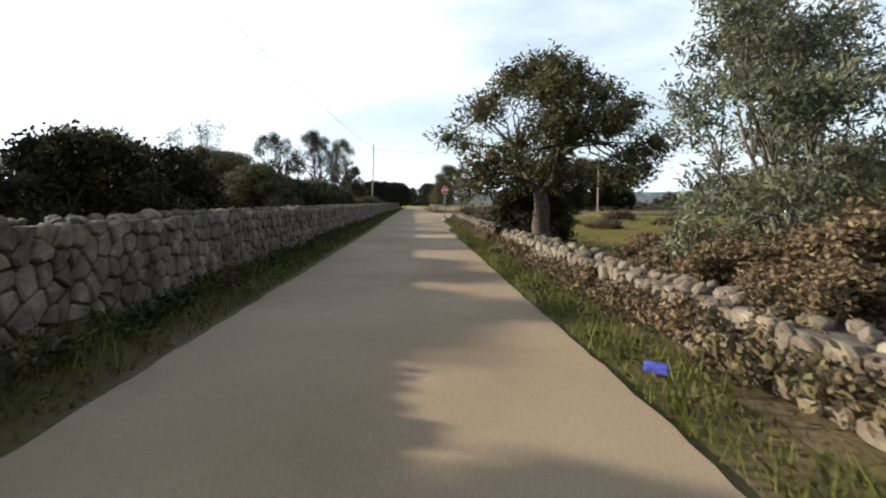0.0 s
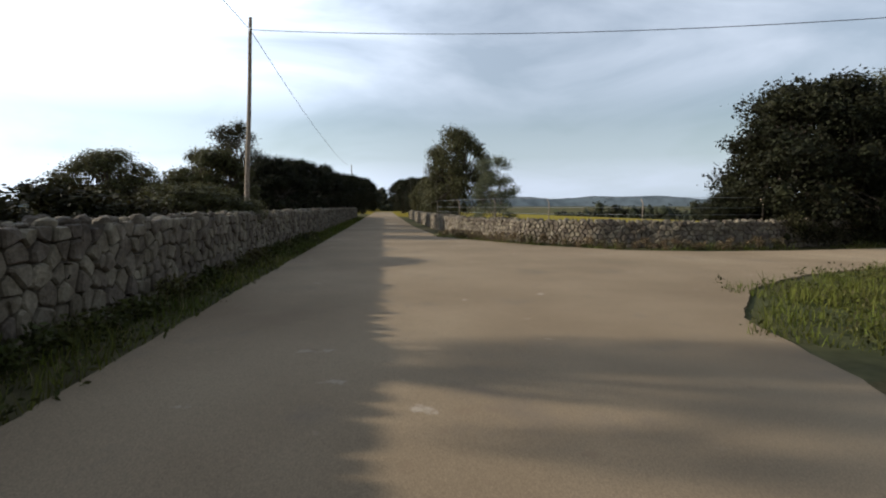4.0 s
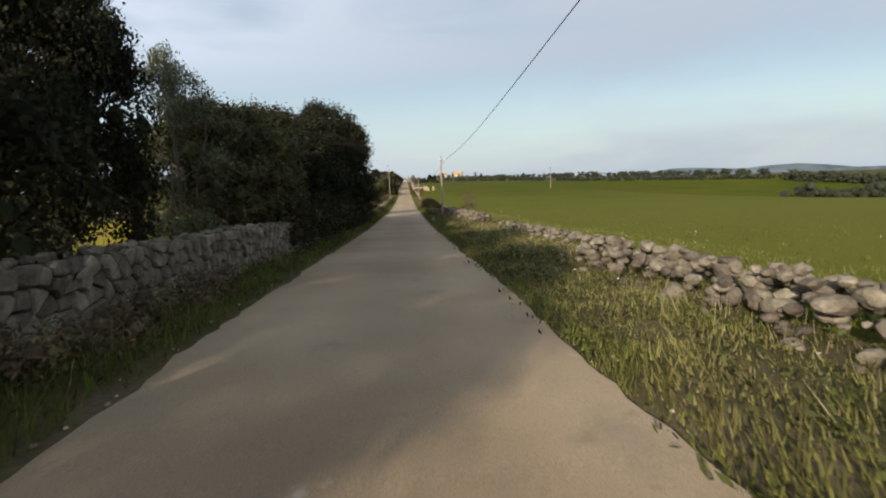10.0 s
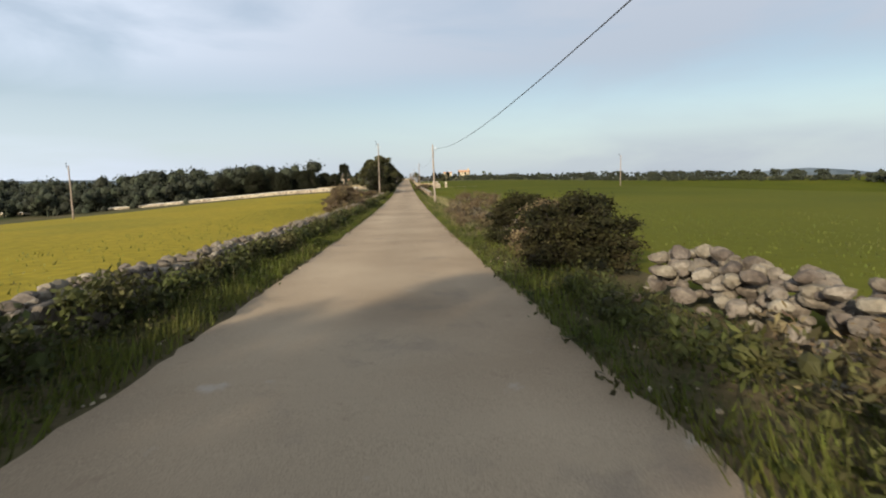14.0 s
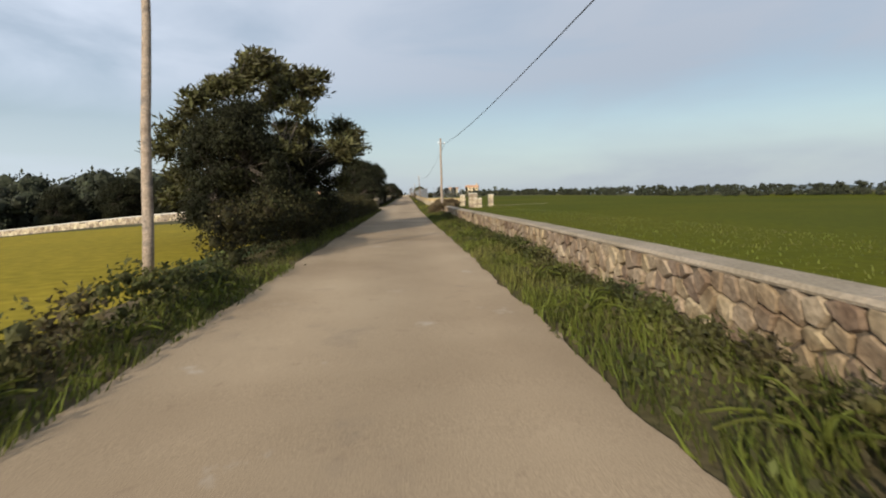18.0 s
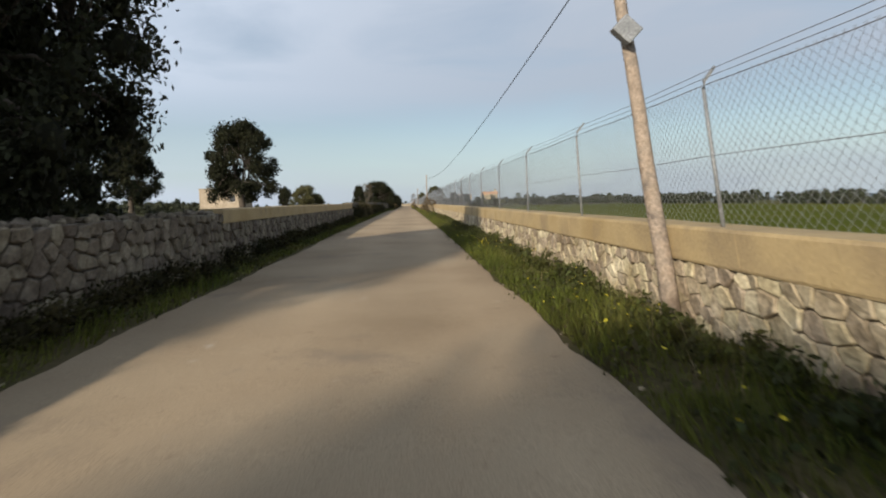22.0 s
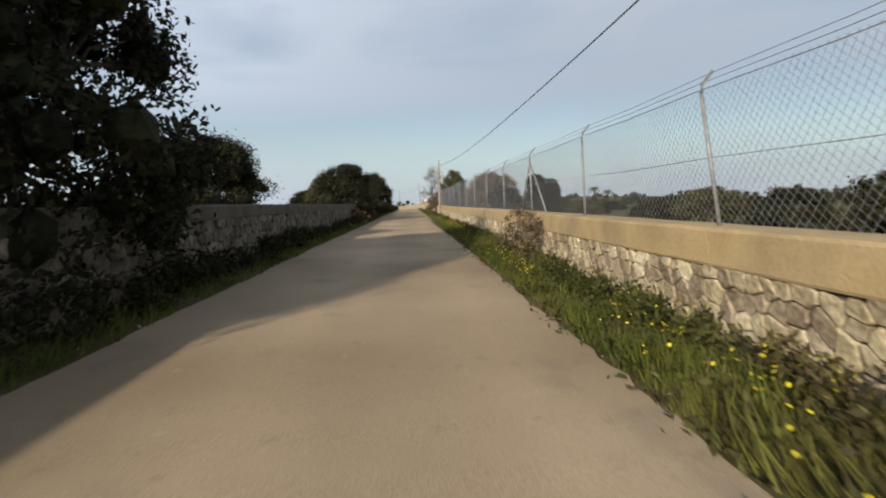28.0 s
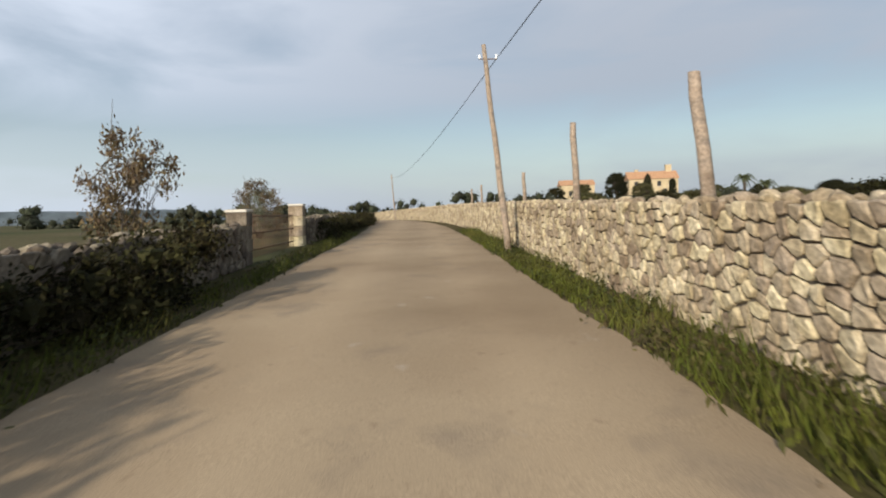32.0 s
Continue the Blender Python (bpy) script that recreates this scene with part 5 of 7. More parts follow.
weeds("verge_weeds", [lane(-2.85, 0.5, 130, -55, 22), lane(2.0, 0.28, 170, -55, -22), lane(2.35, 0.26, 160, -22, -12), (3.6, -27.0, 3.0, -22.5, 1.4, 60), (6.0, -28.5, 4.0, -25.0, 1.6, 60), lane(4.6, 1.6, 30, -55, -2), (-3.0, -16, -2.75, 60, 0.5, 150), (-2.8, 60, -2.85, 160, 0.55, 150), (-3.1, 160, -3.2, 207, 0.4, 150), (-3.7, 226, -3.75, 482, 0.42, 150), (-3.3, 482, -3.2, 530, 0.4, 150),
                      (-14, -26.2, -8.5, -24.9, 0.4, 120), (-8.5, -24.9, -5, -22.9, 0.4, 120), (-4.4, -22.0, -3.4, -18, 0.4, 120), (2.2, -24, 2.3, 60, 0.9, 110), (4.4, -12, 4.4, 60, 1.2, 50), (2.2, 60, 2.2, 143, 0.75, 140), (2.15, 143, 2.2, 199, 0.65, 170), (2.6, 199, 2.6, 212.5, 1.2, 150), (5, 205, 5, 213, 2, 90), (3.4, 216, 3.8, 222, 1.8, 110), (2.2, 222, 2.2, 440, 0.65, 190), (2.4, 440, 2.5, 530, 0.5, 190)],
      "low broad-leaved weeds on the verges", 12)


def flowers(name, rows, material, label, seed):
    r = np.random.default_rng(seed)
    vs, fs, k = [], [], 0
    for x0, x1, y0, y1, n in rows:
        for i in range(n):
            y = r.uniform(y0, y1)
            x = r.uniform(x0, x1)
            if noise.noise((x * 0.4, y * 0.35, seed)) < -0.05:
                continue
            for head in range(int(r.integers(1, 6))):
                px, py = x + r.normal(0, 0.07), y + r.normal(0, 0.07)
                z, s = r.uniform(0.12, 0.40), r.uniform(0.009, 0.019)
                a, tx, ty = r.uniform(0, 1.57), r.uniform(-0.7, 0.7), r.uniform(-0.9, 0.3)
                for q in range(6):
                    w = a + q * math.pi / 3
                    vs.append((px + s * math.cos(w), py + s * math.sin(w), z + s * (tx * math.cos(w) + ty * math.sin(w))))
                fs.append(tuple(range(k, k + 6)))
                k += 6
    tagged(new(name, fast_mesh(name, vs, fs, material)), label, "flowers", kind="stuff")


flowers("yellow_flowers", [(1.5, 2.8, 196, 212, 120), (1.5, 2.8, 226, 275, 240), (1.6, 2.7, 296, 346, 170), (1.75, 2.75, 385, 452, 900), (1.8, 2.7, 424, 436, 260), (-3.9, -3.3, 284, 300, 40), (-3.7, -2.9, 425, 442, 110), (1.6, 3.0, -18, 60, 50)],
        M_yflower, "scattered yellow wild flowers in the verge", 6)
flowers("white_flowers", [(2.0, 5.5, 2, 60, 110), (1.6, 2.8, 226, 340, 24), (1.6, 3.0, -18, 0, 25), (5, 12, 20, 60, 50)], M_paper, "scattered white daisies in the verge", 9)


STRAPS = []


def strap_leaf(a, el, L):
    g = Geo()
    for k in range(6):
        t = k / 5
        r, z = L * t * math.cos(el) * (0.5 + 0.5 * t), L * (t * math.sin(el) - 0.55 * t * t)
        w = 0.030 * (1 - t) + 0.004
        c, s = math.cos(a), math.sin(a)
        g.v += [(r * c - w * s, r * s + w * c, max(z, 0) + 0.01), (r * c, r * s, max(z - 0.012, 0)), (r * c + w * s, r * s - w * c, max(z, 0) + 0.01)]
        if k:
            m = 3 * k
            g.f += [(m - 3, m, m + 1, m - 2), (m - 2, m + 1, m + 2, m - 1)]
    return g.mesh("leaf", M_grass)


random.seed(21)
for v in range(3):
    STRAPS.append([strap_leaf(6.283 * i / 13 + random.uniform(-0.3, 0.3), random.uniform(0.6, 1.35), random.uniform(0.75, 1.1)) for i in range(13)])


def rosette(x, y, L, v):
    """A clump of long arching strap leaves."""
    ob = thing("strap_leaf_plant", (x, y, 0), "clump of asphodel with long arching green leaves", "plant", "strap-leaved plants", turn=random.uniform(0, 360), scale=(L, L, L))
    for me in STRAPS[v]:
        part("leaf", me, ob)


spots = [(-2.75, 61.6, 0.95), (2.05, 46.8, 0.7), (2.0, 320.5, 0.65), (2.1, 396.0, 0.65)]
spots += [(-2.72 + random.uniform(-0.25, 0.12), 84 + 2.3 * i + random.uniform(-0.9, 0.9), random.uniform(0.55, 0.85)) for i in range(33)]
spots += [(1.95 + random.uniform(-0.15, 0.4), 112 + 2.4 * i + random.uniform(-0.9, 0.9), random.uniform(0.5, 0.8)) for i in range(32)]
for i, (x, y, L) in enumerate(spots):
    rosette(x, y, L, i % 3)


def far_wood(name, rows, label, material=M_wood_far, hvar=0.22):
    """Woods on the skyline: clumped crowns over stub trunks; rows of (x0, y0, x1, y1, trees, depth, height)."""
    vs, fs, k = [], [], 0
    g = Geo()
    for x0, y0, x1, y1, n, dep, h in rows:
        for i in range(n):
            t = (i + random.uniform(-0.4, 0.4)) / n
            x, y = x0 + (x1 - x0) * t + random.uniform(-dep, dep), y0 + (y1 - y0) * t + random.uniform(-dep, dep)
            z = ground_z(x, y)
            hh = h * random.uniform(1 - hvar, 1 + hvar)
            blobs = [(x + max(-0.5, min(0.6, random.gauss(0, 0.36))) * hh, y + max(-0.5, min(0.5, random.gauss(0, 0.28))) * hh, z + hh * random.uniform(0.05, 0.76), hh * random.uniform(0.18, 0.29)) for _ in range(9)]
            for bx, by, bz, br in blobs:
                v = []
                for p in ICO0:
                    q = br * 0.72 * random.uniform(0.75, 1.1)
                    v.append((bx + p[0] * q, by + p[1] * q, bz + p[2] * q))
                g.add(v, ICF0)
            v, f = leaves(crown_points(blobs, 400, 0.7, 0.03), 0.075 * hh, 0.6)
            vs.append(v)
            fs.append(f + k)
            k += len(v)
            g.tube([(x, y, z - 0.2), (x, y, z + hh * 0.5)], [hh * 0.03, hh * 0.02], 5)
    top = tagged(new(name), label, "woodland", kind="stuff")
    part("foliage", fast_mesh("foliage", np.concatenate(vs), np.concatenate(fs), material), top, kind="stuff")
    part("inner_foliage", g.mesh("inner_foliage", material), top, kind="stuff")


random.seed(3)
far_wood("wood_east", [(45, 430, 250, 345, 150, 7, 3.4), (240, 330, 320, 150, 130, 10, 6.0), (150, 200, 200, 90, 60, 8, 8.0), (200, 90, 190, -40, 50, 8, 8.0), (34, 434, 58, 424, 10, 3, 3.6), (60, 620, 300, 420, 130, 12, 5.5), (14, 600, 70, 640, 30, 6, 5.0)], "line of dark trees along the eastern fields")
far_wood("wood_west", [(-130, 240, -40, 255, 80, 6, 9.0), (-40, 262, -16, 268, 12, 4, 4.5), (-260, 190, -130, 250, 60, 8, 8.5), (-110, 226, -64, 236, 30, 4, 7.0)], "dark oak wood behind the western pasture")
far_wood("wood_south", [(-110, 90, -60, 60, 22, 6, 7.5), (-230, 120, -110, 90, 30, 8, 8.0), (-110, -30, -230, 40, 30, 8, 8.0), (-125, -70, -105, -20, 18, 5, 7.0)], "dark wood beyond the pasture")
far_wood("wood_north", [(-60, 640, 10, 660, 24, 8, 6.0), (-160, 560, -60, 640, 34, 10, 5.0), (-220, 420, -160, 560, 30, 8, 6.0), (-85, 320, -110, 560, 90, 12, 5.0), (-120, 400, -60, 470, 12, 8, 5)], "low wood where the road runs out of sight")
far_wood("wood_behind", [(60, -110, 180, -60, 30, 8, 7.0), (10, -80, 60, -110, 16, 6, 7.0), (130, -40, 120, 60, 30, 8, 6.0), (60, 40, 120, 60, 14, 6, 6.0)], "scrubby wood round the lane")

# ---- poles and cables ----
def utility_pole(x, y, h, lean=(0.0, 0.0), label="weathered wooden telephone pole in the verge", arm=False, box=False, r=0.088):
    z = ground_z(x, y)
    ob = thing("utility_pole", (x, y, z), label, "pole", "wooden line poles")
    tip = Vector((lean[0] * h, lean[1] * h, h))
    g = Geo()
    n = 9
    g.tube([tip * (i / n) + Vector((0.012 * math.sin(i * 1.7), 0.012 * math.cos(i * 1.1), -0.15 if i == 0 else 0)) for i in range(n + 1)],
           [r * (1.12 - 0.42 * i / n) for i in range(n + 1)], 12)
    part("pole_shaft", g.mesh("pole_shaft", M_pole, True), ob)
    g = Geo()
    g.tube([tip * 0.93 + Vector((-0.16, 0, 0)), tip * 0.93 + Vector((0.34, 0, 0))], 0.016, 6)
    br = part("bracket", g.mesh("bracket", M_rust), ob, "rusty iron bracket")
    for s in (-0.15, 0.32):
        g = Geo()
        c = tip * 0.93 + Vector((s, 0, 0))
        g.tube([c, c + Vector((0, 0, 0.04)), c + Vector((0, 0, 0.06)), c + Vector((0, 0, 0.12))], [0.02, 0.04, 0.025, 0.035], 8)
        part("insulator", g.mesh("insulator", M_white, True), br)
    if arm:
        for k, zz in enumerate((0.985, 0.94)):
            g = Geo()
            c = tip * zz
            g.tube([c, c + Vector((-0.32, 0.1, 0.12)), c + Vector((-0.34, 0.1, 0.42))], [0.02, 0.02, 0.018], 6)
            g.tube([c + Vector((-0.34, 0.1, 0.36)), c + Vector((-0.34, 0.1, 0.42)), c + Vector((-0.34, 0.1, 0.56))], [0.03, 0.07, 0.04], 8)
            part("insulator_arm", g.mesh("insulator_arm", M_cable, True), ob, "dark insulator on a bent arm")
    if box:
        bm = bevel_box(0.26, 0.14, 0.26, 0.015)
        me = bm_mesh("junction_box", bm, M_steel)
        o = part("junction_box", me, ob, "grey junction box")
        o.location = tip * 0.60 + Vector((-0.17, -0.18, 0))
        o.rotation_euler = (0, 0.78, 0)
    return Vector((x + 0.34, y, z)) + tip * 0.935


def cable(a, b, sag, r=0.012, label="black overhead cable between the poles"):
    pts = [Vector(a).lerp(Vector(b), i / 24) - Vector((0, 0, sag * 4 * (i / 24) * (1 - i / 24))) for i in range(25)]
    g = Geo()
    g.tube(pts, r, 5)
    tagged(new("overhead_cable", g.mesh("overhead_cable", M_cable, True)), label, "cable", "overhead cables")


P_A = A(17.5, -5.3)
tops = {"a": utility_pole(P_A[0], P_A[1], 8.4, (0.05, 0.03), "leaning wooden telephone pole behind the lane wall")}
EAST = [(2.55, -12.7, 7.0, (-0.01, 0.0), 0), (3.15, 59.6, 5.25, (0.0, 0.0), 0), (2.7, 124.0, 5.6, (-0.02, 0.0), 0), (2.75, 189.8, 5.9, (0.0, 0.0), 0), (2.85, 255.6, 5.4, (-0.05, 0.0), 1),
        (2.8, 321.8, 5.05, (-0.01, 0.0), 0), (2.75, 383.5, 5.3, (0.0, 0.0), 0), (2.68, 449.7, 5.2, (0.0, 0.0), 0), (2.5, 518.5, 5.8, (-0.09, 0.0), 0), (2.5 + bend(575), 575.0, 6.2, (-0.06, 0.0), 0)]
east_tops = [utility_pole(x, y, h, ln, box=bool(b)) for x, y, h, ln, b in EAST]
for p, q in zip(east_tops, east_tops[1:]):
    cable(p, q, 1.0)
cable(tops["a"], east_tops[0], 0.5)
p_far = A(75, -4.8)
tops["b"] = utility_pole(p_far[0], p_far[1], 7.5)
p_back = A(-75, -5.6)
tops["c"] = utility_pole(p_back[0], p_back[1], 8.0, label="wooden telephone pole behind the lane wall")
cable(tops["a"], tops["b"], 0.8)
cable(tops["c"], tops["a"], 0.9)
tops["d"] = utility_pole(34.0, 6.0, 6.8, label="wooden telephone pole in the meadow")
cable(east_tops[0], tops["d"], 0.6)
utility_pole(-4.5, 158.6, 8.2, (0.0, 0.0), "tall wooden power pole with dark insulators behind the wall", arm=True, r=0.085)
utility_pole(-47.5, 150.0, 7.5, (0.0, 0.0), "power pole with dark insulators in the pasture", arm=True, r=0.11)
utility_pole(50.6, 194.0, 7.2, (0.0, 0.0), "power pole with dark insulators in the green field", arm=True, r=0.10)


# ---- signs ----
def plate(r, y0, y1, n, a0=0.0):
    g = Geo()
    ring = [(r * math.cos(a0 + 2 * math.pi * i / n), r * math.sin(a0 + 2 * math.pi * i / n)) for i in range(n)]
    g.v = [(x, y0, z) for x, z in ring] + [(x, y1, z) for x, z in ring]
    g.f = [tuple(range(n)), tuple(reversed(range(n, 2 * n)))] + [(i, i + n, (i + 1) % n + n, (i + 1) % n) for i in range(n)]
    return g


def sign_text(text, size, y, parent, material, wide=1.0):
    cu = bpy.data.curves.new("lettering", "FONT")
    cu.body, cu.size, cu.align_x, cu.align_y, cu.extrude = text, size, "CENTER", "CENTER", 0.002
    cu.offset = 0.008
    tmp = bpy.data.objects.new("lettering", cu)
    scene.collection.objects.link(tmp)
    me = bpy.data.meshes.new_from_object(tmp.evaluated_get(bpy.context.evaluated_depsgraph_get()))
    bpy.data.objects.remove(tmp)
    me.materials.clear()
    me.materials.append(material)
    ob = part("lettering", me, parent)
    ob.location = (0, y, 0)
    ob.rotation_euler = (radians(90), 0, 0)
    ob.scale = (wide, 1, 1)
    return ob


def post(h, r, material, parent, name="post"):
    g = Geo()
    g.tube([(0, 0, -0.2), (0, 0, h)], r, 10)
    return part(name, g.mesh(name, material, True), parent)


# speed limit
s40 = thing("speed_limit_sign", (2.2, 11.2, 0), "round white speed limit sign with red rim on a grey post", "road sign", turn=6)
g = Geo()
g.box(-0.04, 0.04, -0.02, 0.02, -0.2, 2.0)
part("post", g.mesh("post", M_steel), s40)
d = part("plate", plate(0.30, -0.05, -0.03, 48).mesh("plate", M_red), s40, "red rim plate")
d.location = (0, 0, 1.76)
w = part("white_disc", plate(0.235, -0.0545, -0.048, 48).mesh("white_disc", M_white), d)
sign_text("40", 0.27, -0.057, d, M_black, 0.95)

# stop sign at the end of the low wall, facing up the lane
st = thing("stop_sign", (*A(-7.5, 2.3), 0), "red octagonal stop sign on a weathered post", "road sign", turn=77 + 8)
post(2.6, 0.035, M_steel, st)
o8 = part("plate", plate(0.30, -0.05, -0.03, 8, math.pi / 8).mesh("plate", M_white), st, "white-edged octagon")
o8.location = (0, 0, 2.30)
part("red_face", plate(0.275, -0.0545, -0.048, 8, math.pi / 8).mesh("red_face", M_red), o8)
sign_text("STOP", 0.19, -0.057, o8, M_white, 0.85)

# direction boards
db = thing("direction_sign", (*A(-4.0, 3.85), 0), "pair of white pointed direction boards on a dark post", "road sign", turn=77)
post(3.1, 0.04, M_rust, db)
for z, x0, x1, tilt in ((2.95, -0.28, 0.52, 0.06), (2.2, -0.45, 0.72, 0.1)):
    g = Geo()
    hh = 0.13
    ring = [(x0, -hh), (x1 - 0.12, -hh), (x1, 0), (x1 - 0.12, hh), (x0, hh)]
    g.v = [(x, -0.06, zz) for x, zz in ring] + [(x, -0.04, zz) for x, zz in ring]
    g.f = [(0, 1, 2, 3, 4), (9, 8, 7, 6, 5)] + [(i, i + 5, (i + 1) % 5 + 5, (i + 1) % 5) for i in range(5)]
    b = part("board", g.mesh("board", M_alu), db)
    b.location = (0, 0, z)
    b.rotation_euler = (0, tilt, 0)
    for k in range(2):
        g = Geo()
        g.box(x0 + 0.06, x1 - 0.18 - 0.1 * k, -0.064, -0.0605, 0.025 - 0.08 * k, 0.055 - 0.08 * k)
        part("text_bar", g.mesh("text_bar", M_black), b)
for x, y, hh in ((5.6, -23.0, 1.3), (4.9, -22.8, 1.25)):
    t = thing("square_sign", (x, y, 0), "small pale square sign seen from the lane", "road sign", "square signs", turn=77)
    post(hh + 0.2, 0.03, M_steel, t)
    g = Geo()
    g.box(-0.2, 0.2, -0.05, -0.032, -0.2, 0.2)
    o = part("plate", g.mesh("plate", M_alu), t)
    o.location = (0, 0, hh)

# warning triangle on the last wall
wt = thing("warning_sign", (3.15, 504.5, 1.36), "white warning triangle with red rim above the stone wall", "road sign", turn=-2)
g = Geo()
g.tube([(0, 0, -0.5), (0, 0, 0.55)], 0.045, 10)
part("post", g.mesh("post", M_pole, True), wt, "wooden post")


def tri(side, y0, y1, zoff):
    hgt = side * math.sqrt(3) / 2
    ring = [(-side / 2, zoff), (side / 2, zoff), (0, hgt + zoff)]
    g = Geo()
    g.v = [(x, y0, z) for x, z in ring] + [(x, y1, z) for x, z in ring]
    g.f = [(0, 1, 2), (5, 4, 3)] + [(i, i + 3, (i + 1) % 3 + 3, (i + 1) % 3) for i in range(3)]
    return g


t0 = part("plate", tri(0.72, -0.07, -0.05, 0.0).mesh("plate", M_red), wt, "red rim triangle")
t0.location = (0, 0, 0.42)
part("white_face", tri(0.60, -0.0745, -0.068, 0.035).mesh("white_face", M_white), t0)
g = Geo()
g.box(-0.10, 0.11, -0.079, -0.075, 0.12, 0.21)
g.box(-0.09, -0.06, -0.079, -0.075, 0.06, 0.12)
g.box(0.07, 0.10, -0.079, -0.075, 0.06, 0.12)
part("dark_mark", g.mesh("dark_mark", M_black), t0)

# thin marker stakes
for x, y, h, m in ((3.6, 38.0, 0.95, M_rust), (2.75, 46.9, 0.8, M_rust), (4.7, 47.5, 0.8, M_rust), (3.6, -13.6, 0.9, M_rust), (3.0, 62.5, 0.95, M_rust), (24.0, -12.0, 1.1, M_white)):
    ob = thing("marker_stake", (x, y, 0), "thin leaning stake in the grass", "stake", "stakes")
    g = Geo()
    g.tube([(0, 0, -0.1), (0.02, 0.02, h * 0.5), (0.08, 0.0, h)], 0.018 if m is M_rust else 0.05, 6)
    part("stake", g.mesh("stake", m, True), ob)


# ---- wire fence on the east wall ----
def fence_run(pts, name, label, tripods=()):
    """Posts with bent tips at pts, chain-link between them and barbed strands on top."""
    fe = thing(name, (0, 0, 0), label, "fence")
    hw = 1.52
    for i, (x, y, z) in enumerate(pts):
        g = Geo()
        lx = 0.02 * math.sin(i * 2.1)
        g.tube([(x, y, z - 0.12), (x + lx, y, z + hw - 0.1)], 0.021, 8)
        po = part("fence_post", g.mesh("fence_post", M_steel, True), fe)
        g = Geo()
        g.tube([(x + lx, y, z + hw - 0.1), (x + lx + 0.02, y, z + hw), (x + lx + 0.16, y, z + hw + 0.16)], [0.021, 0.02, 0.016], 8)
        part("post_arm", g.mesh("post_arm", M_steel, True), po)
        if i in tripods:
            for s in (-1.0, 1.0):
                g = Geo()
                g.tube([(x + lx, y, z + hw - 0.22), (x + 0.02, y + s * 1.35, z)], 0.019, 8)
                part("brace", g.mesh("brace", M_steel, True), po)
    for i, (a, b) in enumerate(zip(pts, pts[1:])):
        ax, ay, az = a
        L = math.hypot(b[0] - ax, b[1] - ay)
        dx, dy = (b[0] - ax) / L, (b[1] - ay) / L
        g = Geo()
        step, r, H = 0.10, 0.0021, hw - 0.08
        k = -int(H / step) - 1
        while k * step < L:
            for sgn in (1, -1):
                s0, s1, z0, z1 = k * step, k * step + H, 0.0, H
                if s0 < 0:
                    z0, s0 = -s0, 0.0
                if s1 > L:
                    z1, s1 = H - (s1 - L), L
                if z1 - z0 < 0.02:
                    continue
                za, zb = (z0, z1) if sgn > 0 else (H - z0, H - z1)
                g.tube([(ax + dx * s0, ay + dy * s0, az + 0.03 + za), (ax + dx * s1, ay + dy * s1, az + 0.03 + zb)], r, 3, False)
            k += 1
        part("wire_mesh", g.mesh("wire_mesh", M_wire), fe)
        for zz, off, rr in ((H * 0.5, 0.0, 0.004), (H + 0.02, 0.0, 0.005), (hw + 0.03, 0.05, 0.004), (hw + 0.13, 0.13, 0.004)):
            g = Geo()
            g.tube([(ax + off, ay, az + zz), ((ax + b[0]) / 2 + off, (ay + b[1]) / 2, az + zz - 0.02), (b[0] + off, b[1], b[2] + zz)], rr, 4, False)
            part("strand", g.mesh("strand", M_wire), fe)


fence_run([(3.12 + 0.0003 * (y - 226), y, 1.08) for y in np.interp(range(64), (0, 7, 13, 19, 23, 27, 45, 47, 54, 63), (227.0, 254.9, 279.9, 303.5, 320.2, 336.0, 407.8, 416.0, 444.1, 482.6))], "wire_fence", "tall chain-link fence with bent posts on the rendered wall", (0, 13, 47, 63))
fence_run([(7.3, 218.6, 1.08), (5.9, 222.1, 1.08), (3.9, 224.4, 1.08)], "wire_fence", "short run of chain-link fence by the gateway", (0,))

# wire fence over the junction wall
pf = thing("pasture_fence", (0, 0, 0), "thin grey pasture fence with slack wire behind the wall", "fence")
pp = [(-20.0, -24.4), (-16.0, -24.6), (-12.6, -24.2), (-9.3, -23.4), (-6.3, -21.4), (-5.2, -17.0)]
for i, (x, y) in enumerate(pp):
    g = Geo()
    g.tube([(x, y, -0.1), (x + 0.02, y, 1.5), (x - 0.05, y - 0.04, 1.68)], 0.018, 6)
    part("fence_post", g.mesh("fence_post", M_pole, True), pf)
for (x0, y0), (x1, y1) in zip(pp, pp[1:]):
    for z in (1.72, 1.35, 1.1):
        g = Geo()
        g.tube([(x0, y0, z), (x1, y1, z)], 0.005, 4, False)
        part("strand", g.mesh("strand", M_wire), pf)

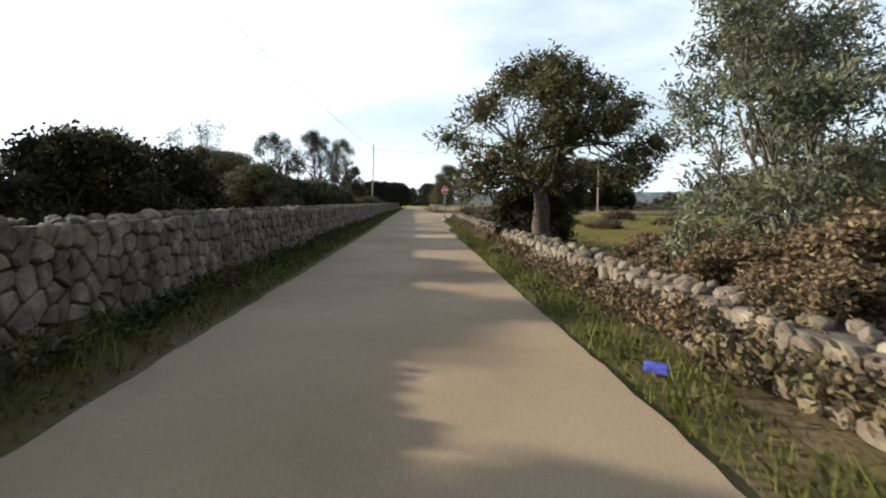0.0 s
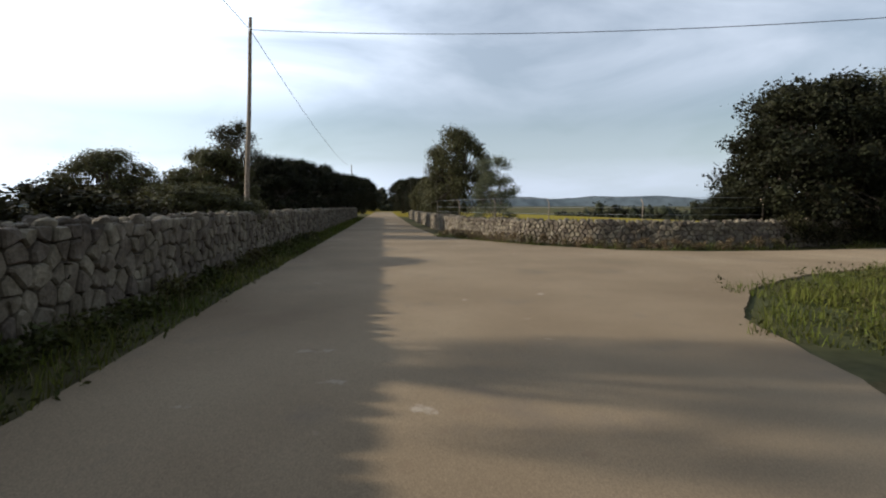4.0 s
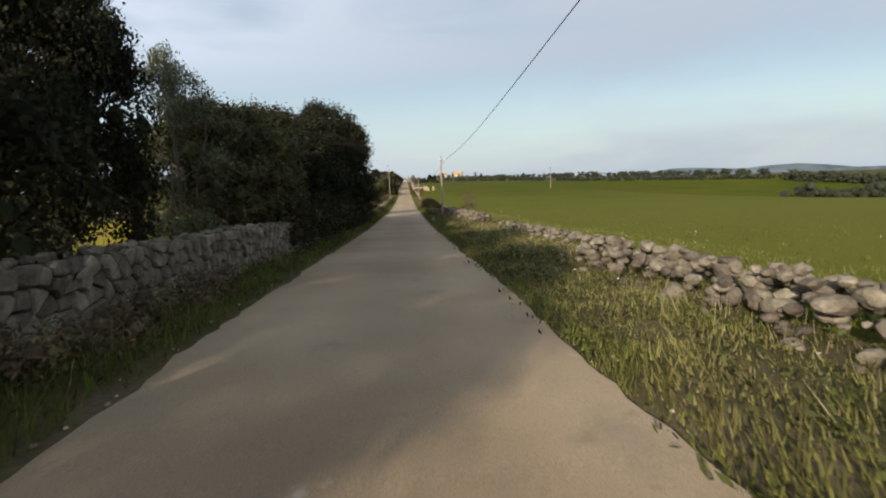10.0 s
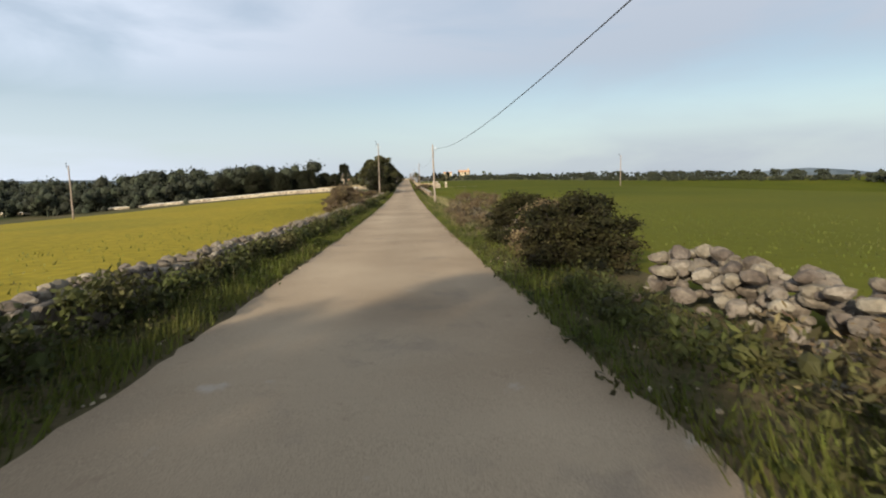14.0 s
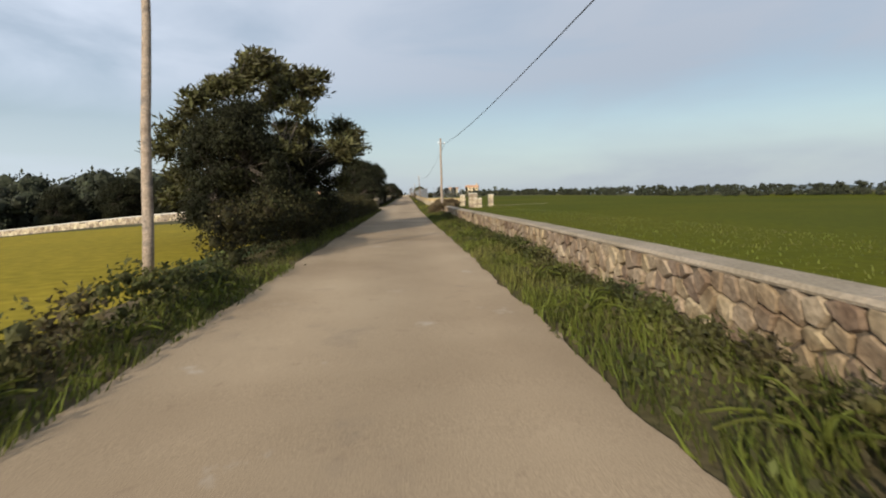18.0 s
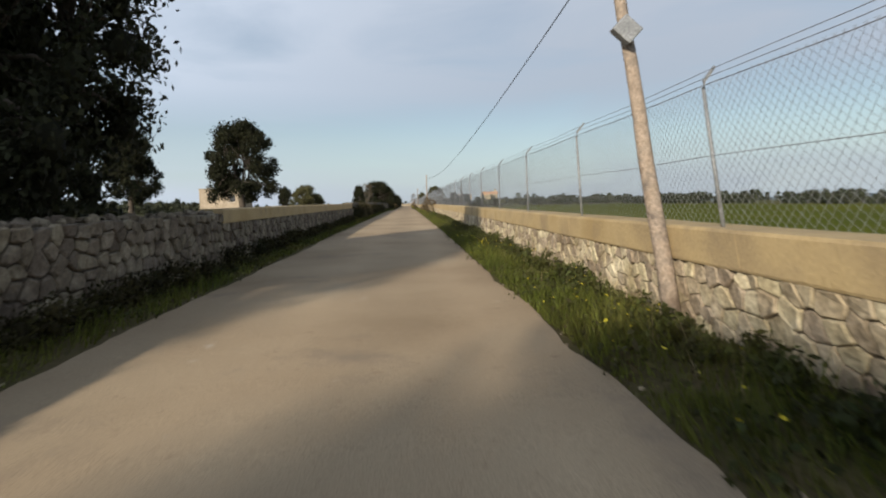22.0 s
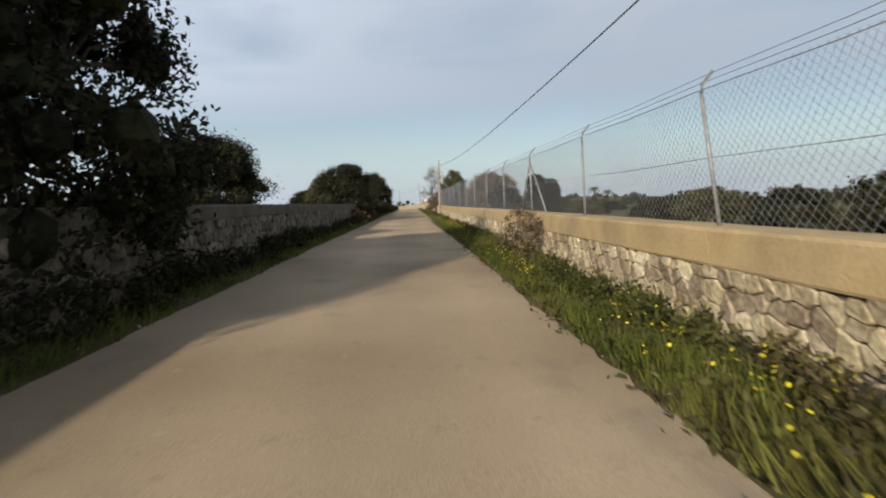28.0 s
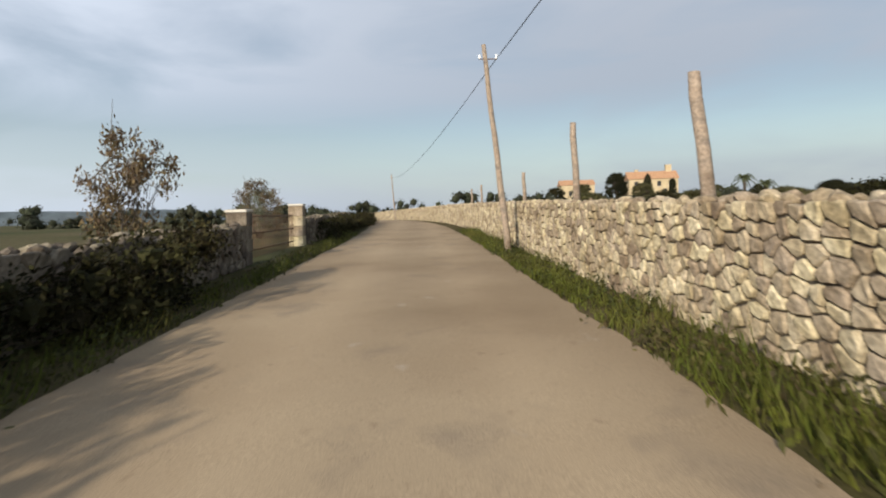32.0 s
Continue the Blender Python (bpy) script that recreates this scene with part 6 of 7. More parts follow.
# wooden posts on the last wall
for i, (x, y, h, r) in enumerate([(3.25, 483.8, 1.25, 0.05), (3.4, 510.0, 1.55, 0.08), (3.2, 514.4, 1.6, 0.065), (3.3, 495.0, 1.2, 0.07), (3.2, 519.5, 0.9, 0.055), (3.2, 524.0, 1.0, 0.05), (3.1, 529.0, 0.9, 0.05), (3.05, 533.0, 0.85, 0.05)]):
    ob = thing("wooden_post", (x, y, 1.36), "weathered upright wooden post on the stone wall", "post", "posts on the wall")
    g = Geo()
    g.tube([(0, 0, -0.3), (0.01, 0, h * 0.4), (-0.01, 0.01, h * 0.8), (0, 0, h)], [r * 1.1, r, r * 0.98, r * 0.9], 10)
    part("post", g.mesh("post", M_pole, True), ob)
    if i == 0:
        for s in (-1, 1):
            g = Geo()
            g.tube([(0, 0, h - 0.15), (0.1, 0.55 * s, 0.02)], 0.04, 8)
            part("brace", g.mesh("brace", M_pole, True), ob)


# ---- gateways ----
def pillar(x, y, w, h, label, m=M_warm_ob, turn=0):
    ob = thing("gate_pillar", (x, y, 0), label, "pillar", "gate pillars", turn=turn)
    rows = 4
    for r in range(rows):
        z0, z1 = h * r / rows, h * (r + 1) / rows
        bm = bevel_box(w * random.uniform(0.95, 1.03), w * random.uniform(0.95, 1.03), z1 - z0 - 0.008, 0.025)
        o = part("block", bm_mesh("block", bm, m), ob)
        o.location = (random.uniform(-0.012, 0.012), 0, z0)
    o = part("cap", bm_mesh("cap", bevel_box(w * 1.06, w * 1.06, 0.07, 0.02), M_concrete), ob)
    o.location = (0, 0, h)
    return ob


random.seed(8)
pillar(7.3, 217.2, 0.62, 1.42, "square pale stone gate pillar by the farm track")
pillar(10.4, 213.4, 0.62, 1.42, "square pale stone gate pillar by the farm track")
pillar(7.6, 208.8, 0.95, 1.62, "broken stub of masonry beside the track")
pillar(8.15, 208.6, 0.8, 1.05, "broken stub of masonry beside the track")
pillar(-4.4, 517.2, 0.5, 1.3, "rough stone gate pillar by the scrub", M_stone_ob)
pillar(-4.35, 523.2, 0.5, 1.45, "pale stone gate pillar by the scrub")
gt = thing("iron_gate", (-4.4, 520.2, 0), "closed dark iron bar gate between stone pillars", "gate", turn=90)
for z in (0.25, 0.7, 1.15):
    g = Geo()
    g.tube([(-2.5, 0, z), (2.5, 0, z)], 0.022, 6)
    part("rail", g.mesh("rail", M_rust, True), gt)
g = Geo()
g.tube([(0, 0, 0.05), (0, 0, 1.2)], 0.012, 6)
bar = g.mesh("bar", M_rust, True)
for i in range(26):
    o = part("bar", bar, gt)
    o.location = (-2.5 + 0.2 * i, 0, 0)


# ---- buildings ----
def hut(x, y, sx, sy, h, turn, label, wall_m, roof=None, windows=(), chimney=None, name="farm_building", z=0.0):
    """Walls with real openings on the front; windows: (x, z, w, h) on the south face."""
    ob = thing(name, (x, y, z), label, "building", turn=turn)
    g = Geo()
    t = 0.3
    xs = sorted({-sx / 2, sx / 2, *[v for q in windows for v in (q[0] - q[2] / 2, q[0] + q[2] / 2)]})
    zs = sorted({0.0, h, *[v for q in windows for v in (q[1], q[1] + q[3])]})
    for i in range(len(xs) - 1):
        for j in range(len(zs) - 1):
            mx, mz = (xs[i] + xs[i + 1]) / 2, (zs[j] + zs[j + 1]) / 2
            if any(abs(mx - q[0]) < q[2] / 2 and q[1] < mz < q[1] + q[3] for q in windows):
                continue
            g.box(xs[i], xs[i + 1], -sy / 2, -sy / 2 + t, zs[j], zs[j + 1])
    part("front_wall", g.mesh("front_wall", wall_m), ob)
    g = Geo()
    g.box(-sx / 2, sx / 2, sy / 2 - t, sy / 2, 0, h)
    g.box(-sx / 2, -sx / 2 + t, -sy / 2 + t, sy / 2 - t, 0, h)
    g.box(sx / 2 - t, sx / 2, -sy / 2 + t, sy / 2 - t, 0, h)
    part("wall", g.mesh("wall", wall_m), ob)
    if roof:
        g = Geo()
        o = 0.3
        g.v = [(-sx / 2 - o, -sy / 2 - o, h - 0.02), (sx / 2 + o, -sy / 2 - o, h - 0.02), (sx / 2 + o, sy / 2 + o, h - 0.02), (-sx / 2 - o, sy / 2 + o, h - 0.02), (-sx / 2 - o, 0, h + roof), (sx / 2 + o, 0, h + roof)]
        g.f = [(0, 1, 5, 4), (2, 3, 4, 5), (0, 4, 3), (1, 2, 5), (3, 2, 1, 0)]
        part("roof", g.mesh("roof", M_tile), ob, "pale clay tile roof")
    else:
        g = Geo()
        g.box(-sx / 2 - 0.06, sx / 2 + 0.06, -sy / 2 - 0.06, sy / 2 + 0.06, h + 0.002, h + 0.14)
        part("roof", g.mesh("roof", wall_m), ob)
    # a near-black sheet in each opening stands for the shade indoors
    for q in windows:
        g = Geo()
        g.box(q[0] - q[2] / 2, q[0] + q[2] / 2, -sy / 2 + 0.2, -sy / 2 + 0.24, q[1], q[1] + q[3])
        wob = part("window", g.mesh("window", M_dark), ob, "near-black panel standing for the unlit inside")
        g = Geo()
        g.box(q[0] - q[2] / 2 - 0.08, q[0] + q[2] / 2 + 0.08, -sy / 2 - 0.07, -sy / 2 + 0.1, q[1] - 0.09, q[1] - 0.005)
        part("sill", g.mesh("sill", M_concrete), wob)
    if chimney:
        for cx, cy, cw, ch in chimney:
            g = Geo()
            g.box(cx - cw / 2, cx + cw / 2, cy - cw / 2, cy + cw / 2, h - 0.3, h + ch)
            g.box(cx - cw / 2 - 0.1, cx + cw / 2 + 0.1, cy - cw / 2 - 0.1, cy + cw / 2 + 0.1, h + ch + 0.002, h + ch + 0.15)
            part("chimney", g.mesh("chimney", wall_m), ob)


hut(-33.0, 348.0, 7.5, 5.0, 4.6, -8, "small flat-roofed stone hut with one dark window", M_capstone, None, [(2.3, 2.3, 1.2, 1.2)])
hut(-18.6, 254.0, 2.6, 2.8, 2.0, 10, "small sunlit stone shed", M_house, 0.7, [(0.3, 0.9, 0.6, 0.8)])
hut(62.0, 640.0, 12.0, 8.0, 4.9, -14, "sandstone country house with clay roof and chimneys", M_house, 2.2, [(-4.2, 3.0, 1.0, 1.3), (-1.4, 3.0, 1.0, 1.3), (1.4, 3.0, 1.0, 1.3), (4.2, 3.0, 1.0, 1.3), (-2.8, 0.8, 1.2, 1.5), (2.8, 0.8, 1.2, 1.5)],
    [(-3.5, 0.6, 0.9, 2.6), (4.4, 0.2, 1.4, 3.6)], "country_house", 4.6)
hut(45.0, 650.0, 9.0, 7.0, 4.2, -8, "lower wing of the sandstone house", M_house, 1.6, [(-2, 1.4, 1.0, 1.2), (2, 1.4, 1.0, 1.2)], None, "country_house", 4.6)
hut(110.0, 640.0, 14.0, 7.0, 3.6, -14, "low pale farm outbuilding behind trees", M_concrete, None, [(-4, 1.2, 1.2, 1.2), (0, 1.2, 1.2, 1.2), (4, 1.2, 1.2, 1.2)])
g = Geo()
for i in range(17):
    for j in range(9):
        x, y = 12 + i * 9.0, 590 + j * 12.0
        k = math.sin(math.pi * i / 16) * math.sin(math.pi * j / 8)
        g.v.append((x, y, -0.4 + 6.2 * k ** 0.5))
for i in range(16):
    for j in range(8):
        g.f.append((i * 9 + j, (i + 1) * 9 + j, (i + 1) * 9 + j + 1, i * 9 + j + 1))
tagged(new("mound", g.mesh("mound", M_scrub, True)), "low scrubby rise under the house", "ground", kind="structure")
random.seed(2)
for i, (x, y, h, w, kind) in enumerate([(38, 622, 4.5, 6, "bushy_olive"), (50, 618, 4.2, 6, "olive"), (72, 626, 4.0, 4, "olive"), (82, 626, 4.0, 5, "shrub"), (42, 612, 6.0, 6, "oak"), (30, 615, 3.4, 5, "shrub"), (95, 618, 3.0, 5, "shrub"), (55, 626, 6.8, 2.6, "oak"), (62, 628, 6.0, 2.4, "oak")]):
    plant(kind, x, y, h, w, "garden tree in front of the country house", group="garden trees", variant=i % 2, z=3.2)


for x, y, h, w, v in ((22, 492, 6.2, 5.6, 0), (27, 501, 5.6, 5.0, 1), (43, 556, 3.2, 5.0, 1)):
    plant("oak", x, y, h, w, "oak in the scrub below the house", group="garden trees", variant=v)


def palm(x, y, h, z):
    ob = thing("palm_tree", (x, y, z), "palm tree with arching fronds beside the house", "palm")
    g = Geo()
    g.tube([(0, 0, -0.3), (0.1, 0, h * 0.5), (0, 0, h)], [0.42, 0.34, 0.36], 10)
    part("trunk", g.mesh("trunk", M_bark, True), ob)
    for i in range(30):
        a, el = 2.4 * i, 1.15 - 1.5 * i / 30
        g = Geo()
        L = 2.9
        pts = []
        for k in range(8):
            t = k / 7
            pts.append(Vector((math.cos(a) * L * t * math.cos(el), math.sin(a) * L * t * math.cos(el), h + L * (t * math.sin(el) - 0.5 * t * t))))
        side = Vector((-math.sin(a), math.cos(a), 0))
        g.tube(pts, 0.025, 3, False)
        for k in range(1, 8):
            for q in range(3):
                p = pts[k - 1].lerp(pts[k], q / 3)
                for s in (-1, 1):
                    tip = p + side * s * 0.55 * (1 - 0.6 * k / 8) + (pts[k] - pts[k - 1]) * 0.8 - Vector((0, 0, 0.18))
                    o = len(g.v)
                    g.v += [tuple(p), tuple(p.lerp(tip, 0.5) + Vector((0, 0, 0.05))), tuple(tip), tuple(p.lerp(tip, 0.5) - Vector((0, 0, 0.05)))]
                    g.f.append((o, o + 1, o + 2, o + 3))
        part("frond", g.mesh("frond", M_palm), ob)


palm(82.5, 632.0, 4.0, 5.0)
palm(89.5, 634.0, 2.6, 5.0)

# ---- gravel at the ragged road edge ----
random.seed(14)
g = Geo()
for x0, x1, y0, y1, n in ((1.4, 2.2, 29.0, 37.0, 1500), (1.45, 1.9, 36, 60, 260), (1.5, 2.0, 60, 140, 360), (-2.6, -2.15, 62, 150, 320), (1.35, 1.8, 226, 345, 420), (-3.5, -3.1, 226, 345, 320), (1.6, 2.0, 345, 500, 420), (-3.4, -3.0, 345, 500, 320), (1.2, 1.8, -12, 29, 200), (-2.5, -2.1, -12, 60, 200)):
    for i in range(n):
        x, y, r = random.uniform(x0, x1), random.uniform(y0, y1), random.uniform(0.010, 0.030) * (0.75 if n > 1000 else 1.0)
        o = len(g.v)
        a, z = random.uniform(0, 1.2), 0.0 if n > 1000 else 0.012
        ring = [(a + q * 1.2566, random.uniform(0.7, 1.2)) for q in range(5)]
        g.v += [(x + r * k * math.cos(w), y + r * k * math.sin(w), z) for w, k in ring]
        g.v += [(x + 0.62 * r * k * math.cos(w), y + 0.62 * r * k * math.sin(w), z + r * random.uniform(0.4, 0.7)) for w, k in ring]
        g.f += [(o + q, o + (q + 1) % 5, o + 5 + (q + 1) % 5, o + 5 + q) for q in range(5)] + [tuple(o + 5 + q for q in range(5))]
tagged(new("edge_gravel", g.mesh("edge_gravel", M_warm)), "loose pale gravel along the road edges", "gravel", kind="stuff")

# ---- litter and loose stones on the verge ----
for x, y, r, m, lab in ((1.72, 290.4, 0.13, M_paper, "white stone lying on the verge"), (1.95, 290.1, 0.08, M_paper, "white stone lying on the verge"), (*A(-7.6, 2.2), 0.12, M_paper, "white stone at the foot of the stop sign"), (1.75, 48.5, 0.12, M_paper, "white stone lying on the verge"), (1.95, 52.0, 0.13, M_paper, "white stone lying on the verge")):
    bm = bmesh.new()
    bmesh.ops.create_icosphere(bm, subdivisions=2, radius=r)
    for v in bm.verts:
        v.co *= 1 + 0.35 * noise.noise(v.co * 9 + Vector((x, y, 0)))
        v.co.z *= 0.6
    ob = new("loose_stone", bm_mesh("loose_stone", bm, m))
    ob.location = (x, y, r * 0.45)
    tagged(ob, lab, "stone", "loose stones")
p = A(-43.0, 1.95)
bm = bevel_box(0.2, 0.09, 0.08, 0.025)
ob = new("crushed_can", bm_mesh("crushed_can", bm, M_blue))
ob.location = (p[0], p[1], 0.02)
ob.rotation_euler = (0, 0, 0.7)
tagged(ob, "crushed blue can in the verge grass", "litter")

# ---- far hills ----
g = Geo()
n = 160
for i in range(n + 1):
    a = 2 * math.pi * i / n
    hgt = 26 + 40 * abs(noise.noise((math.cos(a) * 3.0, math.sin(a) * 3.0, 2.0))) + 26 * noise.noise((math.cos(a) * 11, math.sin(a) * 11, 7.0))
    yaw = (math.degrees(a)) % 360
    if 20 < yaw < 75:
        hgt += 34
    g.v += [(-math.sin(a) * 2600, 200 + math.cos(a) * 2600, -15), (-math.sin(a) * 2700, 200 + math.cos(a) * 2700, max(8, hgt * 0.75)), (-math.sin(a) * 3100, 200 + math.cos(a) * 3100, -15)]
    if i:
        k = 3 * i
        g.f += [(k - 3, k, k + 1, k - 2), (k - 2, k + 1, k + 2, k - 1)]
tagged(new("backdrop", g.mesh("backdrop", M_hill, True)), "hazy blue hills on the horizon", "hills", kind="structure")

# ---- stone walls, with their single stones ----
class Line:
    """A polyline that gives the place and the sideways direction at a distance along it."""

    def __init__(self, pts):
        self.p = np.array(pts, float)
        d = np.hypot(*(self.p[1:] - self.p[:-1]).T)
        self.s = np.concatenate([[0], np.cumsum(d)])
        self.len = self.s[-1]

    def at(self, s, side):
        i = int(np.clip(np.searchsorted(self.s, s) - 1, 0, len(self.p) - 2))
        a, b = self.p[i], self.p[i + 1]
        L = self.s[i + 1] - self.s[i]
        x, y = a + (b - a) * ((s - self.s[i]) / L)
        d = (b - a) / L
        # blend the direction across corners
        return x, y, side * d[1], -side * d[0]


def stone_poly(line, side, poly, proud, joint, tight=False):
    """One facing stone: a rounded slab on the wall's face, from its outline in (along, up)."""
    c = np.mean(poly, axis=0)
    v, f = [], []
    nxt = np.roll(poly, -1, axis=0)
    cut = random.uniform(0.04, 0.10) if tight else random.uniform(0.08, 0.17)
    poly = np.stack([poly + (nxt - poly) * cut, nxt + (poly - nxt) * cut], axis=1).reshape(-1, 2)
    n = len(poly)
    tilt = random.uniform(-0.25, 0.25)
    for shrink, out in ((1.0, -0.04), (0.99 if tight else 0.985, proud * 0.55), (0.87 if tight else 0.80, proud)):
        for p in poly:
            q = c + (p - c) * max(1 - joint / max(np.hypot(*(p - c)), 0.03), 0.3) * shrink
            x, y, ax, ay = line.at(q[0], side)
            o = out + (noise.noise((q[0] * 6, q[1] * 6, 1.0)) * 0.03 + tilt * (q[1] - c[1]) * 0.3 if out > 0 else 0)
            v.append((x + ax * o, y + ay * o, max(q[1], 0.0)))
    for r in (0, 1):
        for i in range(n):
            j = (i + 1) % n
            q = (r * n + i, r * n + j, (r + 1) * n + j, (r + 1) * n + i)
            f.append(q if side < 0 else q[::-1])
    q = tuple(2 * n + i for i in range(n))
    f.append(q if side < 0 else q[::-1])
    return v, f


ICO = [(0, 0, 1), (0.894, 0, 0.447), (0.276, 0.851, 0.447), (-0.724, 0.526, 0.447), (-0.724, -0.526, 0.447), (0.276, -0.851, 0.447),
       (0.724, 0.526, -0.447), (-0.276, 0.851, -0.447), (-0.894, 0, -0.447), (-0.276, -0.851, -0.447), (0.724, -0.526, -0.447), (0, 0, -1)]
ICF = [(0, 1, 2), (0, 2, 3), (0, 3, 4), (0, 4, 5), (0, 5, 1), (1, 6, 2), (2, 7, 3), (3, 8, 4), (4, 9, 5), (5, 10, 1),
       (6, 7, 2), (7, 8, 3), (8, 9, 4), (9, 10, 5), (10, 6, 1), (11, 7, 6), (11, 8, 7), (11, 9, 8), (11, 10, 9), (11, 6, 10)]


def finer(v, f):
    """Each triangle split in four, pushed out to the unit sphere."""
    v, seen, out = list(v), {}, []

    def mid(a, b):
        k = (min(a, b), max(a, b))
        if k not in seen:
            m = (Vector(v[a]) + Vector(v[b])).normalized()
            v.append(tuple(m))
            seen[k] = len(v) - 1
        return seen[k]
    for a, b, c in f:
        d, e, g_ = mid(a, b), mid(b, c), mid(c, a)
        out += [(a, d, g_), (b, e, d), (c, g_, e), (d, e, g_)]
    return v, out


ICO2, ICF2 = finer(ICO, ICF)


def boulder(x, y, z, r):
    """A rounded field stone with broken faces."""
    a = random.uniform(0, 6.28)
    ca, sa = math.cos(a), math.sin(a)
    sx, sy, sz = random.uniform(0.8, 1.4), random.uniform(0.7, 1.1), random.uniform(0.55, 0.85)
    cuts = []
    for _ in range(7):
        w, c = random.uniform(0, 6.28), random.uniform(-0.7, 1.0)
        d = math.sqrt(1 - c * c)
        cuts.append((d * math.cos(w), d * math.sin(w), c, random.uniform(0.52, 0.86)))
    v = []
    for p in ICO2:
        k = 1.12 * r * random.uniform(0.95, 1.04)
        for dx, dy, dz, c in cuts:
            t = p[0] * dx + p[1] * dy + p[2] * dz
            if t > c:
                k = min(k, 1.12 * r * c / t)
        px, py, pz = p[0] * k * sx, p[1] * k * sy, p[2] * k * sz
        v.append((x + px * ca - py * sa, y + px * sa + py * ca, z + pz))
    return v, ICF2


def clip(poly, px, py, nx_, ny_):
    """The part of a convex outline on the far side of the line through (px, py) that nx_, ny_ points away from."""
    out = []
    m = len(poly)
    d = [(q[0] - px) * nx_ + (q[1] - py) * ny_ for q in poly]
    for i in range(m):
        j = (i + 1) % m
        if d[i] <= 0:
            out.append(poly[i])
        if (d[i] < 0 < d[j]) or (d[j] < 0 < d[i]):
            t = d[i] / (d[i] - d[j])
            out.append((poly[i][0] + (poly[j][0] - poly[i][0]) * t, poly[i][1] + (poly[j][1] - poly[i][1]) * t))
    return out


def face_stones(length, h, w, rh):
    """Outlines of irregular polygonal stones that fill a face of that length and height."""
    rows = max(2, round(h / rh))
    rz = h / rows
    cols = max(2, int(length / w))
    cw = length / cols
    seed = {}
    for r in range(-1, rows + 1):
        for c in range(-1, cols + 1):
            j = 0.38
            seed[r, c] = ((c + 0.5 + (0.5 if r % 2 else 0.0) - 0.25 + random.uniform(-j, j)) * cw, (r + 0.5 + random.uniform(-j, j)) * rz)
    out = []
    for r in range(rows):
        for c in range(cols):
            px, py = seed[r, c]
            poly = [(max(px - 1.6 * cw, 0.0), max(py - 1.6 * rz, 0.0)), (min(px + 1.6 * cw, length), max(py - 1.6 * rz, 0.0)), (min(px + 1.6 * cw, length), min(py + 1.6 * rz, h)), (max(px - 1.6 * cw, 0.0), min(py + 1.6 * rz, h))]
            for dr in (-1, 0, 1):
                for dc in (-2, -1, 0, 1, 2):
                    q = seed.get((r + dr, c + dc))
                    if q and (dr or dc) and len(poly) > 2:
                        poly = clip(poly, (px + q[0]) / 2, (py + q[1]) / 2, q[0] - px, q[1] - py)
            if len(poly) > 2:
                out.append(np.array(poly))
    return out


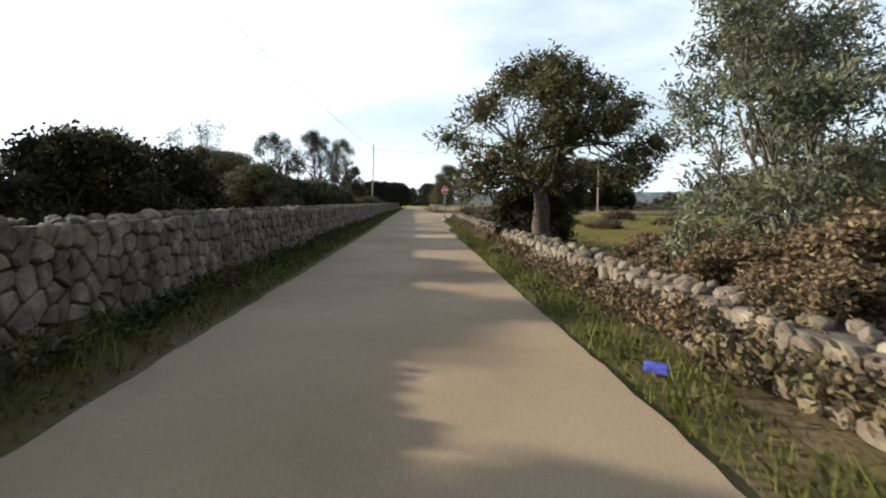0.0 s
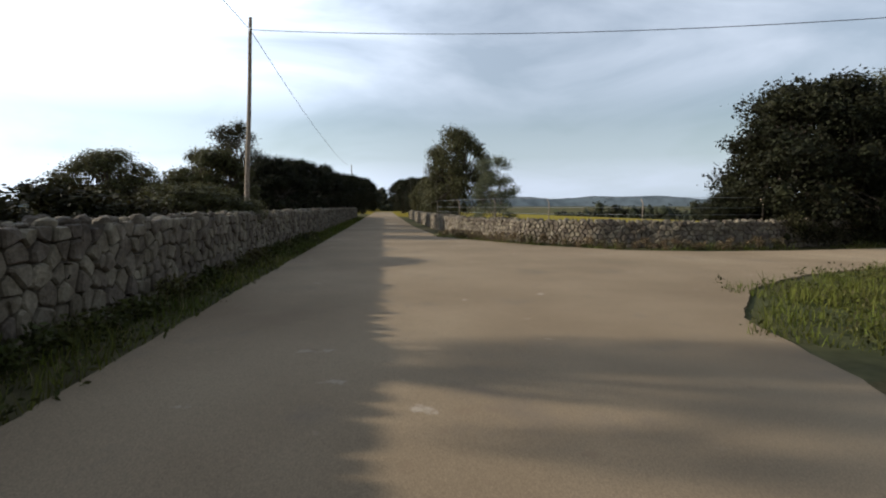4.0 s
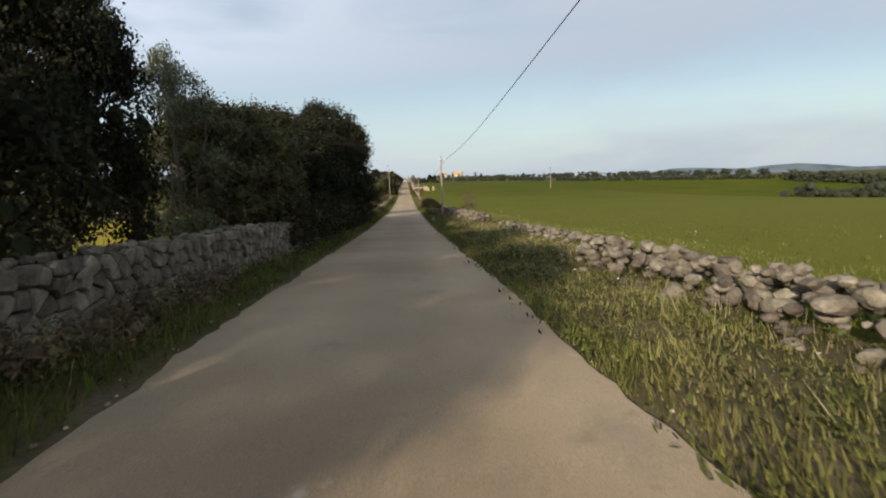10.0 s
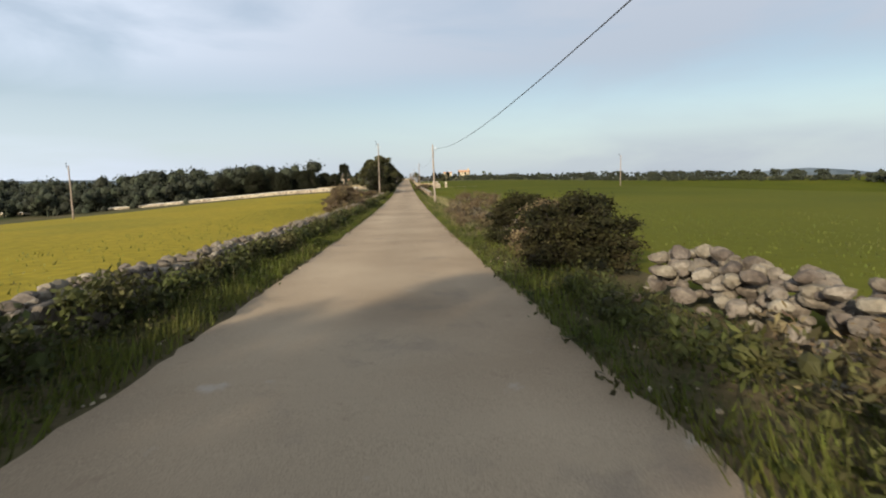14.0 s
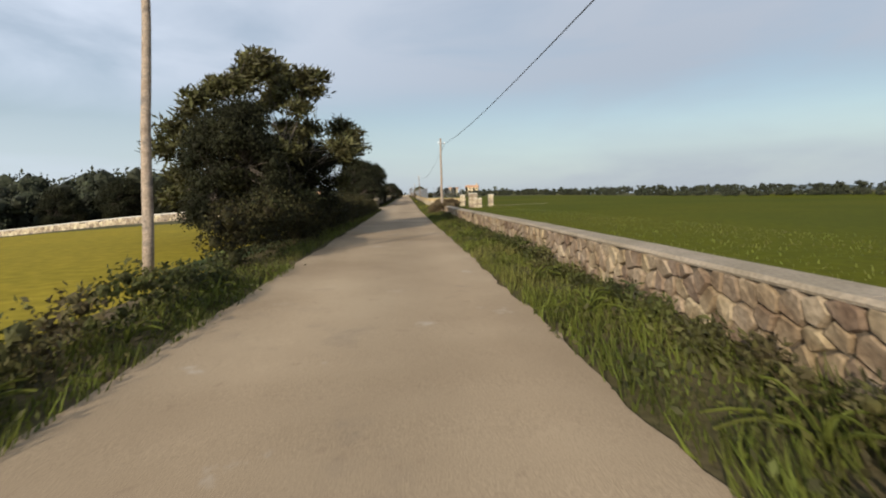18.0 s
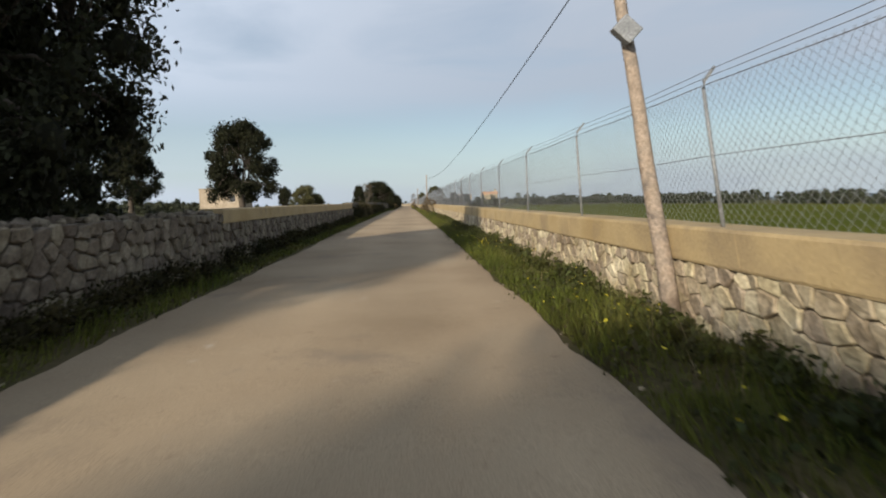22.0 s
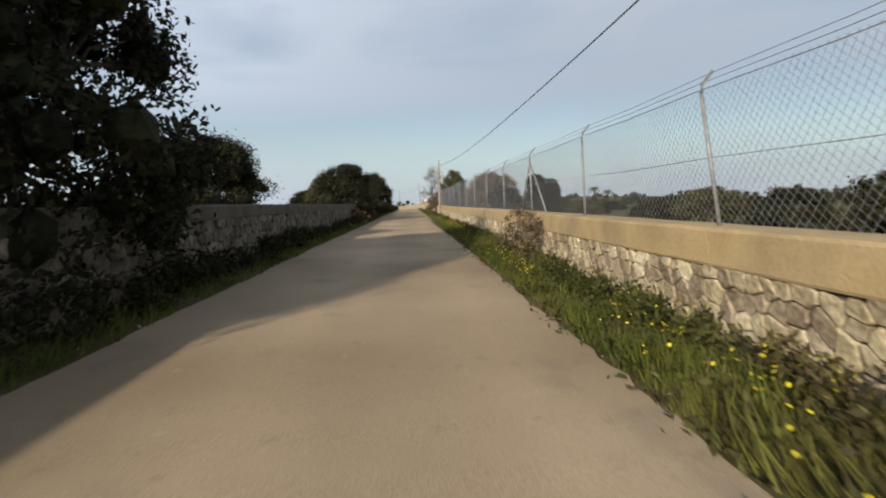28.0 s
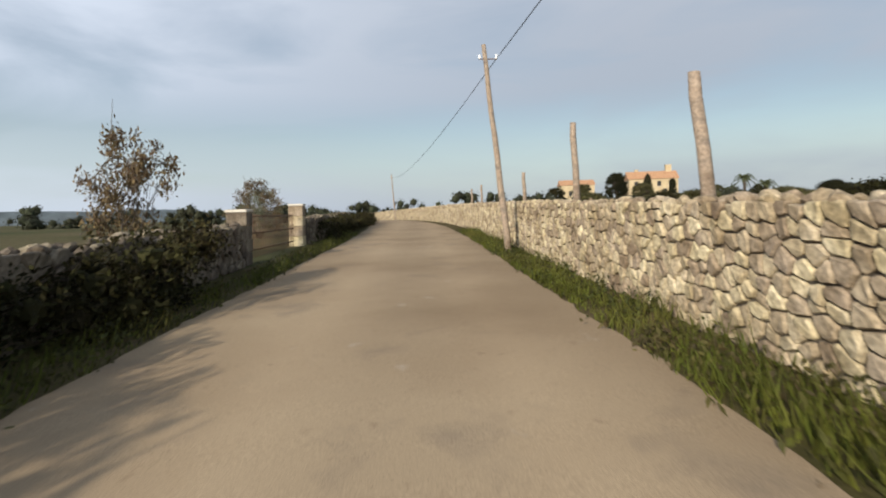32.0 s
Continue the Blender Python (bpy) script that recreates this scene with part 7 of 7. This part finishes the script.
def stone_wall(name, pts, h, side, label, w=0.28, rh=0.23, thick=0.5, joint=0.013, proud=0.05, warm=False, cap=None, cap_h=0.0, loose=True,
               near=(0.0, 0.0), lift=0.0, mortar=False):
    """A wall along pts, faced with single stones on the side of the road (side 1: to the right of its direction)."""
    ln = Line(pts)
    top = tagged(new(name), label, "wall", kind="structure")
    top.empty_display_size = 0.1
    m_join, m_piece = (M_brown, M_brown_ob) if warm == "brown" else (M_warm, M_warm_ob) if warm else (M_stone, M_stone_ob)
    g = Geo()
    step = 1.0
    n = max(2, int(ln.len / step) + 1)
    ss = np.linspace(0, ln.len, n)
    for i, s in enumerate(ss):
        x, y, ax, ay = ln.at(s, side)
        hh = h + (0 if cap else -0.05 + 0.07 * noise.noise((s * 0.5, h * 9, 4.0)))
        for o, z in ((-0.015, 0), (-0.015, hh), (-thick, hh), (-thick, 0)):
            g.v.append((x + ax * o, y + ay * o, z))
        if i:
            k = 4 * i
            for a, b in ((0, 1), (1, 2), (2, 3)):
                q = (k - 4 + a, k - 4 + b, k + b, k + a)
                g.f.append(q if side > 0 else q[::-1])
    g.f += [(0, 1, 2, 3), (4 * n - 1, 4 * n - 2, 4 * n - 3, 4 * n - 4)]
    part("wall_core", g.mesh("wall_core", M_mortar if mortar else M_core), top)
    rest, singles = Geo(), 0
    for poly in face_stones(ln.len, h, w, rh):
        pr = proud * random.uniform(0.6, 1.5)
        v, f = stone_poly(ln, side, poly, pr, joint * random.uniform(0.5, 1.5), mortar)
        if near[0] <= poly[0][0] <= near[1] and singles < 290:
            me = bpy.data.meshes.new("stone")
            me.from_pydata(v, [], f)
            me.materials.append(m_piece)
            part("stone", me, top)
            singles += 1
        else:
            rest.add(v, f)
    if loose:
        s = 0.0
        while s < ln.len:
            x, y, ax, ay = ln.at(s, side)
            r = random.uniform(0.05, 0.12)
            o = -random.uniform(0.03, thick - 0.05)
            v, f = boulder(x + ax * o, y + ay * o, h - r * 0.1 + 0.05 * noise.noise((s * 0.5, h * 9, 4.0)), r)
            rest.add(v, f)
            s += random.uniform(0.05, 0.17)
    if rest.v:
        part("stonework", rest.mesh("stonework", m_join), top, kind="stuff")
    if cap:
        s = 0.0
        while s < ln.len - 0.05:
            e = min(s + random.uniform(4.0, 6.5), ln.len)
            if ln.len - e < 1.0:
                e = ln.len
            c = Geo()
            k = max(2, int((e - s) / 0.6) + 1)
            prof = [(0.035, h - 0.01), (0.045, h + 0.015), (0.04, h + cap_h - 0.03), (0.015, h + cap_h), (-thick + 0.02, h + cap_h + 0.01), (-thick - 0.03, h + cap_h - 0.03), (-thick - 0.03, h)]
            for i in range(k):
                q = s + 0.004 + (e - s - 0.008) * i / (k - 1)
                x, y, ax, ay = ln.at(q, side)
                for o, z in prof:
                    wob = 0.012 * noise.noise((q * 1.5, z * 4, 6.0))
                    c.v.append((x + ax * (o + wob), y + ay * (o + wob), z + wob))
            m = len(prof)
            for i in range(k - 1):
                for a in range(m):
                    b = (a + 1) % m
                    q = (i * m + a, i * m + b, (i + 1) * m + b, (i + 1) * m + a)
                    c.f.append(q if side > 0 else q[::-1])
            c.f += [tuple(range(m)), tuple((k - 1) * m + a for a in reversed(range(m)))]
            part("coping", c.mesh("coping", cap), top)
            s = e
    return top


random.seed(11)
stone_wall("wall_lane_south", [A(u, -3.35) for u in range(-66, 63, 4)], 1.22, 1, "tall grey field wall of rough limestone with rough coping stones", 0.25, 0.19,
           proud=0.05, joint=0.014, near=(40, 54))
stone_wall("wall_lane_north", [A(-66, 2.65), A(-40, 2.65), A(-25, 2.65), A(-15, 2.75), A(-10, 3.0), A(-6.5, 3.5)], 0.55, -1, "low tumbled dry-stone wall beside the lane", 0.23, 0.17,
           proud=0.06, near=(40, 54))
stone_wall("wall_junction", [A(60, 3.0), A(42, 3.0), A(30, 3.05), (-13.9, -25.5), (-8.6, -24.6), (-6.2, -23.2), (-4.7, -21.0), (-4.0, -17.8)], 0.90, 1,
           "dry-stone wall of rounded limestone round the pasture corner", 0.2, 0.155, proud=0.045, joint=0.011, near=(44, 56))
stone_wall("wall_west_oaks", [(-4.0, -17.8), (-3.75, -10.0), (-3.5, 0.0), (-3.4, 20.0), (-3.4, 62.0)], 0.92, 1, "dry-stone wall in the shade of the oaks", 0.24, 0.19,
           proud=0.06, near=(20, 36))
stone_wall("wall_west_low", [(-3.4, 62.0), (-3.35, 100.0), (-3.4, 150.0)], 0.5, 1, "low dry-stone wall with tumbled top", 0.28, 0.18, proud=0.06, near=(14, 34))
stone_wall("wall_west_pasture", [(-120.0, 232.0), (-60.0, 226.0), (-25.0, 212.0), (-12.0, 196.0)], 0.8, 1, "pale field wall across the pasture", 0.6, 0.4, warm=True, loose=False, cap=M_concrete, cap_h=0.1)
stone_wall("wall_track", [(-24.0, 217.0), (-14.0, 220.9), (-9.0, 220.9), (-6.5, 220.6), (-4.9, 221.2), (-4.3, 223.5), (-4.2, 226.0)], 0.95, 1, "sunlit masonry wall with rendered top at the farm turning", 0.22, 0.17,
           warm=True, cap=M_cap, cap_h=0.14, loose=False, near=(9, 20), mortar=True)
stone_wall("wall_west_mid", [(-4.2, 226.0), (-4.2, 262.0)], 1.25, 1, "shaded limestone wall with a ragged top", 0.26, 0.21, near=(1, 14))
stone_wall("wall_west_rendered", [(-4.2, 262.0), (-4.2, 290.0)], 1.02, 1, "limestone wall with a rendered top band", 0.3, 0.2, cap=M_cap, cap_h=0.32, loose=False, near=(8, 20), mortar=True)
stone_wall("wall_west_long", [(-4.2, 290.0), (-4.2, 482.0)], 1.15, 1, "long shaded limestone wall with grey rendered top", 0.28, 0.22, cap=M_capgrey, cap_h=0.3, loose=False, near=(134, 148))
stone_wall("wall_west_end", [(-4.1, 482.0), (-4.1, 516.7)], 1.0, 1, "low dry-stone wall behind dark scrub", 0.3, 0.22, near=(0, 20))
stone_wall("wall_west_last", [(-4.1, 523.7), (-3.9, 530.0), (-3.9 + bend(570), 570.0)], 1.0, 1, "low dry-stone wall beyond the gate", 0.3, 0.22)
stone_wall("wall_east_flat", [(2.95, 143.0), (2.95, 190.0), (3.2, 200.0), (3.35, 203.6)], 0.63, -1, "masonry wall of angular limestone with pale flat top", 0.24, 0.25, proud=0.045, warm="brown",
           thick=0.36, cap=M_capstone, cap_h=0.05, loose=False, near=(8, 26), mortar=True)
stone_wall("wall_east_gate", [(7.4, 217.8), (6.3, 221.2), (4.8, 223.3), (3.5, 224.3), (2.97, 226.0)], 0.72, -1, "pale masonry wall with rendered top curving to the gateway", 0.25, 0.24, joint=0.007, proud=0.026, warm=True,
           cap=M_cap, cap_h=0.36, loose=False, near=(0, 10), mortar=True)
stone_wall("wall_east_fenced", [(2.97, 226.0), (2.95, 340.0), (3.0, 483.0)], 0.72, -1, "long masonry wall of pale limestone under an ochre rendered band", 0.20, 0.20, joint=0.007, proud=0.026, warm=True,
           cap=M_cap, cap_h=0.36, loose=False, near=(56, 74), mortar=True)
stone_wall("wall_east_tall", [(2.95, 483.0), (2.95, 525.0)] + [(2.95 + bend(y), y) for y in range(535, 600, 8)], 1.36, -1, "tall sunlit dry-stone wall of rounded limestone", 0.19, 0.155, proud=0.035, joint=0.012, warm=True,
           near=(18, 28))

# loose stone banks east of the road
for k, (pts, hh, n) in enumerate([([(5.2, -12), (4.8, 0)], 0.35, 70), ([(4.7, 2), (4.3, 8), (4.4, 14)], 0.5, 190), ([(4.2, 15), (4.0, 24)], 0.5, 170), ([(5.0, 26), (5.0, 40)], 0.3, 110),
                                  ([(4.6, 44), (4.4, 57)], 0.62, 230), ([(4.6, 60), (4.4, 72)], 0.6, 210), ([(3.9, 73), (3.6, 79.5)], 0.66, 190), ([(4.6, 88), (4.4, 120)], 0.12, 50), ([(3.4, 203.8), (3.5, 206.0)], 0.45, 22)]):
    ln = Line(pts)
    bank = tagged(new("stone_bank"), "collapsed bank of loose limestone in the grass", "stone heap", "stone banks", kind="structure")
    rest = Geo()
    for i in range(int(n * 2.6)):
        s = random.uniform(0, ln.len)
        x, y, ax, ay = ln.at(s, 1)
        o = random.gauss(0, 0.33)
        r = random.uniform(0.05, 0.135)
        z = max(0.0, hh * (1 - (o / 0.75) ** 2)) * random.uniform(0.3, 1.0)
        v, f = boulder(x + ax * o, y + ay * o, z, r)
        if i < 45 and k in (1, 2, 4, 5, 6):
            me = bpy.data.meshes.new("stone")
            me.from_pydata(v, [], f)
            me.materials.append(M_stone_ob)
            part("stone", me, bank)
        else:
            rest.add(v, f)
    part("rubble", rest.mesh("rubble", M_stone), bank, kind="stuff")

# ---- lay everything on the rise and fall of the land ----
LIFT = np.array([smooth_line(y, LAND_Y, LAND_Z) for y in np.arange(-40.0, 640.5, 0.5)])
laid = set()
for top in [o for o in scene.objects if o.parent is None and o.type in ("MESH", "EMPTY") and o.name != "backdrop"]:
    if top.matrix_basis.translation.length > 0.0:
        x, y, z = top.location
        top.location.z = z + land(x, y)
        continue
    for o in (top, *top.children_recursive):
        if o.type != "MESH" or o.data in laid:
            continue
        laid.add(o.data)
        co = np.empty(3 * len(o.data.vertices), np.float32)
        o.data.vertices.foreach_get("co", co)
        p = co.reshape(-1, 3)
        far = np.clip((np.abs(p[:, 0]) - 60.0) / 300.0, 0.0, 1.0)
        s = np.clip((-p[:, 0] - 6.0) / 110.0, 0.0, 1.0)
        t = np.clip((p[:, 1] - 45.0) / 80.0, 0.0, 1.0) * np.clip((300.0 - p[:, 1]) / 90.0, 0.0, 1.0)
        p[:, 2] += np.interp(p[:, 1], np.arange(-40.0, 640.5, 0.5), LIFT) * (1 - 0.7 * far) - 7.0 * s * s * (3 - 2 * s) * t * t * (3 - 2 * t)
        o.data.vertices.foreach_set("co", co)
        o.data.update()
